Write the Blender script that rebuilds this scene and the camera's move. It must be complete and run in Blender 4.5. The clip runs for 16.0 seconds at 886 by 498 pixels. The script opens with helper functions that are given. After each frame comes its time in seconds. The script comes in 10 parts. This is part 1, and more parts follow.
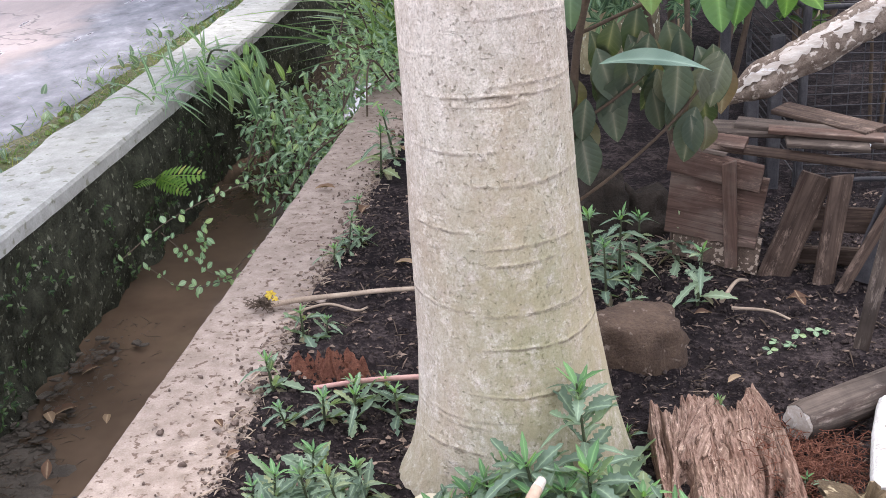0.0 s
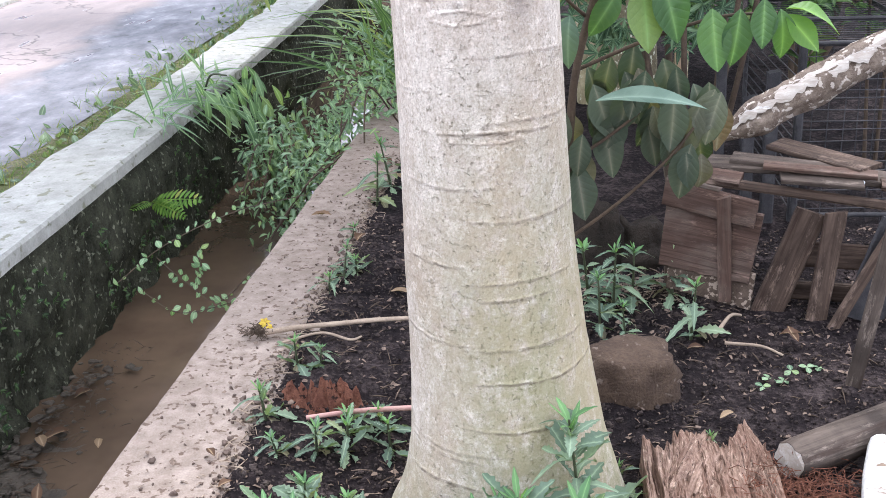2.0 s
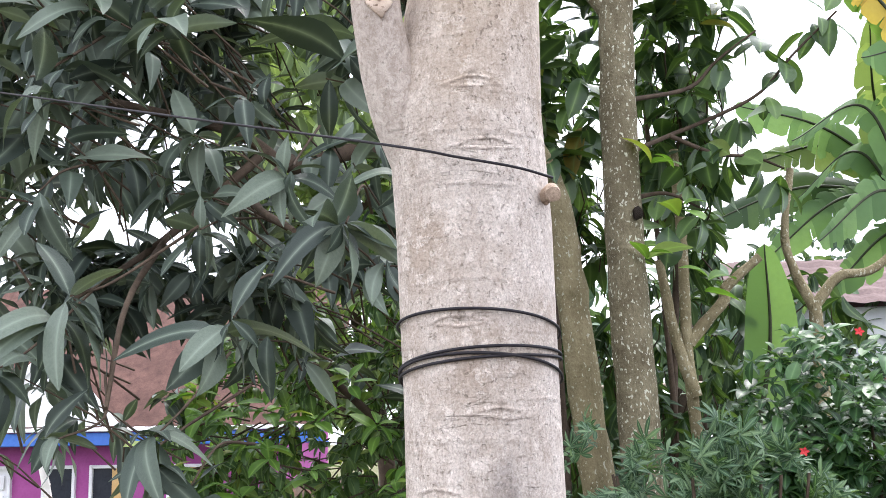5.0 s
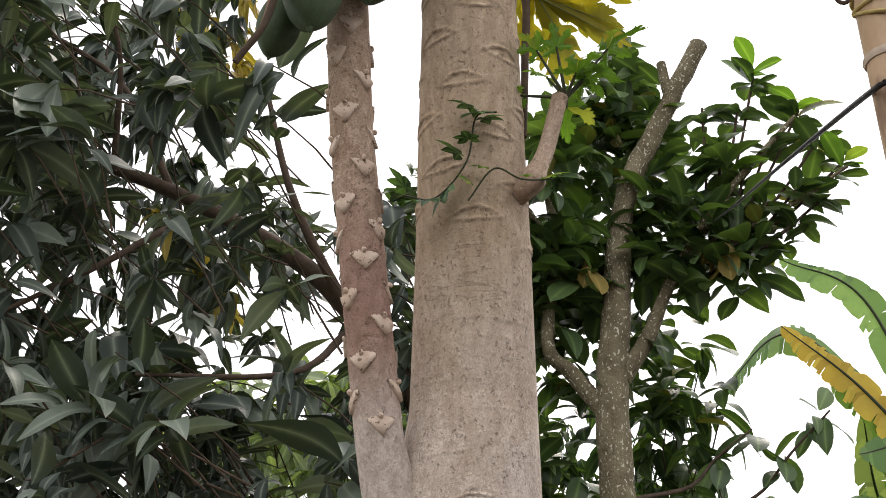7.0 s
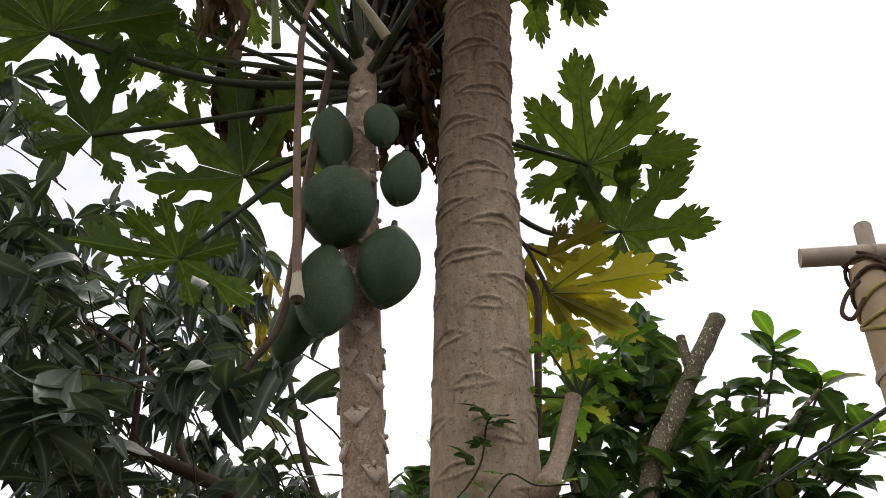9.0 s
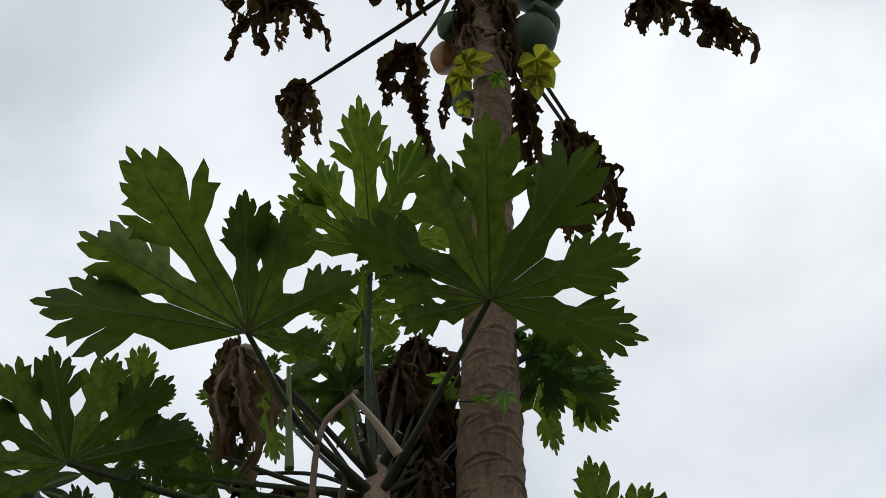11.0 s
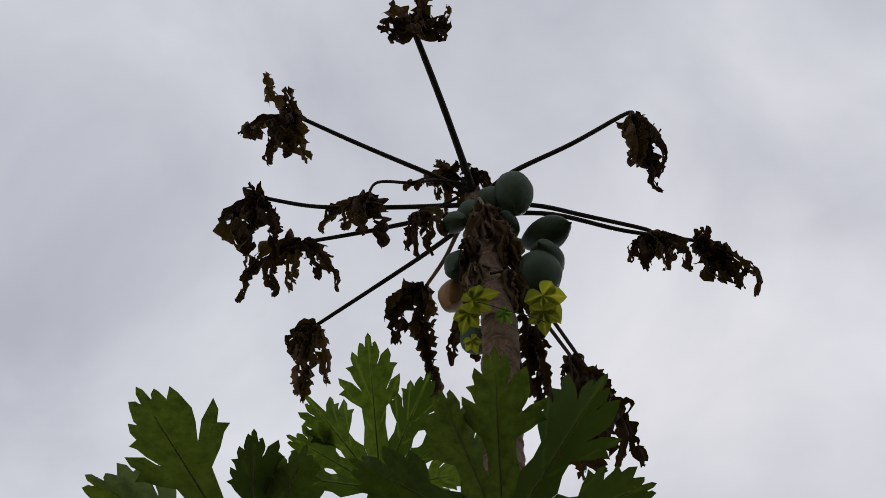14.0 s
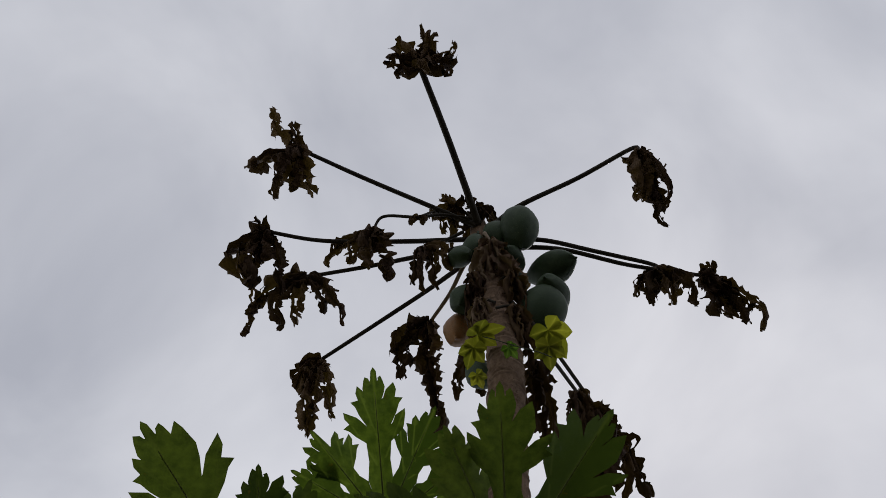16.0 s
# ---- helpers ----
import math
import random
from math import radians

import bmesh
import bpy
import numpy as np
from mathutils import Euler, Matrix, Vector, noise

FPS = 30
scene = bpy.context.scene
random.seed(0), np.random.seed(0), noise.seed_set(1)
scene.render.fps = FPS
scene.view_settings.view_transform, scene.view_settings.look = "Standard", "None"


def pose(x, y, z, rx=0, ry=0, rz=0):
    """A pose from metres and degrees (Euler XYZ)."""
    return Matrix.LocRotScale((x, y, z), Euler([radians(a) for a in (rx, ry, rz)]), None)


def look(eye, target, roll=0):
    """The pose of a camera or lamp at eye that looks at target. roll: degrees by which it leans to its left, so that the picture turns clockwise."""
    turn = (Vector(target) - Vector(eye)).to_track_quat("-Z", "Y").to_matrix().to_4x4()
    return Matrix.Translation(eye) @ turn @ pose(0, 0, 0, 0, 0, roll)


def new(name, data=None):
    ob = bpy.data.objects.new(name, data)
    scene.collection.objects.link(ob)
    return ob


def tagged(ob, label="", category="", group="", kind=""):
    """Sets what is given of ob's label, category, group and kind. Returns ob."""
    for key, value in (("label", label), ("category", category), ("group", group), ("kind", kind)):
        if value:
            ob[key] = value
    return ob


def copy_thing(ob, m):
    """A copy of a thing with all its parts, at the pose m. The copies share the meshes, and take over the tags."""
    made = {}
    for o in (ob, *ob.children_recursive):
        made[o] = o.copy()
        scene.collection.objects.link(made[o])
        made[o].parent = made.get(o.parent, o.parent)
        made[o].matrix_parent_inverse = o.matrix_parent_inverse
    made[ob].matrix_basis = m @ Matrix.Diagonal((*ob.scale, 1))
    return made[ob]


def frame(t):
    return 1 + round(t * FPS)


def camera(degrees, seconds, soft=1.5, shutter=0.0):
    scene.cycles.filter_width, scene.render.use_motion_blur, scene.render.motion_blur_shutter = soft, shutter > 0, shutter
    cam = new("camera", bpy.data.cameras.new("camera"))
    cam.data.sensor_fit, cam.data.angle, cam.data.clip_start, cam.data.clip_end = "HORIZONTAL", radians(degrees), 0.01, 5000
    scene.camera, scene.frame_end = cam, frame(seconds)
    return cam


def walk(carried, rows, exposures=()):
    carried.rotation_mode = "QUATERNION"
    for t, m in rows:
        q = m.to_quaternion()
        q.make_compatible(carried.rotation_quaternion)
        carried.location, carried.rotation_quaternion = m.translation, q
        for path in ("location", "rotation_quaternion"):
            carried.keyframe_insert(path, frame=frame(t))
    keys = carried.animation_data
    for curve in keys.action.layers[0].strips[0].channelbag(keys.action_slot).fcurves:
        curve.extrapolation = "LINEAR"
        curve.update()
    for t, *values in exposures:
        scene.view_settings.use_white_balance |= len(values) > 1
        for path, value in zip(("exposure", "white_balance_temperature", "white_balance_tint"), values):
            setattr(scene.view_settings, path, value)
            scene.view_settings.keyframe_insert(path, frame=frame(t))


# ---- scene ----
cam = camera(42.1, 16.0, soft=0.8)

PATH = [
    (0, (0.224, 0.014, 1.263), (0.071, 1.863, 0.517), -3.0),
    (0.5, (0.23, 0.022, 1.223), (0.103, 1.766, 0.253), -2.6),
    (1, (0.231, 0.016, 1.231), (0.105, 1.777, 0.291), -2.7),
    (1.5, (0.226, 0.015, 1.248), (0.093, 1.811, 0.378), -2.4),
    (2, (0.225, 0.014, 1.285), (0.081, 1.878, 0.575), -2.0),
    (2.5, (0.221, 0.011, 1.319), (0.058, 1.924, 0.757), -2.0),
    (3, (0.225, 0.008, 1.353), (0.059, 1.958, 0.943), -1.8),
    (3.5, (0.236, -0.008, 1.403), (0.059, 1.975, 1.213), -2.4),
    (4, (0.241, -0.027, 1.445), (0.08, 1.967, 1.441), -1.9),
    (4.5, (0.241, -0.042, 1.481), (0.054, 1.943, 1.639), -1.8),
    (5, (0.238, -0.06, 1.526), (0.069, 1.906, 1.85), -0.9),
    (5.2, (0.236, -0.07, 1.546), (0.069, 1.882, 1.949), -0.7),
    (7.3, (0.233, -0.087, 1.581), (0.1, 1.639, 2.583), -0.9),
    (7.5, (0.236, -0.093, 1.588), (0.094, 1.613, 2.62), -0.5),
    (8, (0.241, -0.107, 1.606), (0.122, 1.525, 2.756), -0.5),
    (8.2, (0.238, -0.102, 1.611), (0.116, 1.501, 2.801), -0.4),
    (10.3, (0.314, -0.167, 1.71), (0.147, 1.058, 3.282), -1.3),
    (10.5, (0.304, -0.179, 1.702), (0.154, 0.981, 3.325), -1.4),
    (11, (0.306, -0.164, 1.682), (0.181, 0.817, 3.42), -1.6),
    (11.5, (0.304, -0.16, 1.683), (0.211, 0.665, 3.503), -2.7),
    (12, (0.304, -0.161, 1.683), (0.214, 0.563, 3.545), -2.3),
    (12.5, (0.303, -0.164, 1.676), (0.226, 0.465, 3.573), -3.2),
    (13, (0.304, -0.163, 1.673), (0.225, 0.462, 3.571), -3.4),
    (13.5, (0.303, -0.161, 1.675), (0.212, 0.522, 3.552), -2.7),
    (14, (0.303, -0.163, 1.672), (0.227, 0.444, 3.576), -2.7),
    (14.5, (0.304, -0.164, 1.673), (0.22, 0.401, 3.589), -1.7),
    (15, (0.304, -0.165, 1.671), (0.232, 0.403, 3.587), -2.8),
    (15.5, (0.303, -0.165, 1.671), (0.23, 0.379, 3.594), -2.3),
    (16, (0.304, -0.165, 1.672), (0.228, 0.385, 3.593), -1.9),
]
EXPOSURES = [(0, 1.92, 6020, 17), (0.4, 2.13, 5930, 14), (1.5, 2.14, 5800, 14), (2.5, 1.94, 5850, 14), (4, 1.74, 5940, 16), (5.2, 1.90, 6150, 14), (7.3, 0.87, 6850, 15), (8.2, 0.58, 6850, 15), (10.3, 0.15, 6450, 7), (11, -0.1, 6350, 6), (11.6, -0.2, 6350, 12), (12.3, -0.42, 6350, 12), (14, -0.52, 6350, 12), (16, -0.62, 6350, 12)]
walk(cam, [(t, look(eye, target, roll)) for t, eye, target, roll in PATH], EXPOSURES)

# ---- light ----
SUN_EL, SUN_AZ = 62.0, 20.0
world = bpy.data.worlds.new("overcast")
scene.world = world
world.use_nodes = True
wn, wl = world.node_tree.nodes, world.node_tree.links
wn.clear()
w_out = wn.new("ShaderNodeOutputWorld")
w_bg = wn.new("ShaderNodeBackground")
w_sky = wn.new("ShaderNodeTexSky")
w_sky.sky_type = 'NISHITA'
w_sky.sun_disc = False
w_sky.sun_elevation = radians(SUN_EL)
w_sky.sun_rotation = radians(SUN_AZ)
w_co = wn.new("ShaderNodeTexCoord")
w_map = wn.new("ShaderNodeMapping")
w_map.inputs["Scale"].default_value = (1.0, 1.0, 1.6)
w_n1 = wn.new("ShaderNodeTexNoise")
w_n1.inputs["Scale"].default_value = 3.4
w_n1.inputs["Detail"].default_value = 5.0
w_n1.inputs["Roughness"].default_value = 0.52
w_n1.inputs["Distortion"].default_value = 0.35
w_ramp = wn.new("ShaderNodeValToRGB")
w_ramp.color_ramp.elements[0].position, w_ramp.color_ramp.elements[0].color = 0.30, (0.70, 0.72, 0.78, 1)
w_ramp.color_ramp.elements[1].position, w_ramp.color_ramp.elements[1].color = 0.72, (1.12, 1.13, 1.16, 1)
w_sc = wn.new("ShaderNodeVectorMath")
w_sc.operation = 'SCALE'
w_sc.inputs["Scale"].default_value = 0.10
w_mix = wn.new("ShaderNodeMix")
w_mix.data_type = 'RGBA'
w_mix.inputs[0].default_value = 0.88
wl.new(w_co.outputs["Generated"], w_map.inputs["Vector"])
wl.new(w_map.outputs[0], w_n1.inputs["Vector"])
wl.new(w_n1.outputs["Fac"], w_ramp.inputs["Fac"])
wl.new(w_sky.outputs[0], w_sc.inputs[0])
wl.new(w_sc.outputs[0], w_mix.inputs[6])
wl.new(w_ramp.outputs[0], w_mix.inputs[7])
wl.new(w_mix.outputs[2], w_bg.inputs["Color"])
wl.new(w_bg.outputs[0], w_out.inputs["Surface"])
w_bg.inputs["Strength"].default_value = 1.0

sun = new("sun", bpy.data.lights.new("sun", 'SUN'))
sun.data.energy, sun.data.angle, sun.data.color = 1.3, radians(14), (1.0, 0.95, 0.88)
el, az = radians(SUN_EL), radians(SUN_AZ)
sun.matrix_world = look((0, 0, 20), (-math.sin(az) * math.cos(el), -math.cos(az) * math.cos(el), 20 - math.sin(el)))

# ---- materials ----


class Nodes:
    """A small builder for one material's node tree."""

    def __init__(self, name):
        self.m = bpy.data.materials.new(name)
        self.m.use_nodes = True
        self.t = self.m.node_tree
        self.n, self.l = self.t.nodes, self.t.links
        self.bsdf = self.n["Principled BSDF"]
        self.out = self.n["Material Output"]

    def add(self, kind, **values):
        node = self.n.new(kind)
        for key, value in values.items():
            node.inputs[key.replace("_", " ")].default_value = value
        return node

    def coords(self, scale=(1, 1, 1), which="Object"):
        tc = self.n.new("ShaderNodeTexCoord")
        mp = self.n.new("ShaderNodeMapping")
        mp.inputs["Scale"].default_value = scale
        self.l.new(tc.outputs[which], mp.inputs["Vector"])
        return mp.outputs[0]

    def noise(self, co, scale, detail=4.0, rough=0.55, distort=0.0):
        nd = self.add("ShaderNodeTexNoise", Scale=scale, Detail=detail, Roughness=rough, Distortion=distort)
        if co is not None:
            self.l.new(co, nd.inputs["Vector"])
        return nd.outputs["Fac"]

    def ramp(self, fac, stops):
        rp = self.n.new("ShaderNodeValToRGB")
        els = rp.color_ramp.elements
        while len(els) < len(stops):
            els.new(0.5)
        for e, (p, c) in zip(els, stops):
            e.position, e.color = p, (*c, 1) if len(c) == 3 else c
        self.l.new(fac, rp.inputs["Fac"])
        return rp.outputs["Color"]

    def mix(self, fac, a, b, mode='MIX'):
        mx = self.n.new("ShaderNodeMix")
        mx.data_type, mx.blend_type = 'RGBA', mode
        for slot, v in ((0, fac), (6, a), (7, b)):
            if hasattr(v, "is_linked"):
                self.l.new(v, mx.inputs[slot])
            elif slot == 0:
                mx.inputs[0].default_value = v
            else:
                mx.inputs[slot].default_value = (*v, 1)
        return mx.outputs[2]

    def math(self, op, a, b=0.0):
        md = self.n.new("ShaderNodeMath")
        md.operation = op
        for slot, v in ((0, a), (1, b)):
            if hasattr(v, "is_linked"):
                self.l.new(v, md.inputs[slot])
            else:
                md.inputs[slot].default_value = v
        return md.outputs[0]

    def attr(self, name):
        at = self.n.new("ShaderNodeAttribute")
        at.attribute_name = name
        return at.outputs["Fac"]

    def rand(self):
        oi = self.n.new("ShaderNodeObjectInfo")
        ge = self.n.new("ShaderNodeNewGeometry")
        return self.math('FRACT', self.math('ADD', oi.outputs["Random"], ge.outputs["Random Per Island"]))

    def bump(self, height, strength=0.4, distance=0.01):
        bp = self.add("ShaderNodeBump", Strength=strength, Distance=distance)
        self.l.new(height, bp.inputs["Height"])
        self.l.new(bp.outputs[0], self.bsdf.inputs["Normal"])

    def finish(self, color, rough=0.6, metal=0.0, spec=0.5):
        if hasattr(color, "is_linked"):
            self.l.new(color, self.bsdf.inputs["Base Color"])
        else:
            self.bsdf.inputs["Base Color"].default_value = (*color, 1)
        if hasattr(rough, "is_linked"):
            self.l.new(rough, self.bsdf.inputs["Roughness"])
        else:
            self.bsdf.inputs["Roughness"].default_value = rough
        self.bsdf.inputs["Metallic"].default_value = metal
        self.bsdf.inputs["Specular IOR Level"].default_value = spec
        return self.m


def leaf_mat(name, dark, mid, light, rough=0.45, through_light=0.35, spec=0.4, yellow=None, share=0.06, vein=None, quilt=0.0):
    k = Nodes(name)
    r = k.rand()
    stops = [(0.0, dark), (0.55, mid), (0.95 - share, light)]
    if yellow:
        stops.append((1.0 - share * 0.3, yellow))
    base = k.ramp(r, stops)
    co = k.coords()
    n = k.noise(co, 14.0 if vein else 26.0, 5.0, 0.65)
    base = k.mix(k.ramp(n, [(0.35, (0, 0, 0)), (0.65, (0.8, 0.8, 0.8))]) if vein else k.math('MULTIPLY', n, 0.6), base, dark, 'MIX')
    if vein:
        # yellowed, browned patches and paler veins
        base = k.mix(k.ramp(k.noise(co, 7.0, 5.0, 0.7), [(0.66, (0, 0, 0)), (0.74, (0.8, 0.8, 0.8))]), base, (0.16, 0.105, 0.02))
        base = k.mix(k.math('MULTIPLY', k.attr("vein"), 0.6), base, vein)
    else:
        rib = k.math('POWER', k.attr("vein"), 7.0)
        base = k.mix(k.math('MULTIPLY', rib, 0.55), base, tuple(min(0.7, c * 1.5 + 0.03) for c in light))
    height = k.noise(co, 60.0, 3.0)
    if quilt:
        # side veins that run forward from the rib
        sep = k.n.new("ShaderNodeSeparateXYZ")
        k.l.new(co, sep.inputs[0])
        run = k.math('SUBTRACT', sep.outputs[0], k.math('MULTIPLY', k.math('ABSOLUTE', sep.outputs[1]), 0.75))
        furrow = k.math('POWER', k.math('ABSOLUTE', k.math('SINE', k.math('MULTIPLY', run, 27.0))), 0.3)
        base = k.mix(k.math('MULTIPLY', k.math('SUBTRACT', 1.0, furrow), 0.30 * quilt), base, tuple(min(0.7, c * 1.4 + 0.03) for c in light))
        height = k.math('ADD', k.math('MULTIPLY', height, 0.4), furrow)
    k.bump(height, 0.25, 0.004 + 0.012 * quilt)
    k.finish(base, rough + 0.04, 0.0, spec * 0.65)
    tr = k.n.new("ShaderNodeBsdfTranslucent")
    warm = k.mix(1.0, base, (1.25, 1.35, 0.45), 'MULTIPLY')
    k.l.new(warm, tr.inputs["Color"])
    ms = k.n.new("ShaderNodeMixShader")
    ms.inputs[0].default_value = through_light
    k.l.new(k.bsdf.outputs[0], ms.inputs[1])
    k.l.new(tr.outputs[0], ms.inputs[2])
    k.l.new(ms.outputs[0], k.out.inputs["Surface"])
    return k.m


def rough_mat(name, a, b, scale=8.0, rough=0.85, bump=0.5, dist=0.01, spots=None, spot_scale=60.0, spot_at=0.66, stretch=(1, 1, 1), spec=0.14):
    k = Nodes(name)
    co = k.coords(stretch)
    n1 = k.noise(co, scale, 6.0, 0.62)
    n2 = k.noise(co, scale * 9.0, 4.0, 0.6)
    f = k.math('ADD', k.math('MULTIPLY', n1, 0.65), k.math('MULTIPLY', n2, 0.35))
    col = k.ramp(f, [(0.34, a), (0.66, b)])
    # broad dull patches
    col = k.mix(k.ramp(k.noise(co, scale * 0.21, 5.0, 0.7), [(0.46, (0, 0, 0)), (0.68, (0.6, 0.6, 0.6))]), col, a)
    if spots:
        s = k.noise(co, spot_scale, 3.0, 0.5)
        col = k.mix(k.ramp(s, [(spot_at, (0, 0, 0)), (spot_at + 0.05, (1, 1, 1))]), col, spots)
    k.bump(f, bump, dist)
    return k.finish(col, rough, 0.0, spec)


def wood_mat(name, a, b, stain, scale=1.0, rough=0.8, split=0.0):
    """Weathered wood with the grain along the local x axis."""
    k = Nodes(name)
    co = k.coords((2.5 * scale, 45 * scale, 45 * scale))
    g = k.noise(co, 1.0, 6.0, 0.65, 0.6)
    co2 = k.coords((1, 1, 1))
    big = k.noise(co2, 7.0, 5.0, 0.6)
    oi = k.n.new("ShaderNodeObjectInfo")
    col = k.ramp(g, [(0.3, a), (0.7, b)])
    col = k.mix(k.ramp(big, [(0.45, (0, 0, 0)), (0.7, (0.85, 0.85, 0.85))]), col, stain)
    col = k.mix(k.math('MULTIPLY', oi.outputs["Random"], 0.35), col, tuple(c * 0.5 for c in a))
    # bleached, scuffed flecks
    scuff = k.noise(k.coords((9 * scale, 34 * scale, 34 * scale)), 1.0, 6.0, 0.75)
    col = k.mix(k.ramp(scuff, [(0.56, (0, 0, 0)), (0.68, (0.55, 0.55, 0.55))]), col, tuple(min(0.75, c * 1.7 + 0.03) for c in b))
    if split:
        gap = k.noise(k.coords((1.6 * scale, 60 * scale, 60 * scale)), 0.6, 5.0, 0.7, 0.8)
        col = k.mix(k.ramp(gap, [(0.54, (0, 0, 0)), (0.62, (split, split, split))]), col, (0.035, 0.02, 0.015))
        g = k.math('SUBTRACT', g, k.math('MULTIPLY', gap, 0.8))
    k.bump(g, 0.8, 0.006)
    return k.finish(col, rough, 0.0, 0.10)


def make_papaya_bark(name, pale, tan, moss_amount):
    k = Nodes(name)
    black, white = (0, 0, 0), (1, 1, 1)
    fine = k.noise(k.coords((75, 75, 60)), 1.0, 6.0, 0.78)
    streak = k.noise(k.coords((48, 48, 16)), 1.0, 6.0, 0.72)
    fleck = k.noise(k.coords((34, 34, 38)), 1.0, 7.0, 0.8)
    big = k.noise(k.coords((5, 5, 3)), 1.3, 5.0, 0.6)
    col = k.ramp(k.math('ADD', k.math('MULTIPLY', fine, 0.6), k.math('MULTIPLY', streak, 0.4)), [(0.37, tan), (0.62, pale)])
    col = k.mix(k.ramp(big, [(0.40, black), (0.66, (0.75, 0.75, 0.75))]), col, tuple(c * q for c, q in zip(tan, (0.80, 0.74, 0.66))))
    # pale lichen flecks
    col = k.mix(k.ramp(fleck, [(0.52, black), (0.60, (0.55, 0.55, 0.55))]), col, tuple(min(0.8, c * 1.22) for c in pale))
    # corky dark specks in loose groups
    speck = k.ramp(k.noise(k.coords((110, 110, 95)), 1.0, 3.0, 0.6), [(0.61, black), (0.67, white)])
    where = k.ramp(k.noise(k.coords((6, 6, 5)), 1.0, 3.0), [(0.40, (0.15, 0.15, 0.15)), (0.62, white)])
    col = k.mix(k.math('MULTIPLY', k.math('MULTIPLY', speck, where), 0.50), col, (0.13, 0.095, 0.07))
    # mottled grain and round lichen spots
    grit = k.noise(k.coords((230, 230, 190)), 1.0, 4.0, 0.7)
    col = k.mix(1.0, col, k.ramp(grit, [(0.34, (0.72, 0.71, 0.69)), (0.50, (1.0, 1.0, 1.0)), (0.66, (1.16, 1.16, 1.16))]), 'MULTIPLY')
    vo = k.add("ShaderNodeTexVoronoi", Scale=1.0)
    k.l.new(k.coords((34, 34, 34)), vo.inputs["Vector"])
    spot = k.math('MULTIPLY', k.ramp(vo.outputs["Distance"], [(0.20, white), (0.27, black)]), k.ramp(k.noise(k.coords((9, 9, 8)), 1.0, 4.0, 0.7), [(0.50, black), (0.60, white)]))
    col = k.mix(k.math('MULTIPLY', spot, 0.5), col, tuple(min(0.8, c * 1.12) for c in pale))
    # thin crosswise cracks
    line = k.noise(k.coords((6, 6, 60)), 1.0, 4.0, 0.6, 0.4)
    crack = k.ramp(k.math('ABSOLUTE', k.math('SUBTRACT', line, 0.5)), [(0.003, white), (0.012, black)])
    gate = k.ramp(k.noise(k.coords((9, 9, 12)), 1.0, 3.0), [(0.58, black), (0.66, white)])
    crack = k.math('MULTIPLY', crack, gate)
    col = k.mix(k.math('MULTIPLY', crack, 0.30), col, (0.18, 0.135, 0.10))
    # warm tan bark on the middle of the trunk, brown on its upper end
    tan_bark = k.mix(k.math('MULTIPLY', speck, 0.45), k.ramp(streak, [(0.32, (0.32, 0.226, 0.130)), (0.64, (0.53, 0.40, 0.26))]), (0.14, 0.10, 0.065))
    col = k.mix(k.math('MULTIPLY', k.attr("young"), 0.75), col, tan_bark)
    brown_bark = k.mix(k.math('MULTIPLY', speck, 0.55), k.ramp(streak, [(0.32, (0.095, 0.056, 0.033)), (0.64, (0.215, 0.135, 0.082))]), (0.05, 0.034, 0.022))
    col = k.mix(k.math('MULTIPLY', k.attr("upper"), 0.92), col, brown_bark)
    # old pale bark where a side stem leaves the trunk
    col = k.mix(k.attr("old"), col, k.ramp(fine, [(0.40, (0.42, 0.345, 0.285)), (0.60, (0.63, 0.555, 0.48))]))
    # reddish young bark above the foot of a side stem
    col = k.mix(k.math('MULTIPLY', k.attr("ruddy"), 0.75), col, k.ramp(streak, [(0.32, (0.17, 0.090, 0.070)), (0.64, (0.34, 0.20, 0.16))]))
    # moss near the foot and a dark sooty patch, both part of the bark
    moss = k.math('MULTIPLY', k.attr("moss"), k.ramp(k.noise(k.coords((30, 30, 24)), 1.0, 7.0, 0.78), [(0.26, black), (0.52, white)]))
    col = k.mix(k.math('MULTIPLY', moss, moss_amount), col, k.ramp(big, [(0.4, (0.205, 0.195, 0.085)), (0.62, (0.33, 0.28, 0.16))]))
    soot = k.math('MULTIPLY', k.attr("soot"), k.ramp(k.noise(k.coords((40, 40, 22)), 1.0, 7.0, 0.8), [(0.30, (0.2, 0.2, 0.2)), (0.60, white)]))
    col = k.mix(k.math('MULTIPLY', soot, 0.85), col, (0.10, 0.083, 0.075))
    # scars of fallen leaves: raised rim painted as lit from above, dark line below
    broken = k.ramp(k.noise(k.coords((45, 45, 45)), 1.0, 4.0), [(0.38, (0.15, 0.15, 0.15)), (0.56, white)])
    col = k.mix(k.math('MULTIPLY', k.math('MULTIPLY', k.attr("rim"), broken), 0.65), col, k.mix(1.0, col, (1.6, 1.6, 1.6), 'MULTIPLY'))
    col = k.mix(k.math('MULTIPLY', k.math('MULTIPLY', k.attr("scar"), broken), 0.78), col, (0.10, 0.072, 0.052))
    h = k.math('ADD', k.math('ADD', fine, k.math('MULTIPLY', fleck, 0.5)), k.math('MULTIPLY', k.math('ADD', crack, speck), -0.5))
    k.bump(h, 0.9, 0.006)
    return k.finish(col, 0.85, 0.0, 0.25)


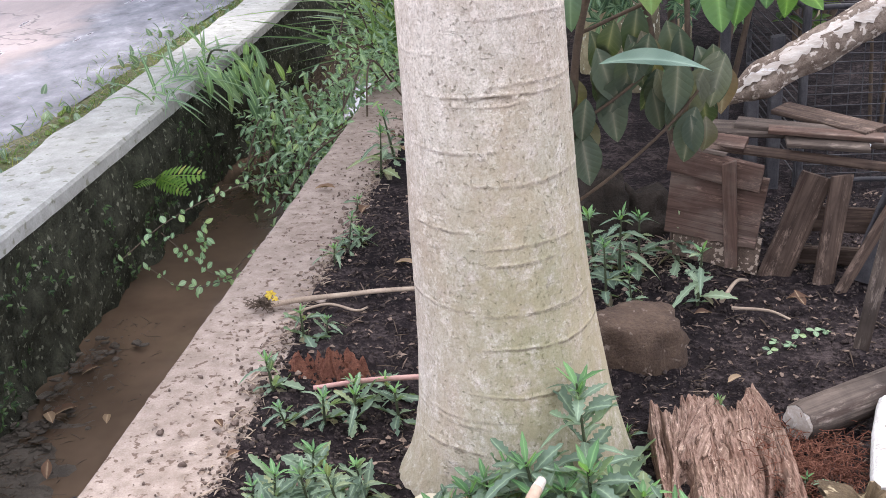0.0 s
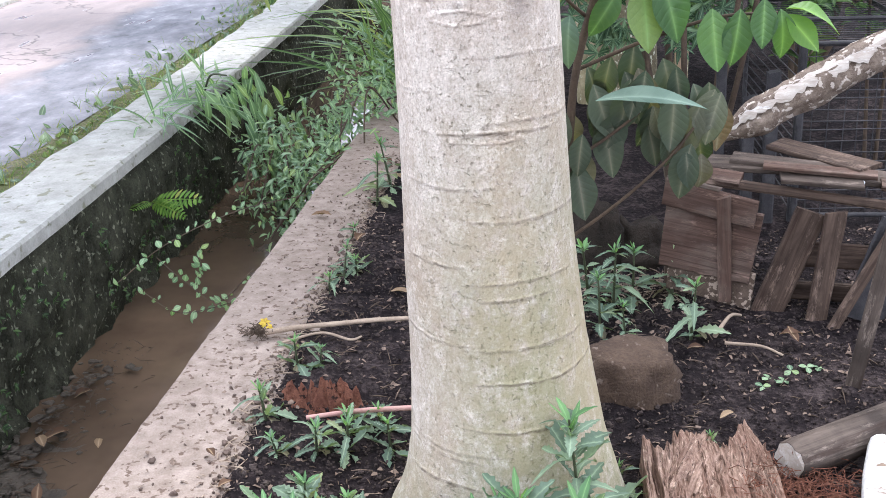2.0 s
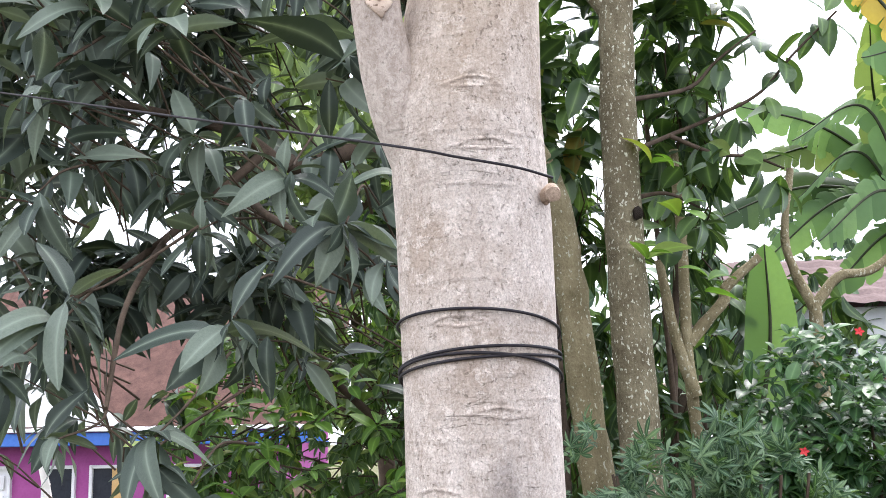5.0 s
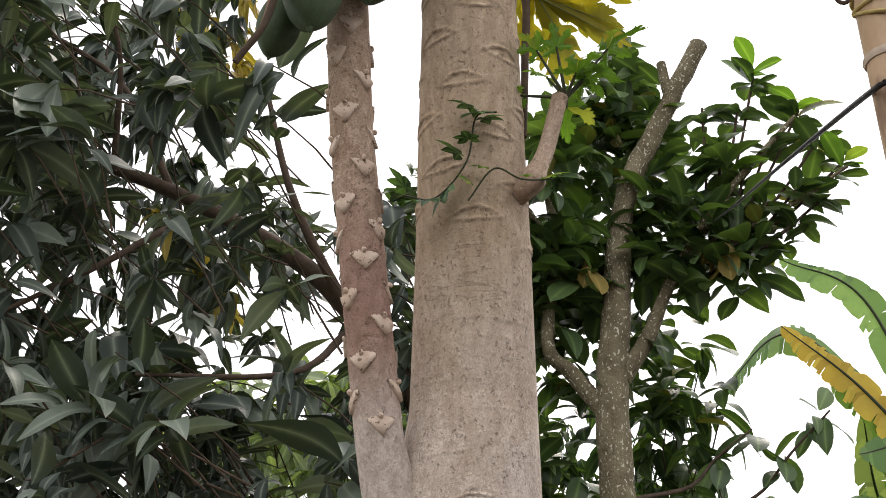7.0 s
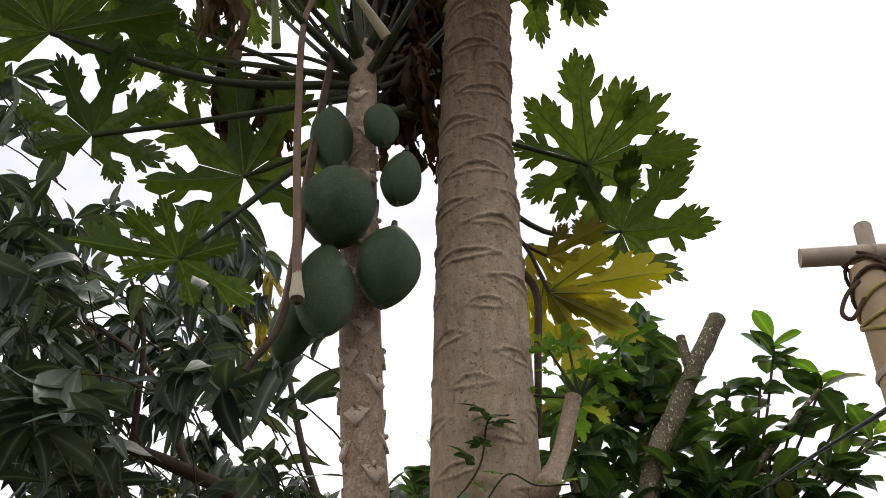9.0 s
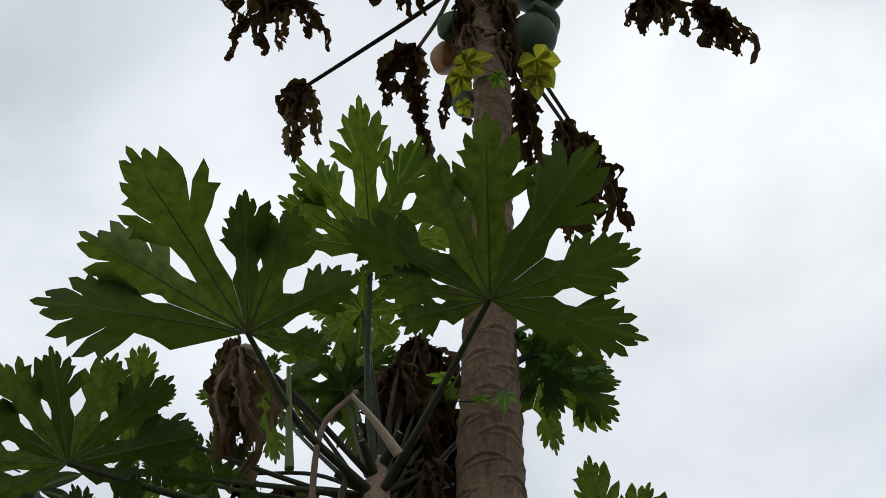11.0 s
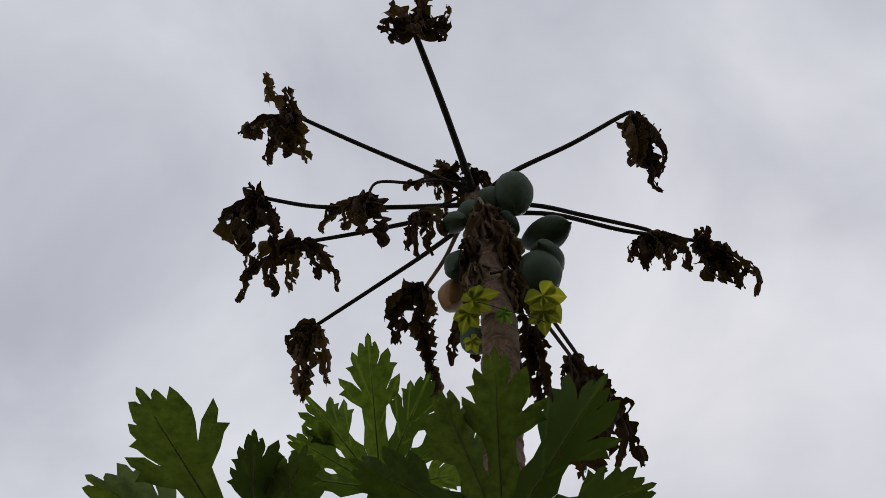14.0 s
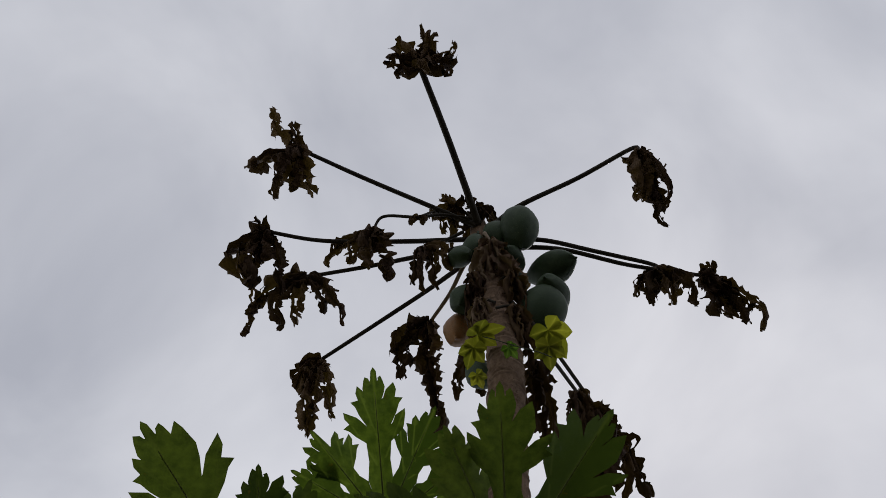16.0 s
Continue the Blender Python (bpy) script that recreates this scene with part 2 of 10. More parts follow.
M_BARK = make_papaya_bark("papaya_bark", (0.66, 0.59, 0.525), (0.45, 0.375, 0.315), 0.80)
M_STEM = make_papaya_bark("papaya_young_bark", (0.52, 0.40, 0.30), (0.35, 0.25, 0.18), 0.0)
M_SCAR = rough_mat("leaf_scar", (0.46, 0.35, 0.265), (0.66, 0.545, 0.44), 45, 0.85, 0.8, 0.003, (0.20, 0.14, 0.10), 90, 0.60)
M_PAP_LEAF = leaf_mat("papaya_leaf", (0.034, 0.053, 0.016), (0.082, 0.114, 0.030), (0.115, 0.150, 0.042), 0.5, 0.36, 0.3, vein=(0.09, 0.115, 0.04))
M_VINE = leaf_mat("vine_leaf", (0.16, 0.17, 0.03), (0.26, 0.26, 0.04), (0.36, 0.34, 0.06), 0.5, 0.45, 0.35)
M_PAP_LIGHT = leaf_mat("papaya_leaf_light", (0.040, 0.066, 0.017), (0.090, 0.132, 0.031), (0.125, 0.172, 0.043), 0.5, 0.42, 0.3, vein=(0.2, 0.26, 0.08))
M_PAP_YEL = leaf_mat("papaya_leaf_yellow", (0.22, 0.20, 0.03), (0.52, 0.42, 0.04), (0.68, 0.55, 0.06), 0.5, 0.5)
M_PAP_BROWN = leaf_mat("papaya_leaf_browning", (0.10, 0.085, 0.02), (0.20, 0.16, 0.03), (0.30, 0.22, 0.04), 0.6, 0.4, 0.3)
M_VEIN = rough_mat("leaf_stalk", (0.034, 0.040, 0.022), (0.065, 0.075, 0.038), 20, 0.5, 0.2)
M_RIB = rough_mat("leaf_rib", (0.12, 0.145, 0.055), (0.19, 0.22, 0.085), 20, 0.5, 0.2)
M_STALK_RED = rough_mat("stalk_reddish", (0.16, 0.10, 0.07), (0.26, 0.17, 0.12), 20, 0.6, 0.2)
M_STALK_DARK = rough_mat("stalk_dry", (0.035, 0.030, 0.024), (0.07, 0.06, 0.045), 25, 0.7, 0.3)
M_STALK_PALE = rough_mat("stalk_pale", (0.42, 0.36, 0.25), (0.55, 0.48, 0.34), 25, 0.6, 0.2)
M_DEAD = leaf_mat("dead_leaf", (0.045, 0.026, 0.016), (0.085, 0.05, 0.03), (0.15, 0.095, 0.05), 0.8, 0.12, 0.2)
M_DEAD_PALE = leaf_mat("dead_leaf_pale", (0.12, 0.078, 0.052), (0.22, 0.15, 0.105), (0.33, 0.24, 0.17), 0.8, 0.15, 0.2)
M_FRUIT = rough_mat("papaya_skin", (0.028, 0.050, 0.023), (0.052, 0.086, 0.038), 9, 0.62, 0.3, 0.004, (0.085, 0.118, 0.058), 70, 0.60, spec=0.3)
M_FRUIT_RIPE = rough_mat("papaya_skin_ripe", (0.32, 0.13, 0.035), (0.38, 0.24, 0.11), 10, 0.5, 0.12, 0.003, (0.16, 0.13, 0.05), 40, 0.6, spec=0.3)
M_MANGO = leaf_mat("mango_leaf", (0.030, 0.042, 0.034), (0.068, 0.092, 0.071), (0.18, 0.22, 0.168), 0.42, 0.14, 0.36)
M_MANGO_DRY = leaf_mat("mango_leaf_ageing", (0.16, 0.12, 0.03), (0.30, 0.22, 0.06), (0.42, 0.32, 0.10), 0.5, 0.4, 0.4)
M_GUAVA = leaf_mat("guava_leaf", (0.048, 0.094, 0.034), (0.104, 0.180, 0.062), (0.20, 0.30, 0.100), 0.36, 0.46, 0.55, (0.34, 0.38, 0.10), 0.05)
M_JACK = leaf_mat("jackfruit_leaf", (0.040, 0.072, 0.032), (0.075, 0.130, 0.048), (0.15, 0.24, 0.07), 0.32, 0.26, 0.6, (0.32, 0.22, 0.05), 0.02)
# Undergrowth green with the shade under the trees put into the colour.
M_SHADE = leaf_mat("shaded_leaf", (0.025, 0.050, 0.022), (0.052, 0.095, 0.036), (0.105, 0.165, 0.058), 0.45, 0.35, 0.45)
M_CASSAVA = leaf_mat("fine_leaf", (0.030, 0.066, 0.034), (0.072, 0.132, 0.068), (0.18, 0.265, 0.140), 0.5, 0.28, 0.45)
M_HIB = leaf_mat("hibiscus_leaf", (0.022, 0.056, 0.022), (0.044, 0.104, 0.037), (0.105, 0.21, 0.066), 0.36, 0.32, 0.55)
M_LIME = leaf_mat("young_leaf", (0.09, 0.18, 0.035), (0.14, 0.27, 0.05), (0.22, 0.36, 0.07), 0.42, 0.4, 0.45, (0.38, 0.37, 0.10), 0.08, quilt=0.22)
M_SAPLING = leaf_mat("sapling_leaf", (0.046, 0.095, 0.036), (0.078, 0.152, 0.055), (0.135, 0.235, 0.085), 0.40, 0.35, 0.5, (0.30, 0.33, 0.08), 0.02, quilt=0.22)
M_SAP_OLD = leaf_mat("sapling_old_leaf", (0.044, 0.062, 0.042), (0.084, 0.102, 0.068), (0.17, 0.16, 0.115), 0.6, 0.2, 0.3, (0.16, 0.10, 0.06), 0.15, quilt=0.22)
M_PALE_LEAF = leaf_mat("pale_leaf_back", (0.085, 0.135, 0.10), (0.115, 0.17, 0.13), (0.15, 0.21, 0.16), 0.6, 0.2, 0.3, quilt=0.22)
M_WEED = leaf_mat("weed_leaf", (0.085, 0.125, 0.086), (0.145, 0.200, 0.138), (0.25, 0.325, 0.205), 0.5, 0.28, 0.4, (0.24, 0.26, 0.11), 0.07)
M_WEED_OLD = leaf_mat("weed_old_leaf", (0.10, 0.085, 0.055), (0.16, 0.15, 0.08), (0.22, 0.20, 0.11), 0.5, 0.2, 0.4)
M_COAL = rough_mat("charcoal", (0.010, 0.009, 0.012), (0.035, 0.032, 0.038), 40, 0.6, 1.0, 0.01)
M_WEED_NEW = leaf_mat("weed_young_leaf", (0.085, 0.175, 0.075), (0.125, 0.24, 0.095), (0.18, 0.32, 0.12), 0.45, 0.35, 0.45)
M_CANAL = leaf_mat("canal_leaf", (0.105, 0.175, 0.100), (0.20, 0.30, 0.170), (0.34, 0.45, 0.265), 0.45, 0.38, 0.45, (0.28, 0.36, 0.12), 0.06)
M_BANANA = leaf_mat("banana_leaf", (0.11, 0.19, 0.085), (0.17, 0.28, 0.13), (0.25, 0.38, 0.17), 0.55, 0.5, 0.25)
M_BANANA_Y = leaf_mat("banana_leaf_yellow", (0.40, 0.26, 0.03), (0.58, 0.40, 0.05), (0.65, 0.48, 0.08), 0.5, 0.4, 0.4)
M_GRASS = leaf_mat("grass_blade", (0.06, 0.11, 0.025), (0.11, 0.18, 0.04), (0.20, 0.25, 0.07), 0.6, 0.3, 0.3, (0.36, 0.30, 0.12), 0.2)
# Haze of distance is mixed into both leaf colours, sunlight into the second.
M_FAR = leaf_mat("hazed_far_leaf", (0.075, 0.115, 0.085), (0.11, 0.165, 0.11), (0.15, 0.215, 0.125), 0.55, 0.3, 0.3)
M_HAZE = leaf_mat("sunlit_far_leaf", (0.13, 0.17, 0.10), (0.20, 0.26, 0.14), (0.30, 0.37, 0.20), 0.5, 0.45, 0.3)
M_FLOWER = leaf_mat("red_flower", (0.45, 0.02, 0.03), (0.62, 0.03, 0.04), (0.70, 0.06, 0.06), 0.5, 0.3)
M_DRYLEAF = leaf_mat("dry_leaf", (0.06, 0.034, 0.022), (0.16, 0.095, 0.06), (0.36, 0.26, 0.16), 0.75, 0.2, 0.2)
M_TREEBARK = rough_mat("grey_bark", (0.095, 0.078, 0.046), (0.27, 0.235, 0.15), 12, 0.9, 1.0, 0.02, (0.50, 0.49, 0.38), 80, 0.60, (1, 1, 0.7))
M_LEANBARK = rough_mat("mossy_bark", (0.17, 0.14, 0.075), (0.37, 0.315, 0.19), 12, 0.9, 1.0, 0.02, (0.50, 0.48, 0.36), 70, 0.61, (1, 1, 0.7))
M_TWIG = rough_mat("twig_bark", (0.05, 0.036, 0.026), (0.11, 0.08, 0.055), 20, 0.85, 0.6, 0.006)
M_TWIG_PALE = rough_mat("pale_twig", (0.20, 0.15, 0.11), (0.38, 0.30, 0.22), 25, 0.8, 0.5, 0.004)
M_SOIL = rough_mat("dark_soil", (0.020, 0.015, 0.014), (0.120, 0.092, 0.080), 22, 0.95, 1.0, 0.03, (0.12, 0.095, 0.075), 34, 0.66)
M_CONC = rough_mat("kerb_concrete", (0.18, 0.138, 0.108), (0.35, 0.285, 0.235), 26, 0.95, 1.0, 0.006, (0.125, 0.088, 0.066), 55, 0.60, spec=0.1)
M_COPING = rough_mat("coping_concrete", (0.25, 0.245, 0.215), (0.42, 0.41, 0.375), 14, 0.9, 0.8, 0.008, (0.20, 0.20, 0.15), 22, 0.61)
M_WALLSTONE = rough_mat("wet_masonry", (0.012, 0.013, 0.008), (0.098, 0.098, 0.066), 17, 0.85, 1.0, 0.03, (0.20, 0.205, 0.145), 48, 0.61, (1, 1, 0.85))
M_ROCK = rough_mat("brown_rock", (0.042, 0.028, 0.020), (0.105, 0.072, 0.05), 16, 0.9, 1.0, 0.02, (0.16, 0.125, 0.10), 40, 0.63)
M_ROCK_DK = rough_mat("dark_rock", (0.016, 0.013, 0.010), (0.055, 0.043, 0.033), 22, 0.95, 1.0, 0.02)
M_PLANK = wood_mat("old_plank", (0.026, 0.017, 0.013), (0.165, 0.115, 0.085), (0.018, 0.013, 0.010), 1.0, 0.75, 0.7)
M_PLANK_RED = wood_mat("stained_plank", (0.036, 0.021, 0.016), (0.135, 0.085, 0.063), (0.14, 0.11, 0.088), 1.0, 0.75, 0.6)
M_MUDDY = rough_mat("mud_spattered_board", (0.055, 0.038, 0.028), (0.15, 0.11, 0.082), 30, 0.9, 0.6, 0.004, (0.34, 0.27, 0.21), 75, 0.55, (1, 1, 0.45))
M_BEAM = wood_mat("grey_beam", (0.045, 0.034, 0.027), (0.150, 0.117, 0.093), (0.028, 0.022, 0.018), 1.0, 0.8, 0.5)
M_CHIP = rough_mat("weathered_chip", (0.075, 0.052, 0.04), (0.27, 0.20, 0.15), 60, 0.9, 0.3)
M_LOGBARK = rough_mat("flaking_bark", (0.075, 0.052, 0.038), (0.30, 0.24, 0.19), 40, 0.9, 1.0, 0.008, (0.46, 0.40, 0.34), 60, 0.57)
M_PEELED = wood_mat("peeled_wood", (0.42, 0.36, 0.30), (0.68, 0.63, 0.57), (0.22, 0.16, 0.115), 2.0)
M_ROT = wood_mat("rotten_wood", (0.135, 0.076, 0.054), (0.46, 0.325, 0.245), (0.15, 0.080, 0.056), 3.0, 0.95, 0.8)
M_CHAR = wood_mat("charred_wood", (0.085, 0.046, 0.038), (0.46, 0.325, 0.265), (0.018, 0.014, 0.015), 2.6, 0.9, 0.95)
M_BAMBOO = rough_mat("dry_bamboo", (0.34, 0.225, 0.125), (0.50, 0.37, 0.23), 8, 0.55, 0.2, 0.004, (0.20, 0.125, 0.07), 14, 0.60, (1, 1, 0.3), 0.4)
M_FOOT = rough_mat("blackened_bamboo", (0.020, 0.016, 0.013), (0.085, 0.062, 0.046), 10, 0.8, 0.5, 0.004, (0.17, 0.125, 0.09), 24, 0.62, (1, 1, 0.3))
M_STAVE = rough_mat("worn_stave", (0.20, 0.135, 0.095), (0.42, 0.31, 0.22), 7, 0.7, 0.5, 0.004, (0.12, 0.08, 0.06), 12, 0.56, (1, 1, 0.3), 0.3)
M_BAMBOO_GREY = rough_mat("grey_bamboo", (0.32, 0.25, 0.18), (0.52, 0.43, 0.33), 8, 0.6, 0.25, 0.004, (0.14, 0.10, 0.07), 18, 0.66, (1, 1, 0.3), 0.4)
M_BAMBOO_WHITE = rough_mat("bleached_bamboo", (0.55, 0.52, 0.47), (0.72, 0.70, 0.66), 8, 0.6, 0.2, 0.004)
M_WHITEPAINT = rough_mat("old_white_paint", (0.42, 0.39, 0.35), (0.72, 0.71, 0.69), 16, 0.8, 1.0, 0.012, (0.17, 0.125, 0.09), 20, 0.545)
M_WIRE = rough_mat("black_cable", (0.018, 0.016, 0.018), (0.035, 0.032, 0.035), 30, 0.5, 0.1)
M_IRON = rough_mat("dark_iron", (0.022, 0.021, 0.023), (0.065, 0.061, 0.061), 30, 0.6, 0.3)
M_ROPE = rough_mat("rope", (0.40, 0.30, 0.10), (0.55, 0.44, 0.2), 60, 0.9, 0.6)
M_ROPE_DK = rough_mat("dark_rope", (0.06, 0.04, 0.03), (0.13, 0.085, 0.06), 60, 0.9, 0.6)
M_HUSK = rough_mat("rotten_husk", (0.085, 0.033, 0.022), (0.30, 0.135, 0.085), 40, 0.95, 1.0, 0.015, (0.03, 0.018, 0.014), 50, 0.60)
M_PINK = rough_mat("pink_stalk", (0.33, 0.17, 0.15), (0.46, 0.30, 0.25), 30, 0.6, 0.2)
M_PAPER = rough_mat("white_plastic", (0.70, 0.70, 0.70), (0.84, 0.84, 0.83), 8, 0.5, 0.2)
M_SACK = rough_mat("muddy_leaf_sheath", (0.045, 0.031, 0.017), (0.15, 0.108, 0.06), 14, 0.8, 1.0, 0.012, (0.26, 0.21, 0.13), 40, 0.63, (1, 1, 0.3))
M_DIRT = rough_mat("dirt_clod", (0.07, 0.05, 0.04), (0.17, 0.125, 0.10), 30, 0.95, 0.8)
M_SILT = rough_mat("wet_silt", (0.045, 0.038, 0.030), (0.10, 0.083, 0.065), 7, 0.6, 0.8, 0.02)


def make_water():
    k = Nodes("muddy_water")
    co = k.coords()
    col = k.ramp(k.noise(co, 3.0, 4.0), [(0.35, (0.085, 0.057, 0.037)), (0.7, (0.14, 0.096, 0.064))])
    k.bump(k.noise(k.coords((6, 2.5, 1)), 3.0, 3.0), 0.12, 0.01)
    return k.finish(col, 0.12, 0.0, 0.5)


def make_road():
    k = Nodes("worn_road")
    co = k.coords()
    n1 = k.noise(k.coords((1.0, 0.35, 1)), 1.6, 6.0, 0.6)
    n2 = k.noise(co, 40.0, 4.0, 0.6)
    col = k.ramp(n1, [(0.32, (0.15, 0.13, 0.125)), (0.50, (0.23, 0.18, 0.16)), (0.70, (0.37, 0.295, 0.265))])
    col = k.mix(k.math('MULTIPLY', n2, 0.55), col, (0.15, 0.135, 0.135))
    col = k.mix(k.ramp(k.noise(k.coords((3.2, 1.1, 1)), 2.0, 5.0, 0.7), [(0.56, (0, 0, 0)), (0.66, (0.6, 0.6, 0.6))]), col, (0.16, 0.135, 0.13))
    vo = k.add("ShaderNodeTexVoronoi", Scale=1.0)
    vo.feature = 'DISTANCE_TO_EDGE'
    warp = k.n.new("ShaderNodeVectorMath")
    nz = k.add("ShaderNodeTexNoise", Scale=2.5, Detail=4.0)
    k.l.new(co, nz.inputs["Vector"])
    k.l.new(k.coords((0.8, 0.55, 1)), warp.inputs[0])
    k.l.new(nz.outputs["Color"], warp.inputs[1])
    k.l.new(warp.outputs[0], vo.inputs["Vector"])
    crack = k.ramp(vo.outputs["Distance"], [(0.004, (1, 1, 1)), (0.016, (0, 0, 0))])
    col = k.mix(k.math('MULTIPLY', crack, 0.8), col, (0.09, 0.075, 0.07))
    # a strip of grey old tarmac along the canal side
    sep = k.n.new("ShaderNodeSeparateXYZ")
    k.l.new(co, sep.inputs[0])
    edge = k.math('ADD', sep.outputs[0], k.math('MULTIPLY', k.noise(k.coords((1, 0.6, 1)), 2.2, 4.0), 0.9))
    tar = k.ramp(k.math('ADD', edge, 2.42), [(0.36, (0, 0, 0)), (0.56, (1, 1, 1))])
    col = k.mix(k.math('MULTIPLY', tar, 0.85), col, k.ramp(k.noise(k.coords((2.2, 1.2, 1)), 3.0, 6.0, 0.65), [(0.35, (0.07, 0.073, 0.085)), (0.55, (0.155, 0.158, 0.175)), (0.7, (0.29, 0.285, 0.29))]))
    k.bump(k.math('ADD', n2, k.math('MULTIPLY', crack, -1.0)), 0.35, 0.008)
    # shallow puddles in the hollows
    wet = k.ramp(k.noise(k.coords((3.4, 0.75, 1)), 1.5, 3.0, 0.5), [(0.63, (0, 0, 0)), (0.66, (1, 1, 1))])
    col = k.mix(k.math('MULTIPLY', wet, 0.6), col, (0.10, 0.085, 0.08))
    return k.finish(col, k.math('SUBTRACT', 0.80, k.math('MULTIPLY', wet, 0.74)), 0.0, 0.4)


def make_ground_far():
    k = Nodes("ground_earth")
    co = k.coords()
    n1 = k.noise(co, 1.4, 6.0, 0.6)
    n2 = k.noise(co, 16.0, 6.0, 0.7)
    n3 = k.noise(co, 75.0, 4.0, 0.65)
    f = k.math('ADD', k.math('MULTIPLY', n1, 0.3), k.math('ADD', k.math('MULTIPLY', n2, 0.4), k.math('MULTIPLY', n3, 0.3)))
    soil = k.ramp(f, [(0.40, (0.006, 0.0047, 0.005)), (0.51, (0.020, 0.015, 0.015)), (0.62, (0.085, 0.065, 0.060))])
    crumb = k.ramp(n3, [(0.62, (0, 0, 0)), (0.70, (0.8, 0.8, 0.8))])
    soil = k.mix(crumb, soil, (0.085, 0.066, 0.06))
    grass = k.ramp(f, [(0.38, (0.07, 0.085, 0.03)), (0.5, (0.13, 0.13, 0.065)), (0.62, (0.25, 0.22, 0.16))])
    sep = k.n.new("ShaderNodeSeparateXYZ")
    k.l.new(co, sep.inputs[0])
    left = k.ramp(k.math('MULTIPLY', sep.outputs[0], -0.25), [(0.36, (0, 0, 0)), (0.40, (1, 1, 1))])
    col = k.mix(left, soil, grass)
    k.bump(k.math('ADD', n2, k.math('MULTIPLY', n3, 0.5)), 1.0, 0.03)
    return k.finish(col, 0.95, 0.0, 0.08)


M_WATER, M_ROAD, M_GROUND = make_water(), make_road(), make_ground_far()
M_PINKWALL = rough_mat("magenta_render", (0.29, 0.065, 0.22), (0.39, 0.105, 0.30), 3, 0.8, 0.2)
M_BLUE = rough_mat("blue_fascia", (0.055, 0.13, 0.42), (0.08, 0.19, 0.52), 4, 0.55, 0.1)
M_WHITEWALL = rough_mat("white_render", (0.66, 0.66, 0.66), (0.80, 0.80, 0.80), 4, 0.8, 0.2)
M_ROOF = rough_mat("clay_tile", (0.065, 0.036, 0.030), (0.155, 0.085, 0.068), 5, 0.9, 0.6)
M_GLASS_DK = rough_mat("dark_window", (0.02, 0.022, 0.03), (0.035, 0.04, 0.05), 3, 0.15, 0.0)
M_FRAME = rough_mat("white_frame", (0.62, 0.62, 0.62), (0.78, 0.78, 0.78), 6, 0.6, 0.1)
M_CURTAIN = rough_mat("amber_curtain", (0.50, 0.32, 0.13), (0.62, 0.43, 0.2), 6, 0.9, 0.2)
M_BRICK = rough_mat("old_brick_wall", (0.060, 0.048, 0.040), (0.30, 0.22, 0.17), 3.0, 0.95, 0.8, 0.02, (0.29, 0.175, 0.13), 2.4, 0.57)
M_CLOTH_PINK = rough_mat("pink_towel", (0.62, 0.14, 0.34), (0.75, 0.35, 0.5), 18, 0.95, 0.3)
M_CLOTH_DK = rough_mat("dark_cloth", (0.03, 0.03, 0.05), (0.08, 0.08, 0.12), 10, 0.95, 0.3)
M_ROOFGREY = rough_mat("weathered_tile", (0.12, 0.085, 0.08), (0.24, 0.18, 0.165), 3, 0.95, 0.6)

# ---- building helpers ----
from mathutils.geometry import delaunay_2d_cdt

rng = random.Random(7)


def rnd(a, b):
    return rng.uniform(a, b)


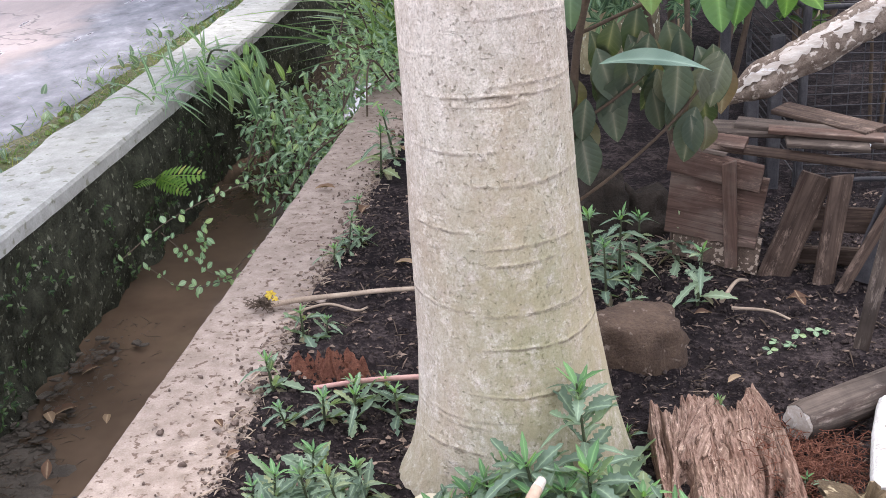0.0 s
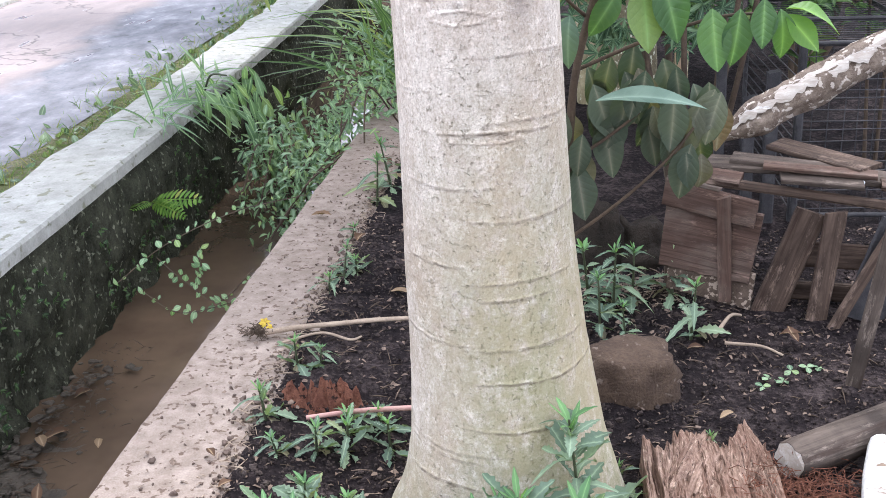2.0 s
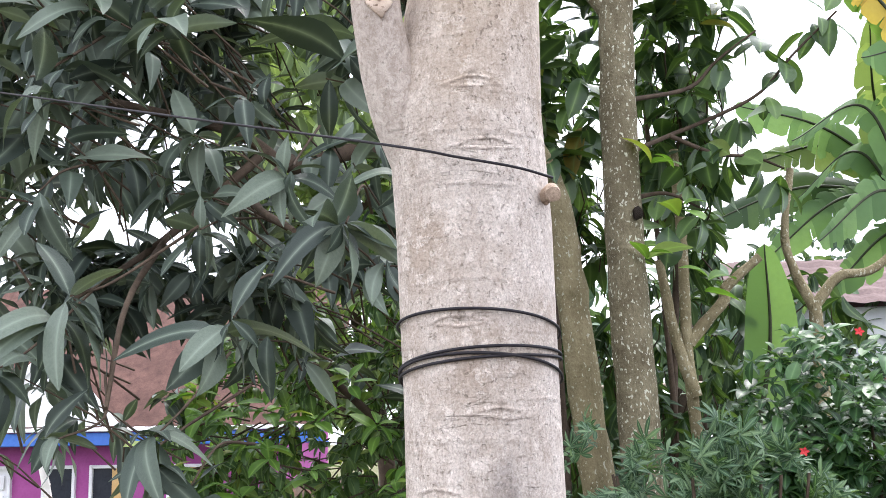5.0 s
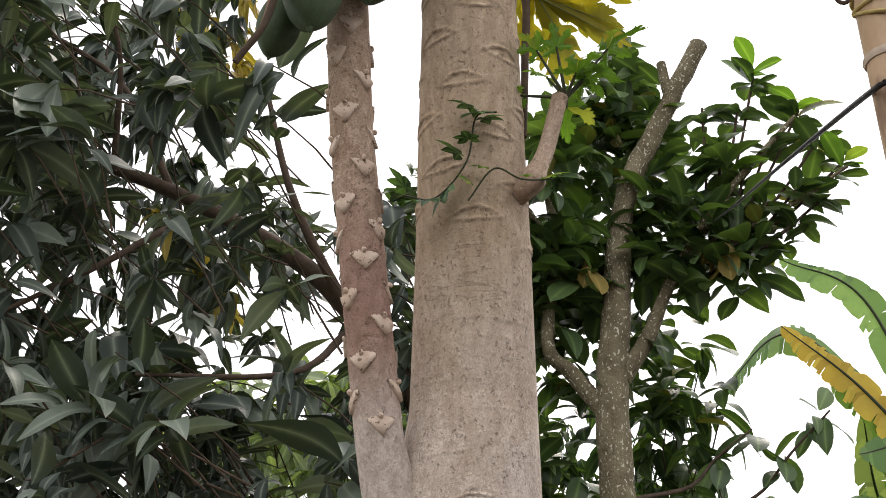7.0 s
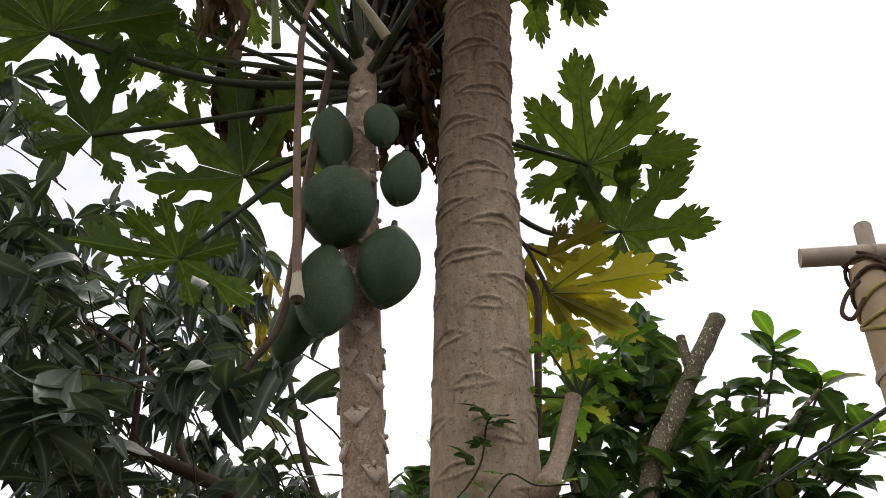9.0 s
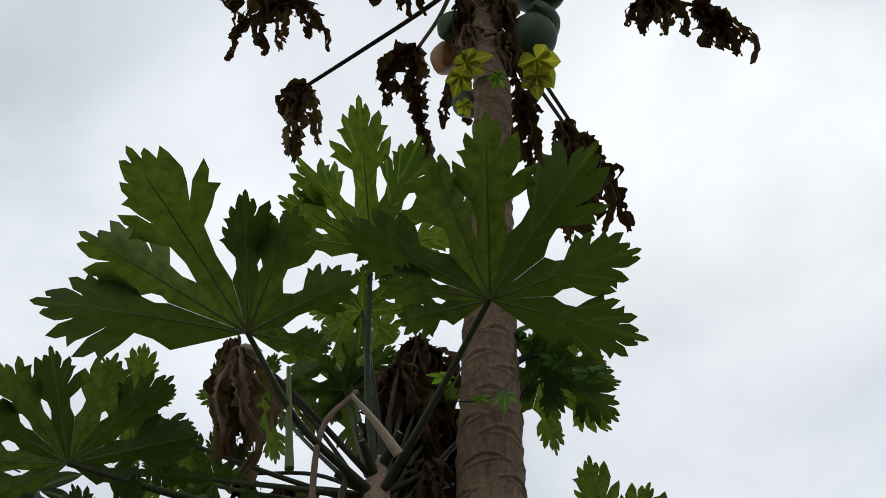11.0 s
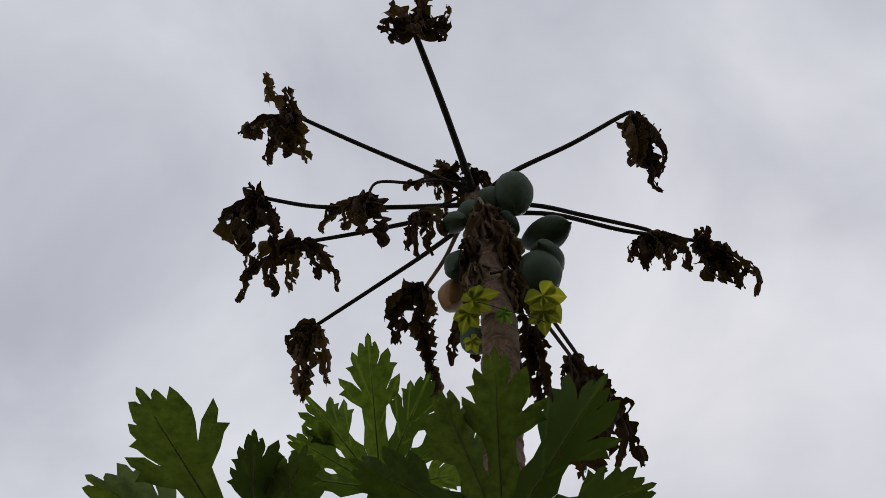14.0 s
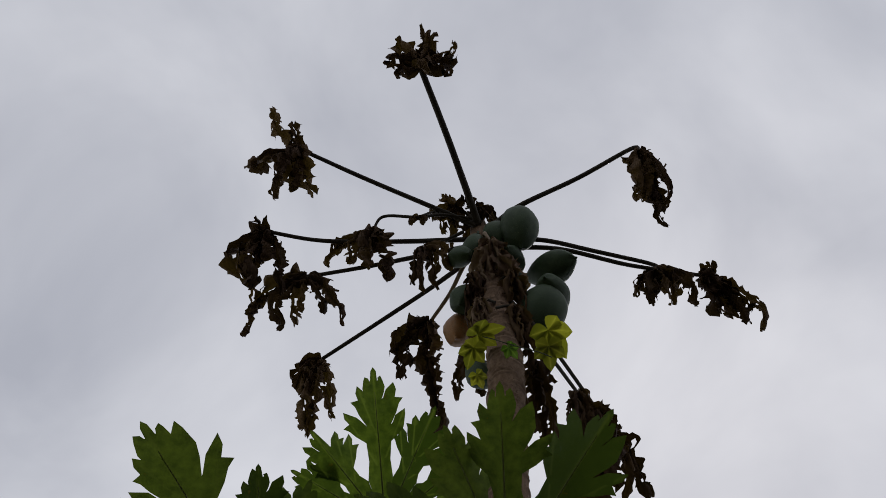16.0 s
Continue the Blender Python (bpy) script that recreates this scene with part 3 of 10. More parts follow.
class Shape:
    """Collects points and faces for one mesh."""

    def __init__(self):
        self.v, self.f = [], []

    def grid(self, rows, close=False):
        """Joins rows of equally many points into quads; close joins each row's ends."""
        n0, m = len(self.v), len(rows[0])
        for r in rows:
            self.v.extend([tuple(p) for p in r])
        for i in range(len(rows) - 1):
            for j in range(m if close else m - 1):
                a, b = n0 + i * m + j, n0 + i * m + (j + 1) % m
                self.f.append((a, b, b + m, a + m))
        return n0

    def fan(self, ring):
        n0 = len(self.v)
        self.v.extend([tuple(p) for p in ring])
        self.f.append(tuple(range(n0, n0 + len(ring))))

    def tube(self, pts, radii, seg=8, caps=True, wobble=0.0):
        """A tube along pts; radii one number or one for each point."""
        pts = [Vector(p) for p in pts]
        if not hasattr(radii, "__len__"):
            radii = [radii] * len(pts)
        rows, side = [], None
        for i, p in enumerate(pts):
            d = (pts[min(i + 1, len(pts) - 1)] - pts[max(i - 1, 0)]).normalized()
            if side is None:
                side = d.orthogonal().normalized()
            side = (side - d * side.dot(d)).normalized()
            up = d.cross(side)
            row = []
            for j in range(seg):
                a = 2 * math.pi * j / seg
                k = radii[i] * (1 + (wobble * noise.noise(p * 9 + Vector((j * 1.7, 0, 0))) if wobble else 0))
                row.append(p + side * (math.cos(a) * k) + up * (math.sin(a) * k))
            rows.append(row)
        self.grid(rows, close=True)
        if caps:
            self.fan(list(reversed(rows[0])))
            self.fan(rows[-1])
        return self

    def box(self, m, sx, sy, sz, bevel=0.0, jit=0.0):
        """A box with chamfered edges, its centre at the pose m."""
        b = bmesh.new()
        bmesh.ops.create_cube(b, size=1.0)
        for q in b.verts:
            q.co = Vector((q.co.x * sx + rnd(-jit, jit), q.co.y * sy + rnd(-jit, jit), q.co.z * sz + rnd(-jit, jit)))
        if bevel:
            bmesh.ops.bevel(b, geom=b.edges[:], offset=bevel, segments=1, affect='EDGES')
        n0 = len(self.v)
        b.verts.index_update()
        self.v.extend([tuple(m @ q.co) for q in b.verts])
        self.f.extend([tuple(n0 + q.index for q in fc.verts) for fc in b.faces])
        b.free()
        return self

    def put(self, verts, faces, m):
        n0 = len(self.v)
        self.v.extend([tuple(m @ Vector(p)) for p in verts])
        self.f.extend([tuple(n0 + i for i in fc) for fc in faces])
        return self

    def mesh(self, name, material, smooth=True):
        me = bpy.data.meshes.new(name)
        me.from_pydata(self.v, [], self.f)
        me.materials.append(material)
        if smooth:
            me.polygons.foreach_set("use_smooth", [True] * len(me.polygons))
        me.update()
        return me


def thing(name, at, label, category, group="", kind=""):
    ob = new(name)
    ob.empty_display_size = 0.05
    ob.matrix_basis = Matrix.Translation(at)
    return tagged(ob, label, category, group, kind)


def part(name, source, material, parent, label="", m=None, smooth=True, kind=""):
    """One mesh object under a thing or part. source is a Shape in the world's frame, or a mesh with its local pose m."""
    if isinstance(source, Shape):
        ob = new(name, source.mesh(name, material, smooth))
    else:
        ob = new(name, source)
    ob.parent = parent
    world_of = Matrix.Identity(4)
    up = parent
    while up is not None:
        world_of = up.matrix_basis @ world_of
        up = up.parent
    ob.matrix_basis = world_of.inverted() @ (m if m is not None else Matrix.Identity(4))
    if label or kind:
        tagged(ob, label, "", "", kind)
    return ob


def solo(name, shape, material, label, category, group="", kind="", smooth=True):
    return tagged(new(name, shape.mesh(name, material, smooth)), label, category, group, kind)


def frame_to(origin, direction, normal, size=1.0):
    """A pose with x along direction and z near normal."""
    x = Vector(direction).normalized()
    z = Vector(normal)
    z = (z - x * z.dot(x))
    z = z.normalized() if z.length > 1e-5 else x.orthogonal().normalized()
    y = z.cross(x)
    m = Matrix((x, y, z)).transposed().to_4x4() @ Matrix.Diagonal((size, size, size, 1))
    m.translation = Vector(origin)
    return m


def blade(length=1.0, width=0.3, peak=0.45, fold=0.2, droop=0.3, n=6, wave=0.0, tip=1.0, teeth=0.0, start=0.0):
    """A single leaf along x with a folded midrib: (points, faces)."""
    v, f = [], []
    for i in range(n + 1):
        s = i / n
        if s < peak:
            w = math.sin(0.5 * math.pi * s / peak) ** 0.8
        else:
            w = math.cos(0.5 * math.pi * (s - peak) / (1 - peak)) ** tip
        w = max(w, 0.02 if i in (0, n) else 0.05) * width * 0.5
        if teeth and 0 < i < n:
            w *= 1 + teeth * (1 if i % 2 else -1)
        z = -droop * length * s * s
        x = length * (start + s * (1 - 0.18 * droop * s))
        wz = wave * math.sin(s * 9.0) * length
        v += [(x, -w, z + fold * w + wz), (x, 0, z), (x, w, z + fold * w - wz)]
    for i in range(n):
        a = i * 3
        f += [(a, a + 3, a + 4, a + 1), (a + 1, a + 4, a + 5, a + 2)]
    return v, f


def merge(*pieces):
    """Joins (points, faces, pose) pieces into one template."""
    v, f = [], []
    for pv, pf, m in pieces:
        n0 = len(v)
        v += [tuple(m @ Vector(p)) for p in pv]
        f += [tuple(n0 + i for i in fc) for fc in pf]
    return v, f


def template_mesh(name, template, material):
    me = bpy.data.meshes.new(name)
    me.from_pydata(template[0], [], template[1])
    me.materials.append(material)
    me.polygons.foreach_set("use_smooth", [True] * len(me.polygons))
    mark_ribs(me)
    me.update()
    return me


def mark_ribs(me):
    """Weighs the middle point of each row of a blade, where its rib runs."""
    w = np.zeros(len(me.vertices), np.float32)
    w[1::3] = 1.0
    me.attributes.new("vein", 'FLOAT', 'POINT').data.foreach_set("value", w)


def mass(name, templates, poses, material):
    """One mesh of many leaves: poses is a list of (template index, matrix)."""
    vs, fs, off = [], [], 0
    prepared = [(np.array(t[0]), t[1]) for t in templates]
    for k, m in poses:
        pv, pf = prepared[k]
        a = np.array(m)
        vs.append(pv @ a[:3, :3].T + a[:3, 3])
        fs.extend([tuple(i + off for i in fc) for fc in pf])
        off += len(pv)
    me = bpy.data.meshes.new(name)
    me.from_pydata(np.concatenate(vs).tolist(), [], fs)
    me.materials.append(material)
    me.polygons.foreach_set("use_smooth", [True] * len(me.polygons))
    mark_ribs(me)
    me.update()
    return me


def foliage(parent, templates, poses, material, apart=0, name="leaf", label=""):
    """Leaves under a thing: the first ones singly, the rest as one part."""
    if apart:
        meshes = [template_mesh(name, t, material) for t in templates]
        for k, m in poses[:apart]:
            part(name, meshes[k], material, parent, "", m)
    if len(poses) > apart:
        ob = part("foliage", mass("foliage", templates, poses[apart:], material), material, parent, label)
        tagged(ob, kind="stuff")


def unit():
    while True:
        p = Vector((rnd(-1, 1), rnd(-1, 1), rnd(-1, 1)))
        if 0.05 < p.length < 1:
            return p.normalized()


def smooth_path(points, steps=6):
    """A Catmull-Rom path through the points."""
    p = [Vector(q) for q in points]
    p = [p[0] * 2 - p[1]] + p + [p[-1] * 2 - p[-2]]
    out = []
    for i in range(1, len(p) - 2):
        for s in range(steps):
            t = s / steps
            a, b, c, d = p[i - 1], p[i], p[i + 1], p[i + 2]
            out.append(0.5 * ((2 * b) + (c - a) * t + (2 * a - 5 * b + 4 * c - d) * t * t + (3 * b - a - 3 * c + d) * t ** 3))
    out.append(p[-2])
    return out


def tapered(points, r0, r1, steps=6, seg=8, wobble=0.15):
    path = smooth_path(points, steps)
    n = len(path) - 1
    return Shape().tube(path, [r0 + (r1 - r0) * i / n for i in range(n + 1)], seg, True, wobble)


def lumpy(center, size, seed=0, rough=0.25, rows=14, seg=18, flat=0.0, boxy=0.0):
    """A stone or clod: an uneven closed ball."""
    s, rings = Shape(), []
    c = Vector(center)
    for i in range(1, rows):
        a = math.pi * i / rows
        ring = []
        for j in range(seg):
            b = 2 * math.pi * j / seg
            d = Vector((math.sin(a) * math.cos(b), math.sin(a) * math.sin(b), math.cos(a)))
            k = 1 + rough * noise.noise(d * 1.3 + Vector((seed, 0, 0))) + 0.4 * rough * noise.noise(d * 4 + Vector((0, seed, 0)))
            k *= 1 + boxy * (1 / max(abs(d.x), abs(d.y), abs(d.z)) - 1)
            q = Vector((d.x * size[0], d.y * size[1], d.z * size[2])) * k
            if flat and q.z > flat * size[2]:
                q.z = flat * size[2] + (q.z - flat * size[2]) * 0.25
            ring.append(c + q)
        rings.append(ring)
    s.grid(rings, close=True)
    s.fan(list(reversed(rings[0])))
    s.fan(rings[-1])
    return s


# ---- ground, canal and road ----
# The canal runs nearly along y; u is measured across it.


def canal_x(y):
    """The water-side edge of the near kerb."""
    return -0.781 + 0.066 * y - 0.0006 * y * y


def wall_x(y):
    """The water-side edge of the far wall."""
    return -1.49 + 0.066 * y - 0.0035 * y * y if y < 9.5 else -1.49 + 0.627 - 0.316 + (y - 9.5) * 0.01


def ground_z(x, y):
    lump = 0.018 * noise.noise(Vector((x * 3, y * 3, 0))) + 0.03 * noise.noise(Vector((x * 0.8, y * 0.8, 4)))
    if x > canal_x(y) + 0.02:
        d = x - canal_x(y)
        # soil heaped unevenly over the kerb's inner edge, falling away behind it
        d0 = max(0.245, 0.275 - 0.03 * (y - 1.4)) + 0.030 * noise.noise(Vector((y * 3.1, 2, 0))) + 0.022 * noise.noise(Vector((y * 11, 4, 0))) + 0.014 * noise.noise(Vector((y * 31, 6, 0)))
        q = min(1.0, max(0.0, (d - d0 + 0.03) / 0.05))
        rise = q * q * (3 - 2 * q)
        far = min(1.0, max(0.0, (d - d0) / 0.35))
        clod = 0.012 * noise.noise(Vector((x * 17, y * 17, 2))) + 0.009 * noise.noise(Vector((x * 40, y * 40, 5)))
        return -0.03 + rise * (0.070 - 0.045 * far + lump * far + clod) if y < 12 else 0.0 + lump
    if x > wall_x(y) + 0.01 - 0.2:
        return -0.62
    low = min(1.0, max(0.0, (y - 10.0) / 6.0)) * min(1.0, max(0.0, (-3.9 - x) / 1.5))
    return -0.02 + lump * 0.6 - 0.85 * low if x < -3.75 else (0.042 + lump * 0.3 + 0.012 * noise.noise(Vector((x * 14, y * 14, 0))) if x > -2.08 else -0.02)


def build_ground():
    xs = [-400, -120, -50, -25, -14, -9, -7] + [-6 + 0.25 * i for i in range(17)]
    xs += [-1.9, -1.8, -1.7, -1.6, -1.55, -1.5, -1.45, -1.4, -1.35, -1.3, -1.25, -1.2, -1.0, -0.9, -0.8, -0.75]
    xs += [-0.7 + 0.025 * i for i in range(92)] + [1.7, 1.85, 2.1, 2.5, 3, 4, 6, 9, 14, 25, 50, 120, 400]
    ys = [-400, -120, -50, -20, -8, -3, -1, 0, 0.4, 0.7] + [0.9 + 0.03 * i for i in range(92)]
    ys += [3.75 + 0.12 * i for i in range(28)] + [7.3, 7.7, 8.2, 8.8, 9.5, 10.5, 11.5, 12.5, 13.5, 14.5, 15.5, 17, 19, 22, 27, 35, 60, 120, 400]
    s = Shape()
    s.grid([[(x, y, ground_z(x, y)) for x in xs] for y in ys])
    solo("ground", s, M_GROUND, "dark damp garden soil turning to grass beyond the road", "ground", kind="structure")


build_ground()


def strip(y_list, profile, name, material, label, category, smooth=False):
    """A long piece along the canal: profile(y) gives the cross-section's corners, closed."""
    s = Shape()
    rows = [profile(y) for y in y_list]
    s.grid(rows, close=True)
    s.fan(list(reversed(rows[0])))
    s.fan(rows[-1])
    return solo(name, s, material, label, category, kind="structure", smooth=smooth)


def kerb_profile(y):
    e = canal_x(y) + 0.004 * noise.noise(Vector((y * 6, 0, 0))) + 0.004 * noise.noise(Vector((y * 25, 3, 0)))
    w = 0.29 + 0.006 * noise.noise(Vector((y * 3, 7, 0)))
    cols = [0.0, 0.004, 0.012, 0.06, 0.11, 0.16, 0.205, 0.238, 0.246, 0.25]
    drop = [0.010, 0.002, 0, 0, 0, 0, 0, 0, 0.003, 0.012]
    top = [(e + w * c / 0.25, y, 0.03 + 0.003 * noise.noise(Vector((c * 20, y * 8, 1))) + 0.002 * noise.noise(Vector((c * 90, y * 40, 1))) - d) for c, d in zip(cols, drop)]
    return [(e, y, -0.62), (e, y, 0.012)] + top + [(e + w, y, 0.01), (e + w, y, -0.2)]


strip([-14, -8, -3, 0, 0.6] + [0.9 + 0.03 * i for i in range(150)] + [5.6, 6, 7, 8, 10, 13], kerb_profile, "kerb", M_CONC,
      "worn pinkish concrete kerb of the canal strewn with soil", "kerb", smooth=True)

# far wall of the canal: stones in mortar below a row of coping slabs
canal_wall = thing("canal_wall", (-1.4, 5, -0.6), "dark damp stone wall of the canal with green moss", "wall", kind="structure")


def build_canal_wall():
    s, rows = Shape(), []
    zs = [-0.62, -0.55, -0.5, -0.45, -0.4, -0.35, -0.3, -0.25, -0.2, -0.15, -0.1, -0.05, 0.0, 0.05]
    for i in range(325):
        y = 0.6 + 0.035 * (i - 25) if i >= 25 else -14.0 + 0.58 * i
        row = []
        for z in zs:
            bulge = 0.028 * noise.cell(Vector((y * 5.5, z * 7.0, 1))) + 0.02 * noise.noise(Vector((y * 9, z * 9, 2))) + 0.02 * noise.noise(Vector((y * 30, z * 12, 2)))
            row.append((wall_x(y) - 0.03 + bulge - 0.02 * (z + 0.3), y, z))
        rows.append(row)
    s.grid(rows)
    back = [[(wall_x(y) - 0.30, y, -0.62), (wall_x(y) - 0.30, y, 0.05)] for y in [-14.0] + [0.6 + 0.35 * i for i in range(31)]]
    s.grid(back)
    part("masonry", s, M_WALLSTONE, canal_wall)
    y, k = -13.7, 0
    while y < 12.0:
        length = 1.9 + 0.5 * rng.random()
        c = Shape()
        ys = [y + (length - 0.006) * i / 24 for i in range(25)]
        rws = []
        for q in ys:
            nz = 0.005 * noise.noise(Vector((q * 9, k, 3)))
            x0, x1 = wall_x(q) + nz, wall_x(q) - 0.31 + 2.5 * nz + 0.03 * noise.noise(Vector((q * 3, 1, 3)))
            rws.append([(x0, q, 0.045), (x0, q, 0.088), (x0 - 0.008, q, 0.1 + nz), (x1 + 0.1, q, 0.102 + nz), (x1, q, 0.095), (x1, q, 0.045)])
        c.grid(rws, close=True)
        c.fan(list(reversed(rws[0])))
        c.fan(rws[-1])
        part("coping_slab", c, M_COPING, canal_wall, "pale concrete coping slab", smooth=False)
        y += length
        k += 1


build_canal_wall()

water = Shape()
water.grid([[(wall_x(y) - 0.06, y, -0.47), (canal_x(y) + 0.02, y, -0.47)] for y in [-14, -8] + [-3 + 0.5 * i for i in range(34)]])
solo("water", water, M_WATER, "still muddy brown water in the narrow canal", "water", kind="structure")

# silt heaped against the far wall
silt = Shape()
rows = []
for i in range(50):
    y = 1.6 + 0.03 * i
    row = []
    for j in range(16):
        q = j / 15
        h = max(0.0, 1 - q) * math.exp(-((y - 2.4) / 0.42) ** 2) * 0.085 + 0.02 * noise.noise(Vector((y * 12, q * 5, 1)))
        row.append((wall_x(y) - 0.03 + 0.36 * q, y, -0.485 + h))
    rows.append(row)
silt.grid(rows)
solo("silt_bank", silt, M_SILT, "wet silt and leaf litter heaped against the canal wall", "silt", kind="structure")

# the road and its pale edge
ROAD_Y = [-14, -8, -3, 0, 2] + [3 + 0.5 * i for i in range(27)] + [16.6, 17.2, 18, 19, 20]


def road_bend(y):
    return 0.0 if y < 15.0 else 0.28 * (y - 15.0) ** 1.6


road = Shape()
road.grid([[(-3.62 - 0.012 * (y - 8) + road_bend(y) + (1.80 + 0.052 * (y - 4.3) * (1 if y < 15 else 0.2)) * c, y, 0.045 + 0.012 * math.sin(c * 3.14) + 0.006 * noise.noise(Vector((c * 5, y, 0)))) for c in (0, 0.1, 0.25, 0.4, 0.55, 0.7, 0.85, 1.0)] for y in ROAD_Y])
solo("road", road, M_ROAD, "narrow worn concrete road with cracks and pinkish patches", "road", kind="structure", smooth=True)
edge = Shape()
rows = []
for y in ROAD_Y:
    x1 = -3.62 - 0.012 * (y - 8) + road_bend(y)
    rows.append([(x1, y, -0.05), (x1 + 0.005, y, 0.068), (x1 - 0.02, y, 0.078), (x1 - 0.20, y, 0.075), (x1 - 0.225, y, 0.06), (x1 - 0.23, y, -0.05)])
edge.grid(rows, close=True)
solo("road_edge", edge, M_COPING, "pale concrete strip along the edge of the road", "kerb", kind="structure", smooth=True)

# ---- the papaya tree ----
papaya = thing("papaya_tree", (0.19, 2.0, 0.0), "tall forked papaya tree with green fruit and withered crown", "tree")
AXIS = [(-0.05, 0.180, 2.0, 0.236), (0.0, 0.184, 2.0, 0.224), (0.035, 0.188, 2.0, 0.212), (0.075, 0.189, 2.0, 0.202), (0.15, 0.185, 1.998, 0.1875), (0.275, 0.176, 1.996, 0.1745),
        (0.37, 0.168, 1.995, 0.1665), (0.51, 0.158, 1.993, 0.159), (0.60, 0.154, 1.992, 0.1535), (0.76, 0.149, 1.99, 0.1478), (0.98, 0.141, 1.987, 0.1432), (1.20, 0.135, 1.984, 0.1405), (1.59, 0.127, 1.979, 0.1365),
        (1.90, 0.119, 1.975, 0.139), (2.10, 0.106, 1.972, 0.139), (2.33, 0.127, 1.963, 0.1195), (2.65, 0.139, 1.892, 0.1115), (2.82, 0.143, 1.853, 0.107), (3.06, 0.149, 1.80, 0.0997), (3.32, 0.156, 1.743, 0.0905),
        (3.55, 0.160, 1.692, 0.082), (3.84, 0.178, 1.633, 0.0795), (4.11, 0.198, 1.58, 0.072), (4.4, 0.218, 1.52, 0.068), (5.3, 0.300, 1.32, 0.060), (5.8, 0.300, 1.21, 0.055), (6.15, 0.288, 1.12, 0.05), (6.35, 0.280, 1.08, 0.03)]


def trunk_at(z, table):
    col = list(zip(*table))
    return tuple(float(np.interp(z, col[0], col[k])) for k in (1, 2, 3))


def trunk_mesh(name, table, zs, seg, scars, material, flare=True, dents=(), side_stem=False):
    """A trunk with the lens-shaped scars of fallen leaves: scars are (z, angle, half width, half height, depth)."""
    zs = np.array(zs)
    cols = list(zip(*table))
    cx, cy, cr = (np.interp(zs, cols[0], cols[k]) for k in (1, 2, 3))
    ker = np.ones(9) / 9.0
    if len(zs) > 40:
        for arr in (cx, cy, cr):
            pad = np.concatenate([np.full(4, arr[0]), arr, np.full(4, arr[-1])])
            arr[:] = np.convolve(pad, ker, 'valid')
    th = np.arange(seg) * 2 * math.pi / seg
    Z, T = np.meshgrid(zs, th, indexing='ij')
    R = np.repeat(cr[:, None], seg, 1)
    R = R * (1 + 0.012 * np.sin(3 * T + 1.3 * Z) + 0.010 * np.sin(5 * T - 2.1 * Z + 1))
    if flare:
        R = R * (1 + 0.06 * np.exp(-np.maximum(Z, 0) / 0.12) * np.sin(4 * T + 0.7))
    mark, rim = np.zeros_like(R), np.zeros_like(R)
    for z0, a0, wa, hh, dep in scars:
        rows = np.where(np.abs(zs - z0) < hh + 0.05)[0]
        if len(rows) == 0:
            continue
        sl = slice(rows[0], rows[-1] + 1)
        da = (T[sl] - a0 + math.pi) % (2 * math.pi) - math.pi
        q = np.clip(1 - (da / wa) ** 2, 0, 1)
        wob = 0.0016 * np.sin(da * 5 + z0 * 50) + 0.0008 * np.sin(da * 23 + z0 * 90)
        for sign in (1, -1):
            line = z0 + wob + sign * hh * q - (0.010 * (1 - q) if sign > 0 and hh > 0.004 else 0.0)
            side = np.sqrt(q)
            thin = 0.0024 if z0 < 2.3 else (0.0036 if z0 < 3.8 else 0.0048)
            g = np.exp(-((Z[sl] - line) / thin) ** 2) * side
            R[sl] += dep * g * (1.0 if sign > 0 else 0.6) * (0.35 if hh < 0.004 else 1.0)
            # The ridge's lit upper edge, stored as a weight for paler bark colour.
            rim[sl] = np.maximum(rim[sl], np.exp(-((Z[sl] - line - 0.002) / (thin * 0.85)) ** 2) * side * min(1.0, dep / 0.0022) * (0.5 if hh < 0.004 else 1.0))
            mark[sl] = np.maximum(mark[sl], np.exp(-((Z[sl] - line + thin * 1.2) / (thin * 0.75)) ** 2) * side * min(1.0, dep / 0.0022) ** 1.2)
        if hh > 0.008:
            bud = np.exp(-((Z[sl] - z0 - hh - 0.008) / 0.006) ** 2 - (da * cr[sl][:, None] / 0.007) ** 2)
            R[sl] += 0.004 * bud
            mark[sl] = np.maximum(mark[sl], 0.8 * bud)
        inner = np.exp(-((Z[sl] - z0) / (hh * 0.8 + 0.003)) ** 2) * (q > 0.25) * (hh > 0.004)
        R[sl] -= dep * 0.12 * inner
    X = cx[:, None] + R * np.cos(T)
    Y = cy[:, None] + R * np.sin(T)
    s = Shape()
    s.grid(np.stack([X, Y, Z], -1).tolist(), close=True)
    me = s.mesh(name, material)
    moss = np.clip((1.05 - Z) / 0.6, 0, 1) * np.clip(0.55 + 0.65 * np.cos(T + 0.65), 0.22, 1)
    moss = np.maximum(moss, 0.8 * np.clip((0.32 - Z) / 0.25, 0, 1))
    soot = np.zeros_like(R)
    for z0, a0, sz, sa in dents:
        da = (T - a0 + math.pi) % (2 * math.pi) - math.pi
        soot = np.maximum(soot, np.exp(-((Z - z0) / sz) ** 2 - (da / sa) ** 2))
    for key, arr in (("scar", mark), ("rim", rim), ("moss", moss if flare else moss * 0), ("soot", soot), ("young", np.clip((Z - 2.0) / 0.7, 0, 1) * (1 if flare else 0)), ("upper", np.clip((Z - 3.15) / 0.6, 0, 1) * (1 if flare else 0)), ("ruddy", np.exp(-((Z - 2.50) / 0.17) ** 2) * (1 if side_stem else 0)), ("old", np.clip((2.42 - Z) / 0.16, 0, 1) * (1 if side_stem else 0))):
        at = me.attributes.new(key, 'FLOAT', 'POINT')
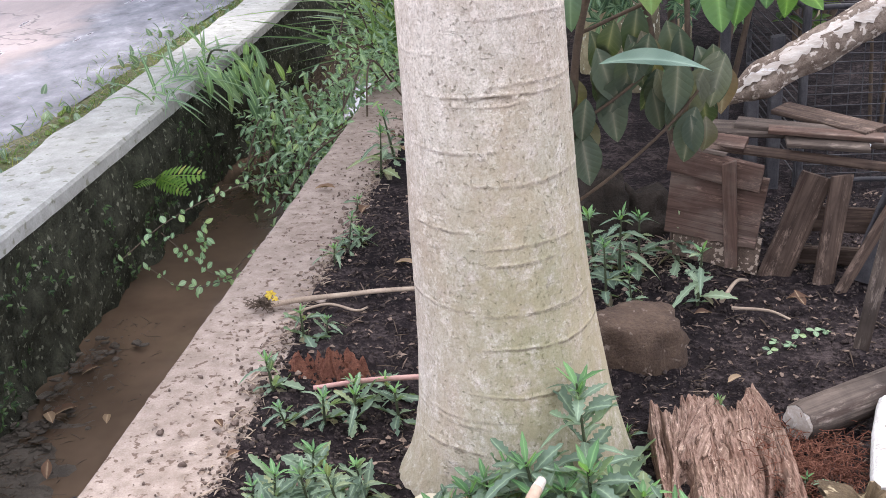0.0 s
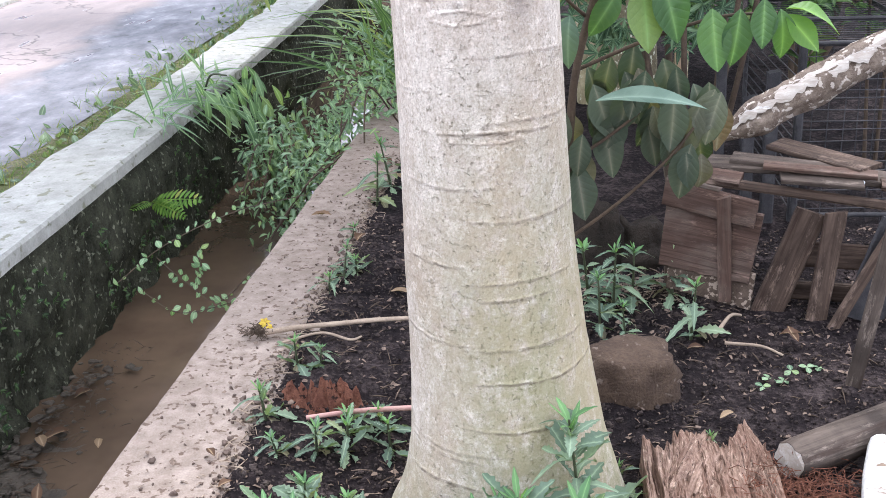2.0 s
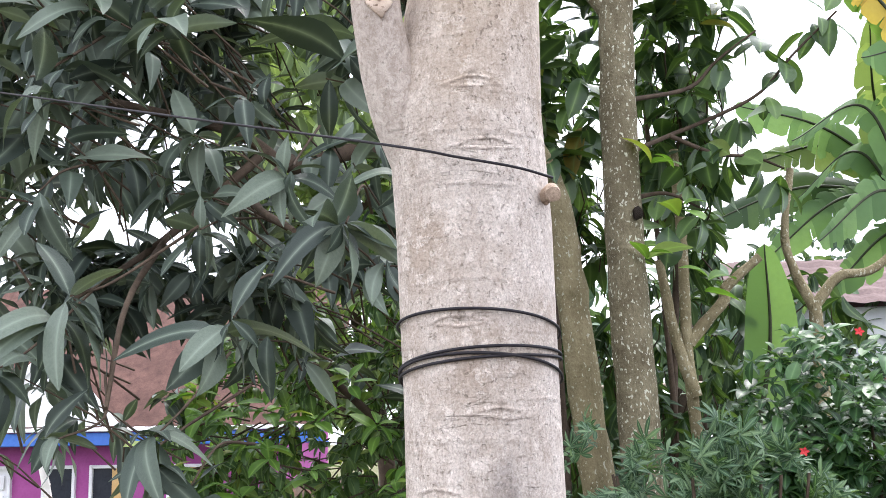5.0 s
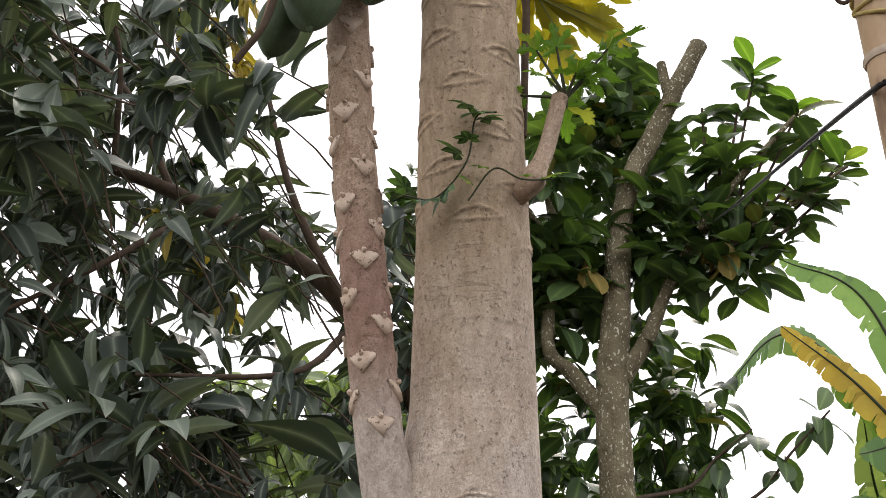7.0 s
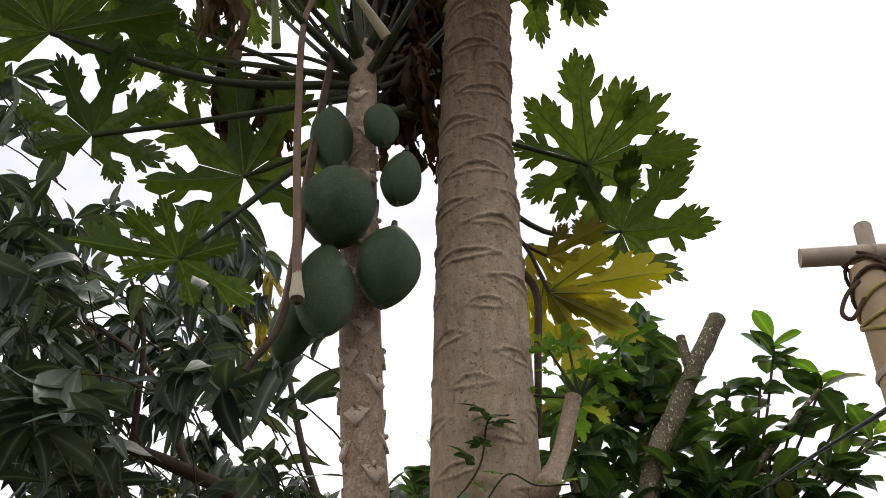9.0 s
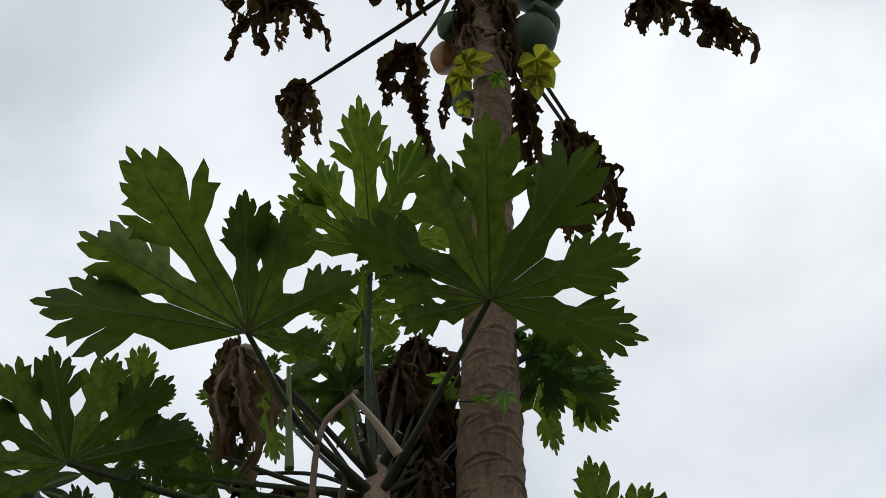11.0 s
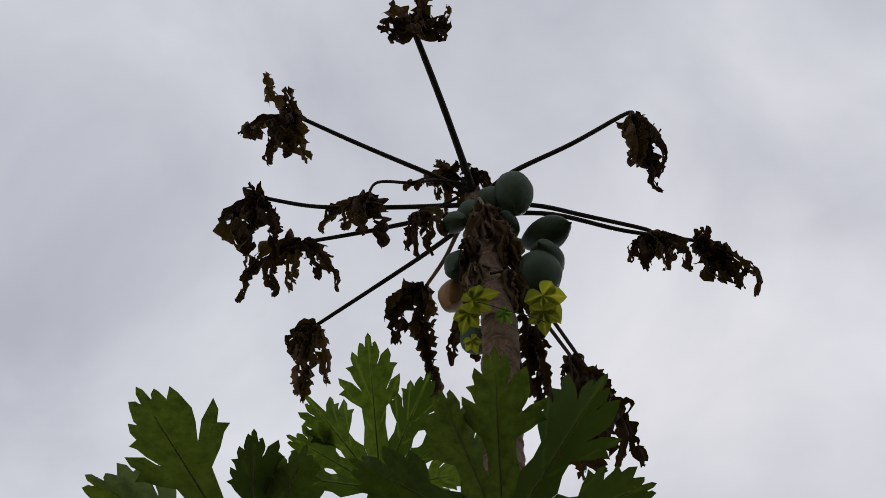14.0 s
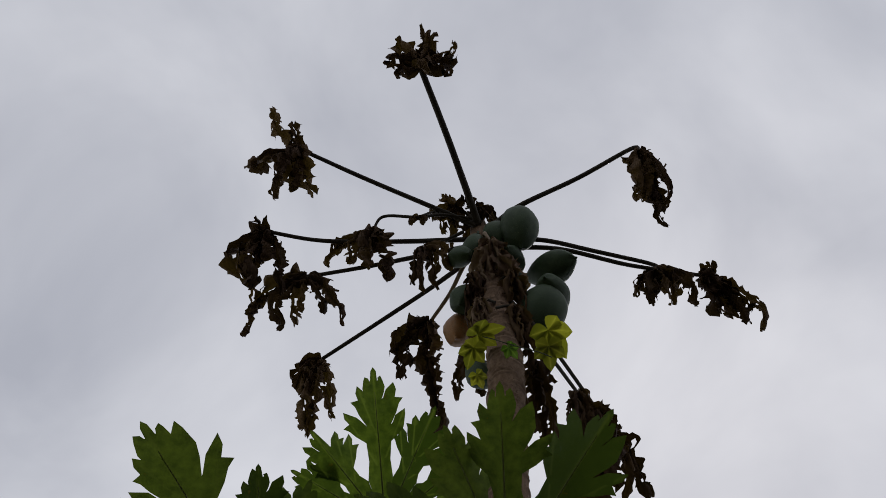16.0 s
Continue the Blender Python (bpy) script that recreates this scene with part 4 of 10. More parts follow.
        at.data.foreach_set("value", arr.astype(np.float32).ravel())
    return me


def main_scars():
    out, z, a = [], 0.12, -1.2
    while z < 2.55:
        front = -math.pi / 2
        old = 1.05 if z < 1.12 else 0.55
        out.append((z + rnd(-0.012, 0.012), front + rnd(-1.0, 1.0), rnd(0.4, 1.25), rnd(0.0008, 0.002), old * rnd(0.0012, 0.0024)))
        out.append((z + rnd(-0.03, 0.03), rnd(0, 6.28), rnd(0.6, 1.1), rnd(0.0008, 0.002), old * rnd(0.0010, 0.0020)))
        z += rnd(0.06, 0.10)
    # the larger scars that stand out on the side of the camera
    for z0, da in ((0.98, -0.15), (1.19, 0.1), (1.43, -0.55), (1.565, 0.3), (2.02, 0.3), (1.72, -0.2), (2.13, 0.15), (0.78, 0.1), (1.06, 0.6), (1.33, 0.5)):
        out.append((z0, -math.pi / 2 + da, rnd(0.42, 0.62), rnd(0.008, 0.012), 0.0020))
    a = 0.0
    while z < 3.15:
        out.append((z, a, 0.55, 0.012, 0.0034))
        a += 2.4
        z += 0.021
    while z < 6.1:
        out.append((z, a, 1.0, 0.011, 0.0060))
        a += 2.4
        z += 0.026
    return out


zs = [-0.05 + 0.002 * i for i in range(1175)]
zs += [zs[-1] + 0.003 * (i + 1) for i in range(500)]
zs += [zs[-1] + 0.0055 * (i + 1) for i in range(460)]
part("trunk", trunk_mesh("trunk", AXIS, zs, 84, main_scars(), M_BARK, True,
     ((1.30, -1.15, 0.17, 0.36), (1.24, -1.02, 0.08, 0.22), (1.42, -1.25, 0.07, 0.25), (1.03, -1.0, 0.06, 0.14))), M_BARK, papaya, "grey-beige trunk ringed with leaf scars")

STEM2 = [(1.98, 0.035, 1.945, 0.05), (2.08, 0.0, 1.925, 0.055), (2.16, -0.022, 1.90, 0.050), (2.25, -0.037, 1.867, 0.044), (2.5, -0.057, 1.808, 0.0435), (2.83, -0.081, 1.74, 0.042),
         (3.06, -0.086, 1.69, 0.042), (3.41, -0.092, 1.625, 0.039), (3.68, -0.088, 1.60, 0.033), (3.82, -0.086, 1.59, 0.02)]
second = part("second_stem", trunk_mesh("second_stem", STEM2, [1.98 + 0.005 * i for i in range(368)], 40, (), M_STEM, False, (), True), M_STEM, papaya, "slender tan stem with shield-shaped scars")


def shield_scar(z0, a0, half, high):
    """A raised shield with a bud above it, wrapped round the second stem."""
    x, y, q = trunk_at(z0, STEM2)
    s = Shape()

    def on(u, v, lift):
        xs, ys, r = trunk_at(z0 + v * high, STEM2)
        a = a0 + u * half / r
        return (xs + (r * 1.012 + lift) * math.cos(a), ys + (r * 1.012 + lift) * math.sin(a), z0 + v * high)

    us = (-1.0, -0.72, -0.38, 0.0, 0.38, 0.72, 1.0)
    skew = rnd(-0.12, 0.12)
    upper = [on(u * 0.96, 0.55 - 0.30 * abs(u) ** 2, -0.002) for u in us]
    middle = [on(u * 0.97, 0.22 - 0.35 * (1 - abs(u)), 0.0022) for u in us]
    rim = [on(u, 0.12 - 0.98 * (1 - abs(u)) + skew * u, 0.0068 * (1 - 0.45 * abs(u))) for u in us]
    under = [on(u * 0.96, 0.08 - 0.99 * (1 - abs(u)) + skew * u, -0.002) for u in us]
    s.grid([upper, middle, rim, under])
    ring = [[on(0.15 * w * math.cos(k * 1.047), 0.32 + 0.17 * w * math.sin(k * 1.047), h) for k in range(7)] for w, h in ((1.25, -0.001), (1.0, 0.0052), (0.5, 0.0080), (0.02, 0.0084))]
    s.grid(ring)
    return s


z, a = 2.27, -1.2
while z < 3.62:
    part("leaf_scar", shield_scar(z + rnd(-0.004, 0.004), a + rnd(-0.12, 0.12), rnd(0.023, 0.027), rnd(0.028, 0.034)), M_SCAR, second)
    a += 2.4
    z += 0.0225

# short cut limbs
stub = Shape().tube(smooth_path([(0.215, 1.85, 2.715), (0.253, 1.80, 2.722), (0.268, 1.79, 2.745), (0.290, 1.80, 2.80), (0.325, 1.80, 2.924)], 6), [0.022 + 0.007 * math.exp(-((k - 9) / 3.5) ** 2) - 0.00025 * k for k in range(25)], 12, True, 0.14)
part("cut_limb", stub, M_STEM, papaya, "pale cut side limb with green shoots")
stub = tapered([(0.235, 1.93, 1.93), (0.258, 1.90, 1.945), (0.262, 1.88, 1.935)], 0.013, 0.014, 5, 10, 0.15)
part("cut_limb", stub, M_STEM, papaya)


def fruit_template(n=16, seg=20, neck=0.0, seed=0):
    """A papaya hanging from its origin along -z, one unit long and about 0.8 wide."""
    rows = []
    for i in range(n + 1):
        s = i / n
        r = 0.5 * (math.sin(math.pi * min(1.0, s ** (0.82 + neck))) ** 0.62) * (0.82 + 0.2 * s)
        row = []
        for j in range(seg):
            a = 2 * math.pi * j / seg
            k = r * (1 + 0.035 * math.cos(5 * a + seed) * math.sin(math.pi * s))
            row.append((k * math.cos(a) * 0.86, k * math.sin(a) * 0.86, -s + 0.012 * math.sin(3 * a + seed)))
        rows.append(row)
    s = Shape()
    s.grid(rows, close=True)
    s.tube([(0, 0, 0.12), (0, 0, 0.02), (0, 0, -0.01)], [0.035, 0.05, 0.09], 8)
    s.tube([(0, 0, -0.985), (0.0, 0, -1.03)], [0.05, 0.012], 6)
    return s


FRUIT_A = fruit_template(seed=1).mesh("fruit", M_FRUIT)
FRUIT_B = fruit_template(neck=0.25, seed=3).mesh("fruit", M_FRUIT)
FRUIT_R = fruit_template(seed=2).mesh("fruit", M_FRUIT_RIPE)


def fruit(center, length, wide, mesh, lean=(0, 0), label=""):
    m = Matrix.Translation(center) @ Euler((lean[0], lean[1], rnd(0, 6)), 'XYZ').to_matrix().to_4x4()
    m = m @ Matrix.Diagonal((wide / 0.84, wide / 0.84, length, 1)) @ Matrix.Translation((0, 0, 0.5))
    part("fruit", mesh, M_FRUIT, papaya, label, m)


for c, ln, wd, me, le in (
        ((-0.114, 1.545, 3.244), 0.185, 0.165, FRUIT_A, (0.15, 0.1)), ((-0.134, 1.564, 3.052), 0.245, 0.125, FRUIT_B, (0, 0.10)),
        ((-0.018, 1.597, 3.12), 0.19, 0.138, FRUIT_A, (0, -0.12)), ((-0.205, 1.62, 3.01), 0.16, 0.09, FRUIT_B, (0, 0.3)),
        ((0.008, 1.59, 3.36), 0.165, 0.092, FRUIT_B, (0, -0.12)), ((-0.032, 1.545, 3.475), 0.13, 0.082, FRUIT_A, (0.1, -0.15)),
        ((-0.142, 1.56, 3.46), 0.20, 0.10, FRUIT_A, (0, 0.08)), 
        ((-0.07, 1.72, 3.25), 0.17, 0.12, FRUIT_A, (-0.2, 0))):
    fruit(c, ln, wd, me, le, "large green unripe papaya")
for c, ln, wd, me, le in (
        ((0.442, 1.062, 6.066), 0.25, 0.165, FRUIT_A, (0.1, -0.35)), ((0.533, 1.214, 5.959), 0.24, 0.145, FRUIT_B, (0.1, -1.15)),
        ((0.388, 1.152, 5.957), 0.17, 0.115, FRUIT_A, (0.3, -0.9)), ((0.384, 1.198, 5.849), 0.15, 0.100, FRUIT_B, (0.2, -0.1)),
        ((0.254, 1.082, 5.984), 0.18, 0.095, FRUIT_B, (0.3, 0.2)), ((0.189, 1.102, 5.943), 0.2, 0.090, FRUIT_B, (0.3, 0.5)),
        ((0.521, 1.274, 5.809), 0.25, 0.135, FRUIT_B, (0.35, -0.95)), ((0.46, 1.291, 5.694), 0.27, 0.205, FRUIT_A, (0.1, -0.5)),
        ((0.188, 1.222, 5.781), 0.2, 0.125, FRUIT_A, (0.2, 0.2)), ((0.204, 1.415, 5.498), 0.19, 0.11, FRUIT_A, (0.2, 0.1)),
        ((0.35, 1.085, 6.104), 0.17, 0.12, FRUIT_A, (0.2, 0.0))):
    fruit(c, ln, wd, me, le, "large green unripe papaya")
fruit((0.150, 1.337, 5.774), 0.23, 0.135, FRUIT_R, (0.1, 0.15), "yellow-orange ripening papaya")


def papaya_blade(seed, lobes=7, spread=250, droop=0.25, tear=0.0, plan=()):
    """A deeply lobed papaya leaf one unit long, its middle lobe along x, with the stalk joint at the origin.

    plan may name each lobe as (degrees, length). Gives the points, faces, vein weights and the paths of the main veins.
    """
    r = random.Random(seed)
    step = radians(spread) / (lobes - 1)
    spans = [1.0 - 0.34 * abs(i / (lobes - 1) * 2 - 1) ** 1.6 for i in range(lobes)]
    spans = [s * r.uniform(0.88, 1.08) for s in spans]
    angles = [(i - (lobes - 1) / 2) * step + r.uniform(-0.07, 0.07) for i in range(lobes)]
    if plan:
        lobes, angles, spans = len(plan), [radians(a) for a, _ in plan], [q for _, q in plan]
        step = (angles[-1] - angles[0]) / (lobes - 1)
    folds = [r.uniform(0.25, 0.75) for i in range(lobes)]
    tilts = [r.uniform(-0.48, 0.20) for i in range(lobes)]
    rolls = [r.uniform(-0.6, 0.6) for i in range(lobes)]
    gaps = [0.41 * min(spans[max(0, i - 1)], spans[min(lobes - 1, i)]) * r.uniform(0.9, 1.15) for i in range(lobes + 1)]
    bend = [droop * r.uniform(0.6, 1.5) for i in range(lobes)]

    def lift(i, x, y):
        """The height of the blade at (x, y) along and across lobe i."""
        d = math.hypot(x, y)
        out = max(0.0, min(1.0, (d - 0.34) / 0.4))
        flat = 0.05 * noise.noise(Vector((x * math.cos(angles[i]) * 5, x * math.sin(angles[i]) * 5 + seed, 0)))
        crease = folds[i] * abs(y) * min(1.0, d * 3)
        return -droop * 0.6 * d * d + out * (-(bend[i] - droop * 0.6) * d * d * 0.8 + tilts[i] * (d - 0.22) * 0.6 + rolls[i] * y + flat) + crease

    v, f, w, veins = [], [], [], []
    for i in range(lobes):
        ln = spans[i]
        ca, sa = math.cos(angles[i]), math.sin(angles[i])
        halves, tips = [], []
        for sign in (-1, 1):
            j = i if sign < 0 else i + 1
            half = step * 0.5 if 0 < j < lobes else step * 0.75
            g = gaps[j]
            if 0 < j < lobes:
                turn = 0.5 * (angles[j] + angles[j - 1])
                half = abs(turn - angles[i])
            pts = [Vector((g * math.cos(half), g * math.sin(half)))]
            slim = r.uniform(0.85, 1.15)
            neck = Vector((ln * 0.535, ln * 0.092 * slim))
            pts += [pts[0].lerp(neck, 0.5) + Vector((0, -0.012)), neck]
            knots = [((0.765, 0.225), (0.675, 0.095)), ((0.905, 0.140), (0.825, 0.058)), ((0.955, 0.055), (0.94, 0.026))]
            for n, (tip, gap) in enumerate(knots):
                if r.random() < tear * 0.5:
                    continue
                jx, jy = r.uniform(-0.03, 0.03), r.uniform(0.80, 1.2)
                t = Vector((ln * (tip[0] + jx), ln * tip[1] * jy * slim))
                s = Vector((ln * (gap[0] + jx * 0.5 - 0.02), ln * gap[1] * slim * r.uniform(0.8, 1.1)))
                a0 = pts[-1]
                across = Vector((-(t - a0).y, (t - a0).x))
                size = (1.0, 0.7, 0.4)[n]
                pts += [a0.lerp(t, 0.30) + across * 0.12, a0.lerp(t, 0.52) + across * 0.17]
                if n < 2 and r.random() < 0.7:
                    pts += [a0.lerp(t, 0.66) + across * 0.26, a0.lerp(t, 0.66) + across * 0.06]
                pts += [a0.lerp(t, 0.84) + across * 0.08, t, t.lerp(s, 0.45) + Vector((0.004, -0.022)) * size, s + Vector((0.012, 0.012)) * size, s]
                tips.append((t, sign))
            pts.append(Vector((ln * 0.975, ln * 0.018)))
            halves.append([Vector((q.x, q.y * sign)) for q in pts])
        ring = [Vector((0.0, 0.0))] + halves[0] + [Vector((ln, 0.0))] + list(reversed(halves[1]))
        # vein lines, with plain points beside them
        lines = [(Vector((0.02, 0)), Vector((ln * 0.96, 0)))]
        for t, sign in tips:
            if t.x > 0.9 * ln:
                continue
            end = Vector((t.x * 0.97, t.y * sign * 0.93))
            lines.append((Vector((max(0.1, t.x - 0.30 * ln - 0.45 * t.y), 0)), end))
        inner, weight = [], []
        for n, (p0, p1) in enumerate(lines):
            d = p1 - p0
            side = Vector((-d.y, d.x)).normalized() * (0.013 if n == 0 else 0.009)
            count = max(4, int(d.length / 0.045))
            for c in range(count + 1):
                p = p0.lerp(p1, c / count)
                inner += [p, p + side, p - side]
                weight += [1.0 if n == 0 else 0.7, 0.0, 0.0]
        for c in range(int(ln / 0.055)):
            for e in range(-6, 7):
                p = Vector((0.05 + c * 0.055 + r.uniform(-0.008, 0.008), e * 0.05 + r.uniform(-0.008, 0.008)))
                if all(((p - p0) - (p1 - p0) * max(0, min(1, (p - p0).dot(p1 - p0) / (p1 - p0).length_squared))).length > 0.022 for p0, p1 in lines):
                    inner.append(p)
                    weight.append(0.0)
        count = len(ring)
        edges = [(c, (c + 1) % count) for c in range(count)]
        co, _, tris, origin, _, _ = delaunay_2d_cdt(ring + inner, edges, [], 1, 1e-5)
        n0 = len(v)
        for k, p in enumerate(co):
            z = lift(i, p.x, p.y)
            v.append((p.x * ca - p.y * sa, p.x * sa + p.y * ca, z))
            w.append(max([weight[o - count] for o in origin[k] if o >= count] + [0.0]))
        f += [tuple(n0 + k for k in t) for t in tris]
        path = []
        for c in range(7):
            x = ln * 0.85 * c / 6
            path.append((x * ca, x * sa, lift(i, x, 0) - 0.004))
        veins.append(path)
    return v, f, w, veins


def papaya_leaf(joint, toward, facing, size, stalk, seed, material=M_PAP_LEAF, lobes=7, spread=240, droop=0.22, tear=0.10, label="", stalk_r=0.0084, stalk_mat=None, plan=()):
    """A leaf with its stalk: joint is where they meet, toward the way of the middle lobe, facing the side turned up."""
    m = frame_to(joint, toward, facing, size)
    points, faces, weights, veins = papaya_blade(seed, lobes, spread, droop, tear, plan)
    me = template_mesh("leaf", (points, faces), material)
    me.attributes["vein"].data.foreach_set("value", weights)
    ob = part("leaf", me, material, papaya, label, m)
    if size > 0.2:
        s = Shape()
        for path in veins:
            s.tube(path, [0.008 - 0.001 * c for c in range(7)], 5, False)
        part("ribs", s.mesh("ribs", M_RIB), M_RIB, ob, "", m)
    if stalk:
        s = tapered([*stalk, joint], stalk_r * 1.35, stalk_r * 0.8, 6, 8, 0.05)
        part("leaf_stalk", s, stalk_mat or M_VEIN, ob)
    return ob


EYE = Vector((0.305, -0.17, 1.70))


def seen_dir(joint, dx, dy, tilt=0.0):
    """A direction at joint that points dx to the right and dy up as seen from below, leaning tilt away."""
    v = (Vector(joint) - EYE).normalized()
    right = v.cross(Vector((0, 0, 1))).normalized()
    up = right.cross(v)
    return (right * dx + up * dy + v * tilt).normalized(), v


def hung_leaf(joint, dx, dy, size, stalk, seed, lean=0.35, tilt=0.2, **kw):
    d, v = seen_dir(joint, dx, dy, tilt)
    up = (v + Vector((0, 0, 1)) * lean).normalized()
    return papaya_leaf(joint, d, up, size, stalk, seed, **kw)


def spread_leaf(joint, size, lobes, stalk, seed, **kw):
    """A leaf that turns its underside to the yard; lobes are (degrees anticlockwise from the right, length in metres)."""
    d, v = seen_dir(joint, 1.0, 0.0)
    plan = sorted((-a, q / size) for a, q in lobes)
    return papaya_leaf(joint, d, (v + Vector((0, 0, 0.12))).normalized(), size, stalk, seed, plan=plan, **kw)


C2 = (-0.088, 1.60, 3.70)
spread_leaf((0.23, 1.263, 3.943), 0.46, [(188, 0.23), (165, 0.26), (146, 0.38), (107, 0.36), (86, 0.42), (51, 0.43), (14, 0.36), (-19, 0.37)], [(-0.065, 1.575, 3.70), (0.05, 1.45, 3.78)], 11, label="broad dark green papaya leaf seen from below")
spread_leaf((-0.338, 1.25, 3.921), 0.52, [(183, 0.47), (161, 0.44), (135, 0.49), (104, 0.33), (82, 0.32), (41, 0.30), (2, 0.20)], [(-0.10, 1.58, 3.70), (-0.24, 1.42, 3.78)], 12)
spread_leaf((-0.72, 1.341, 3.637), 0.30, [(223, 0.21), (196, 0.24), (168, 0.25), (144, 0.27), (120, 0.26), (88, 0.26), (61, 0.29), (32, 0.28), (2, 0.18)], [(-0.10, 1.6, 3.68), (-0.40, 1.48, 3.60)], 13)
spread_leaf((-0.088, 1.36, 4.437), 0.40, [(176, 0.29), (154, 0.29), (133, 0.32), (99, 0.41), (71, 0.34), (42, 0.30), (14, 0.25)], [(-0.088, 1.59, 3.74), (-0.11, 1.52, 4.05)], 14, material=M_PAP_LIGHT)
hung_leaf((-0.651, 1.495, 3.471), 0.1, 1.0, 0.20, [(-0.11, 1.6, 3.64), (-0.38, 1.53, 3.53)], 16, stalk_r=0.0066, spread=260)
hung_leaf((-0.408, 1.8, 3.62), -0.25, 0.9, 0.29, [(-0.10, 1.62, 3.60), (-0.25, 1.74, 3.62)], 17, stalk_r=0.0066, spread=250)
spread_leaf((0.429, 1.993, 3.754), 0.30, [(198, 0.19), (157, 0.21), (126, 0.24), (90, 0.30), (57, 0.25), (35, 0.27), (3, 0.28), (-36, 0.17), (-89, 0.18), (-127, 0.17)], [(-0.06, 1.63, 3.64), (0.18, 1.85, 3.74)], 18, stalk_r=0.0066)
spread_leaf((0.342, 1.675, 4.263), 0.26, [(142, 0.14), (87, 0.11), (32, 0.12), (-16, 0.18), (-49, 0.26), (-87, 0.18), (-128, 0.14)], [(-0.06, 1.63, 3.70), (0.12, 1.76, 3.95)], 19, stalk_r=0.0066)
spread_leaf((-0.413, 1.513, 3.113), 0.18, [(202, 0.12), (179, 0.21), (147, 0.14), (117, 0.13), (82, 0.12), (27, 0.12), (-20, 0.17), (-63, 0.10)], [(-0.12, 1.58, 3.5), (-0.26, 1.53, 3.30)], 20, stalk_r=0.0066, material=M_PAP_LIGHT)
hung_leaf((-0.50, 1.62, 3.86), -0.6, 0.5, 0.15, [(-0.10, 1.6, 3.70), (-0.30, 1.58, 3.75)], 22, stalk_r=0.0066, spread=250)
hung_leaf((0.34, 1.62, 4.20), 0.8, -0.4, 0.17, [(0.22, 1.60, 4.12), (0.29, 1.6, 4.17)], 23, spread=230, lobes=5)
spread_leaf((-0.126, 1.469, 4.298), 0.20, [(219, 0.14), (184, 0.15), (134, 0.12), (94, 0.13), (49, 0.15), (10, 0.17), (-36, 0.12), (-91, 0.11)], [(-0.08, 1.62, 3.72), (-0.09, 1.6, 3.95)], 24, stalk_r=0.0066, material=M_PAP_LIGHT)
hung_leaf((0.497, 2.100, 3.613), 0.5, 0.4, 0.24, [(0.10, 1.75, 3.55), (0.3, 1.95, 3.5)], 97, spread=260, stalk_r=0.006)
# smaller leaves crowded behind the broad ones
for joint, size, seed in (((-0.484, 1.8, 4.421), 0.20, 101), ((-0.26, 1.85, 4.481), 0.21, 102), ((-0.027, 1.85, 4.135), 0.17, 103), ((-0.73, 1.55, 4.051), 0.21, 104), ((-0.638, 1.75, 4.032), 0.18, 105)):
    spread_leaf(joint, size, [(a + 9 * math.sin(seed * a), size * (0.82 + 0.18 * math.sin(a + seed))) for a in range(-75, 260, 42)], [(C2[0], C2[1] + 0.04, C2[2]), (Vector(C2) + Vector(joint)) * 0.5 + Vector((0, 0, -0.03))], seed, stalk_r=0.0055)
# yellowing leaves on the far side of the trunk
for j, d, sz, sd, mt in (((0.297, 1.95, 3.315), (1.0, 0.06), 0.31, 31, M_PAP_YEL), ((0.30, 1.95, 3.31), (0.85, -0.5), 0.25, 32, M_PAP_YEL), ((0.29, 1.95, 3.35), (0.35, -0.9), 0.24, 33, M_PAP_YEL), ((0.285, 1.95, 3.36), (-0.05, -1.0), 0.18, 34, M_PAP_YEL),
                         ((0.27, 1.97, 3.48), (0.3, -0.6), 0.16, 35, M_PAP_BROWN), ((0.30, 1.97, 3.44), (0.6, 0.3), 0.15, 36, M_PAP_BROWN)):
    hung_leaf(j, *d, sz, [(0.20, 1.84, 3.42), (0.25, 1.90, 3.42)], sd, lean=0.1, tilt=0.1, stalk_r=0.0045, stalk_mat=M_STALK_DARK, material=mt, lobes=3, spread=60, droop=0.35, label="yellowing drooping papaya leaf")


HANG = Vector((0.0, 0.62, -0.785))  # dry leaves blown a little away from the open side


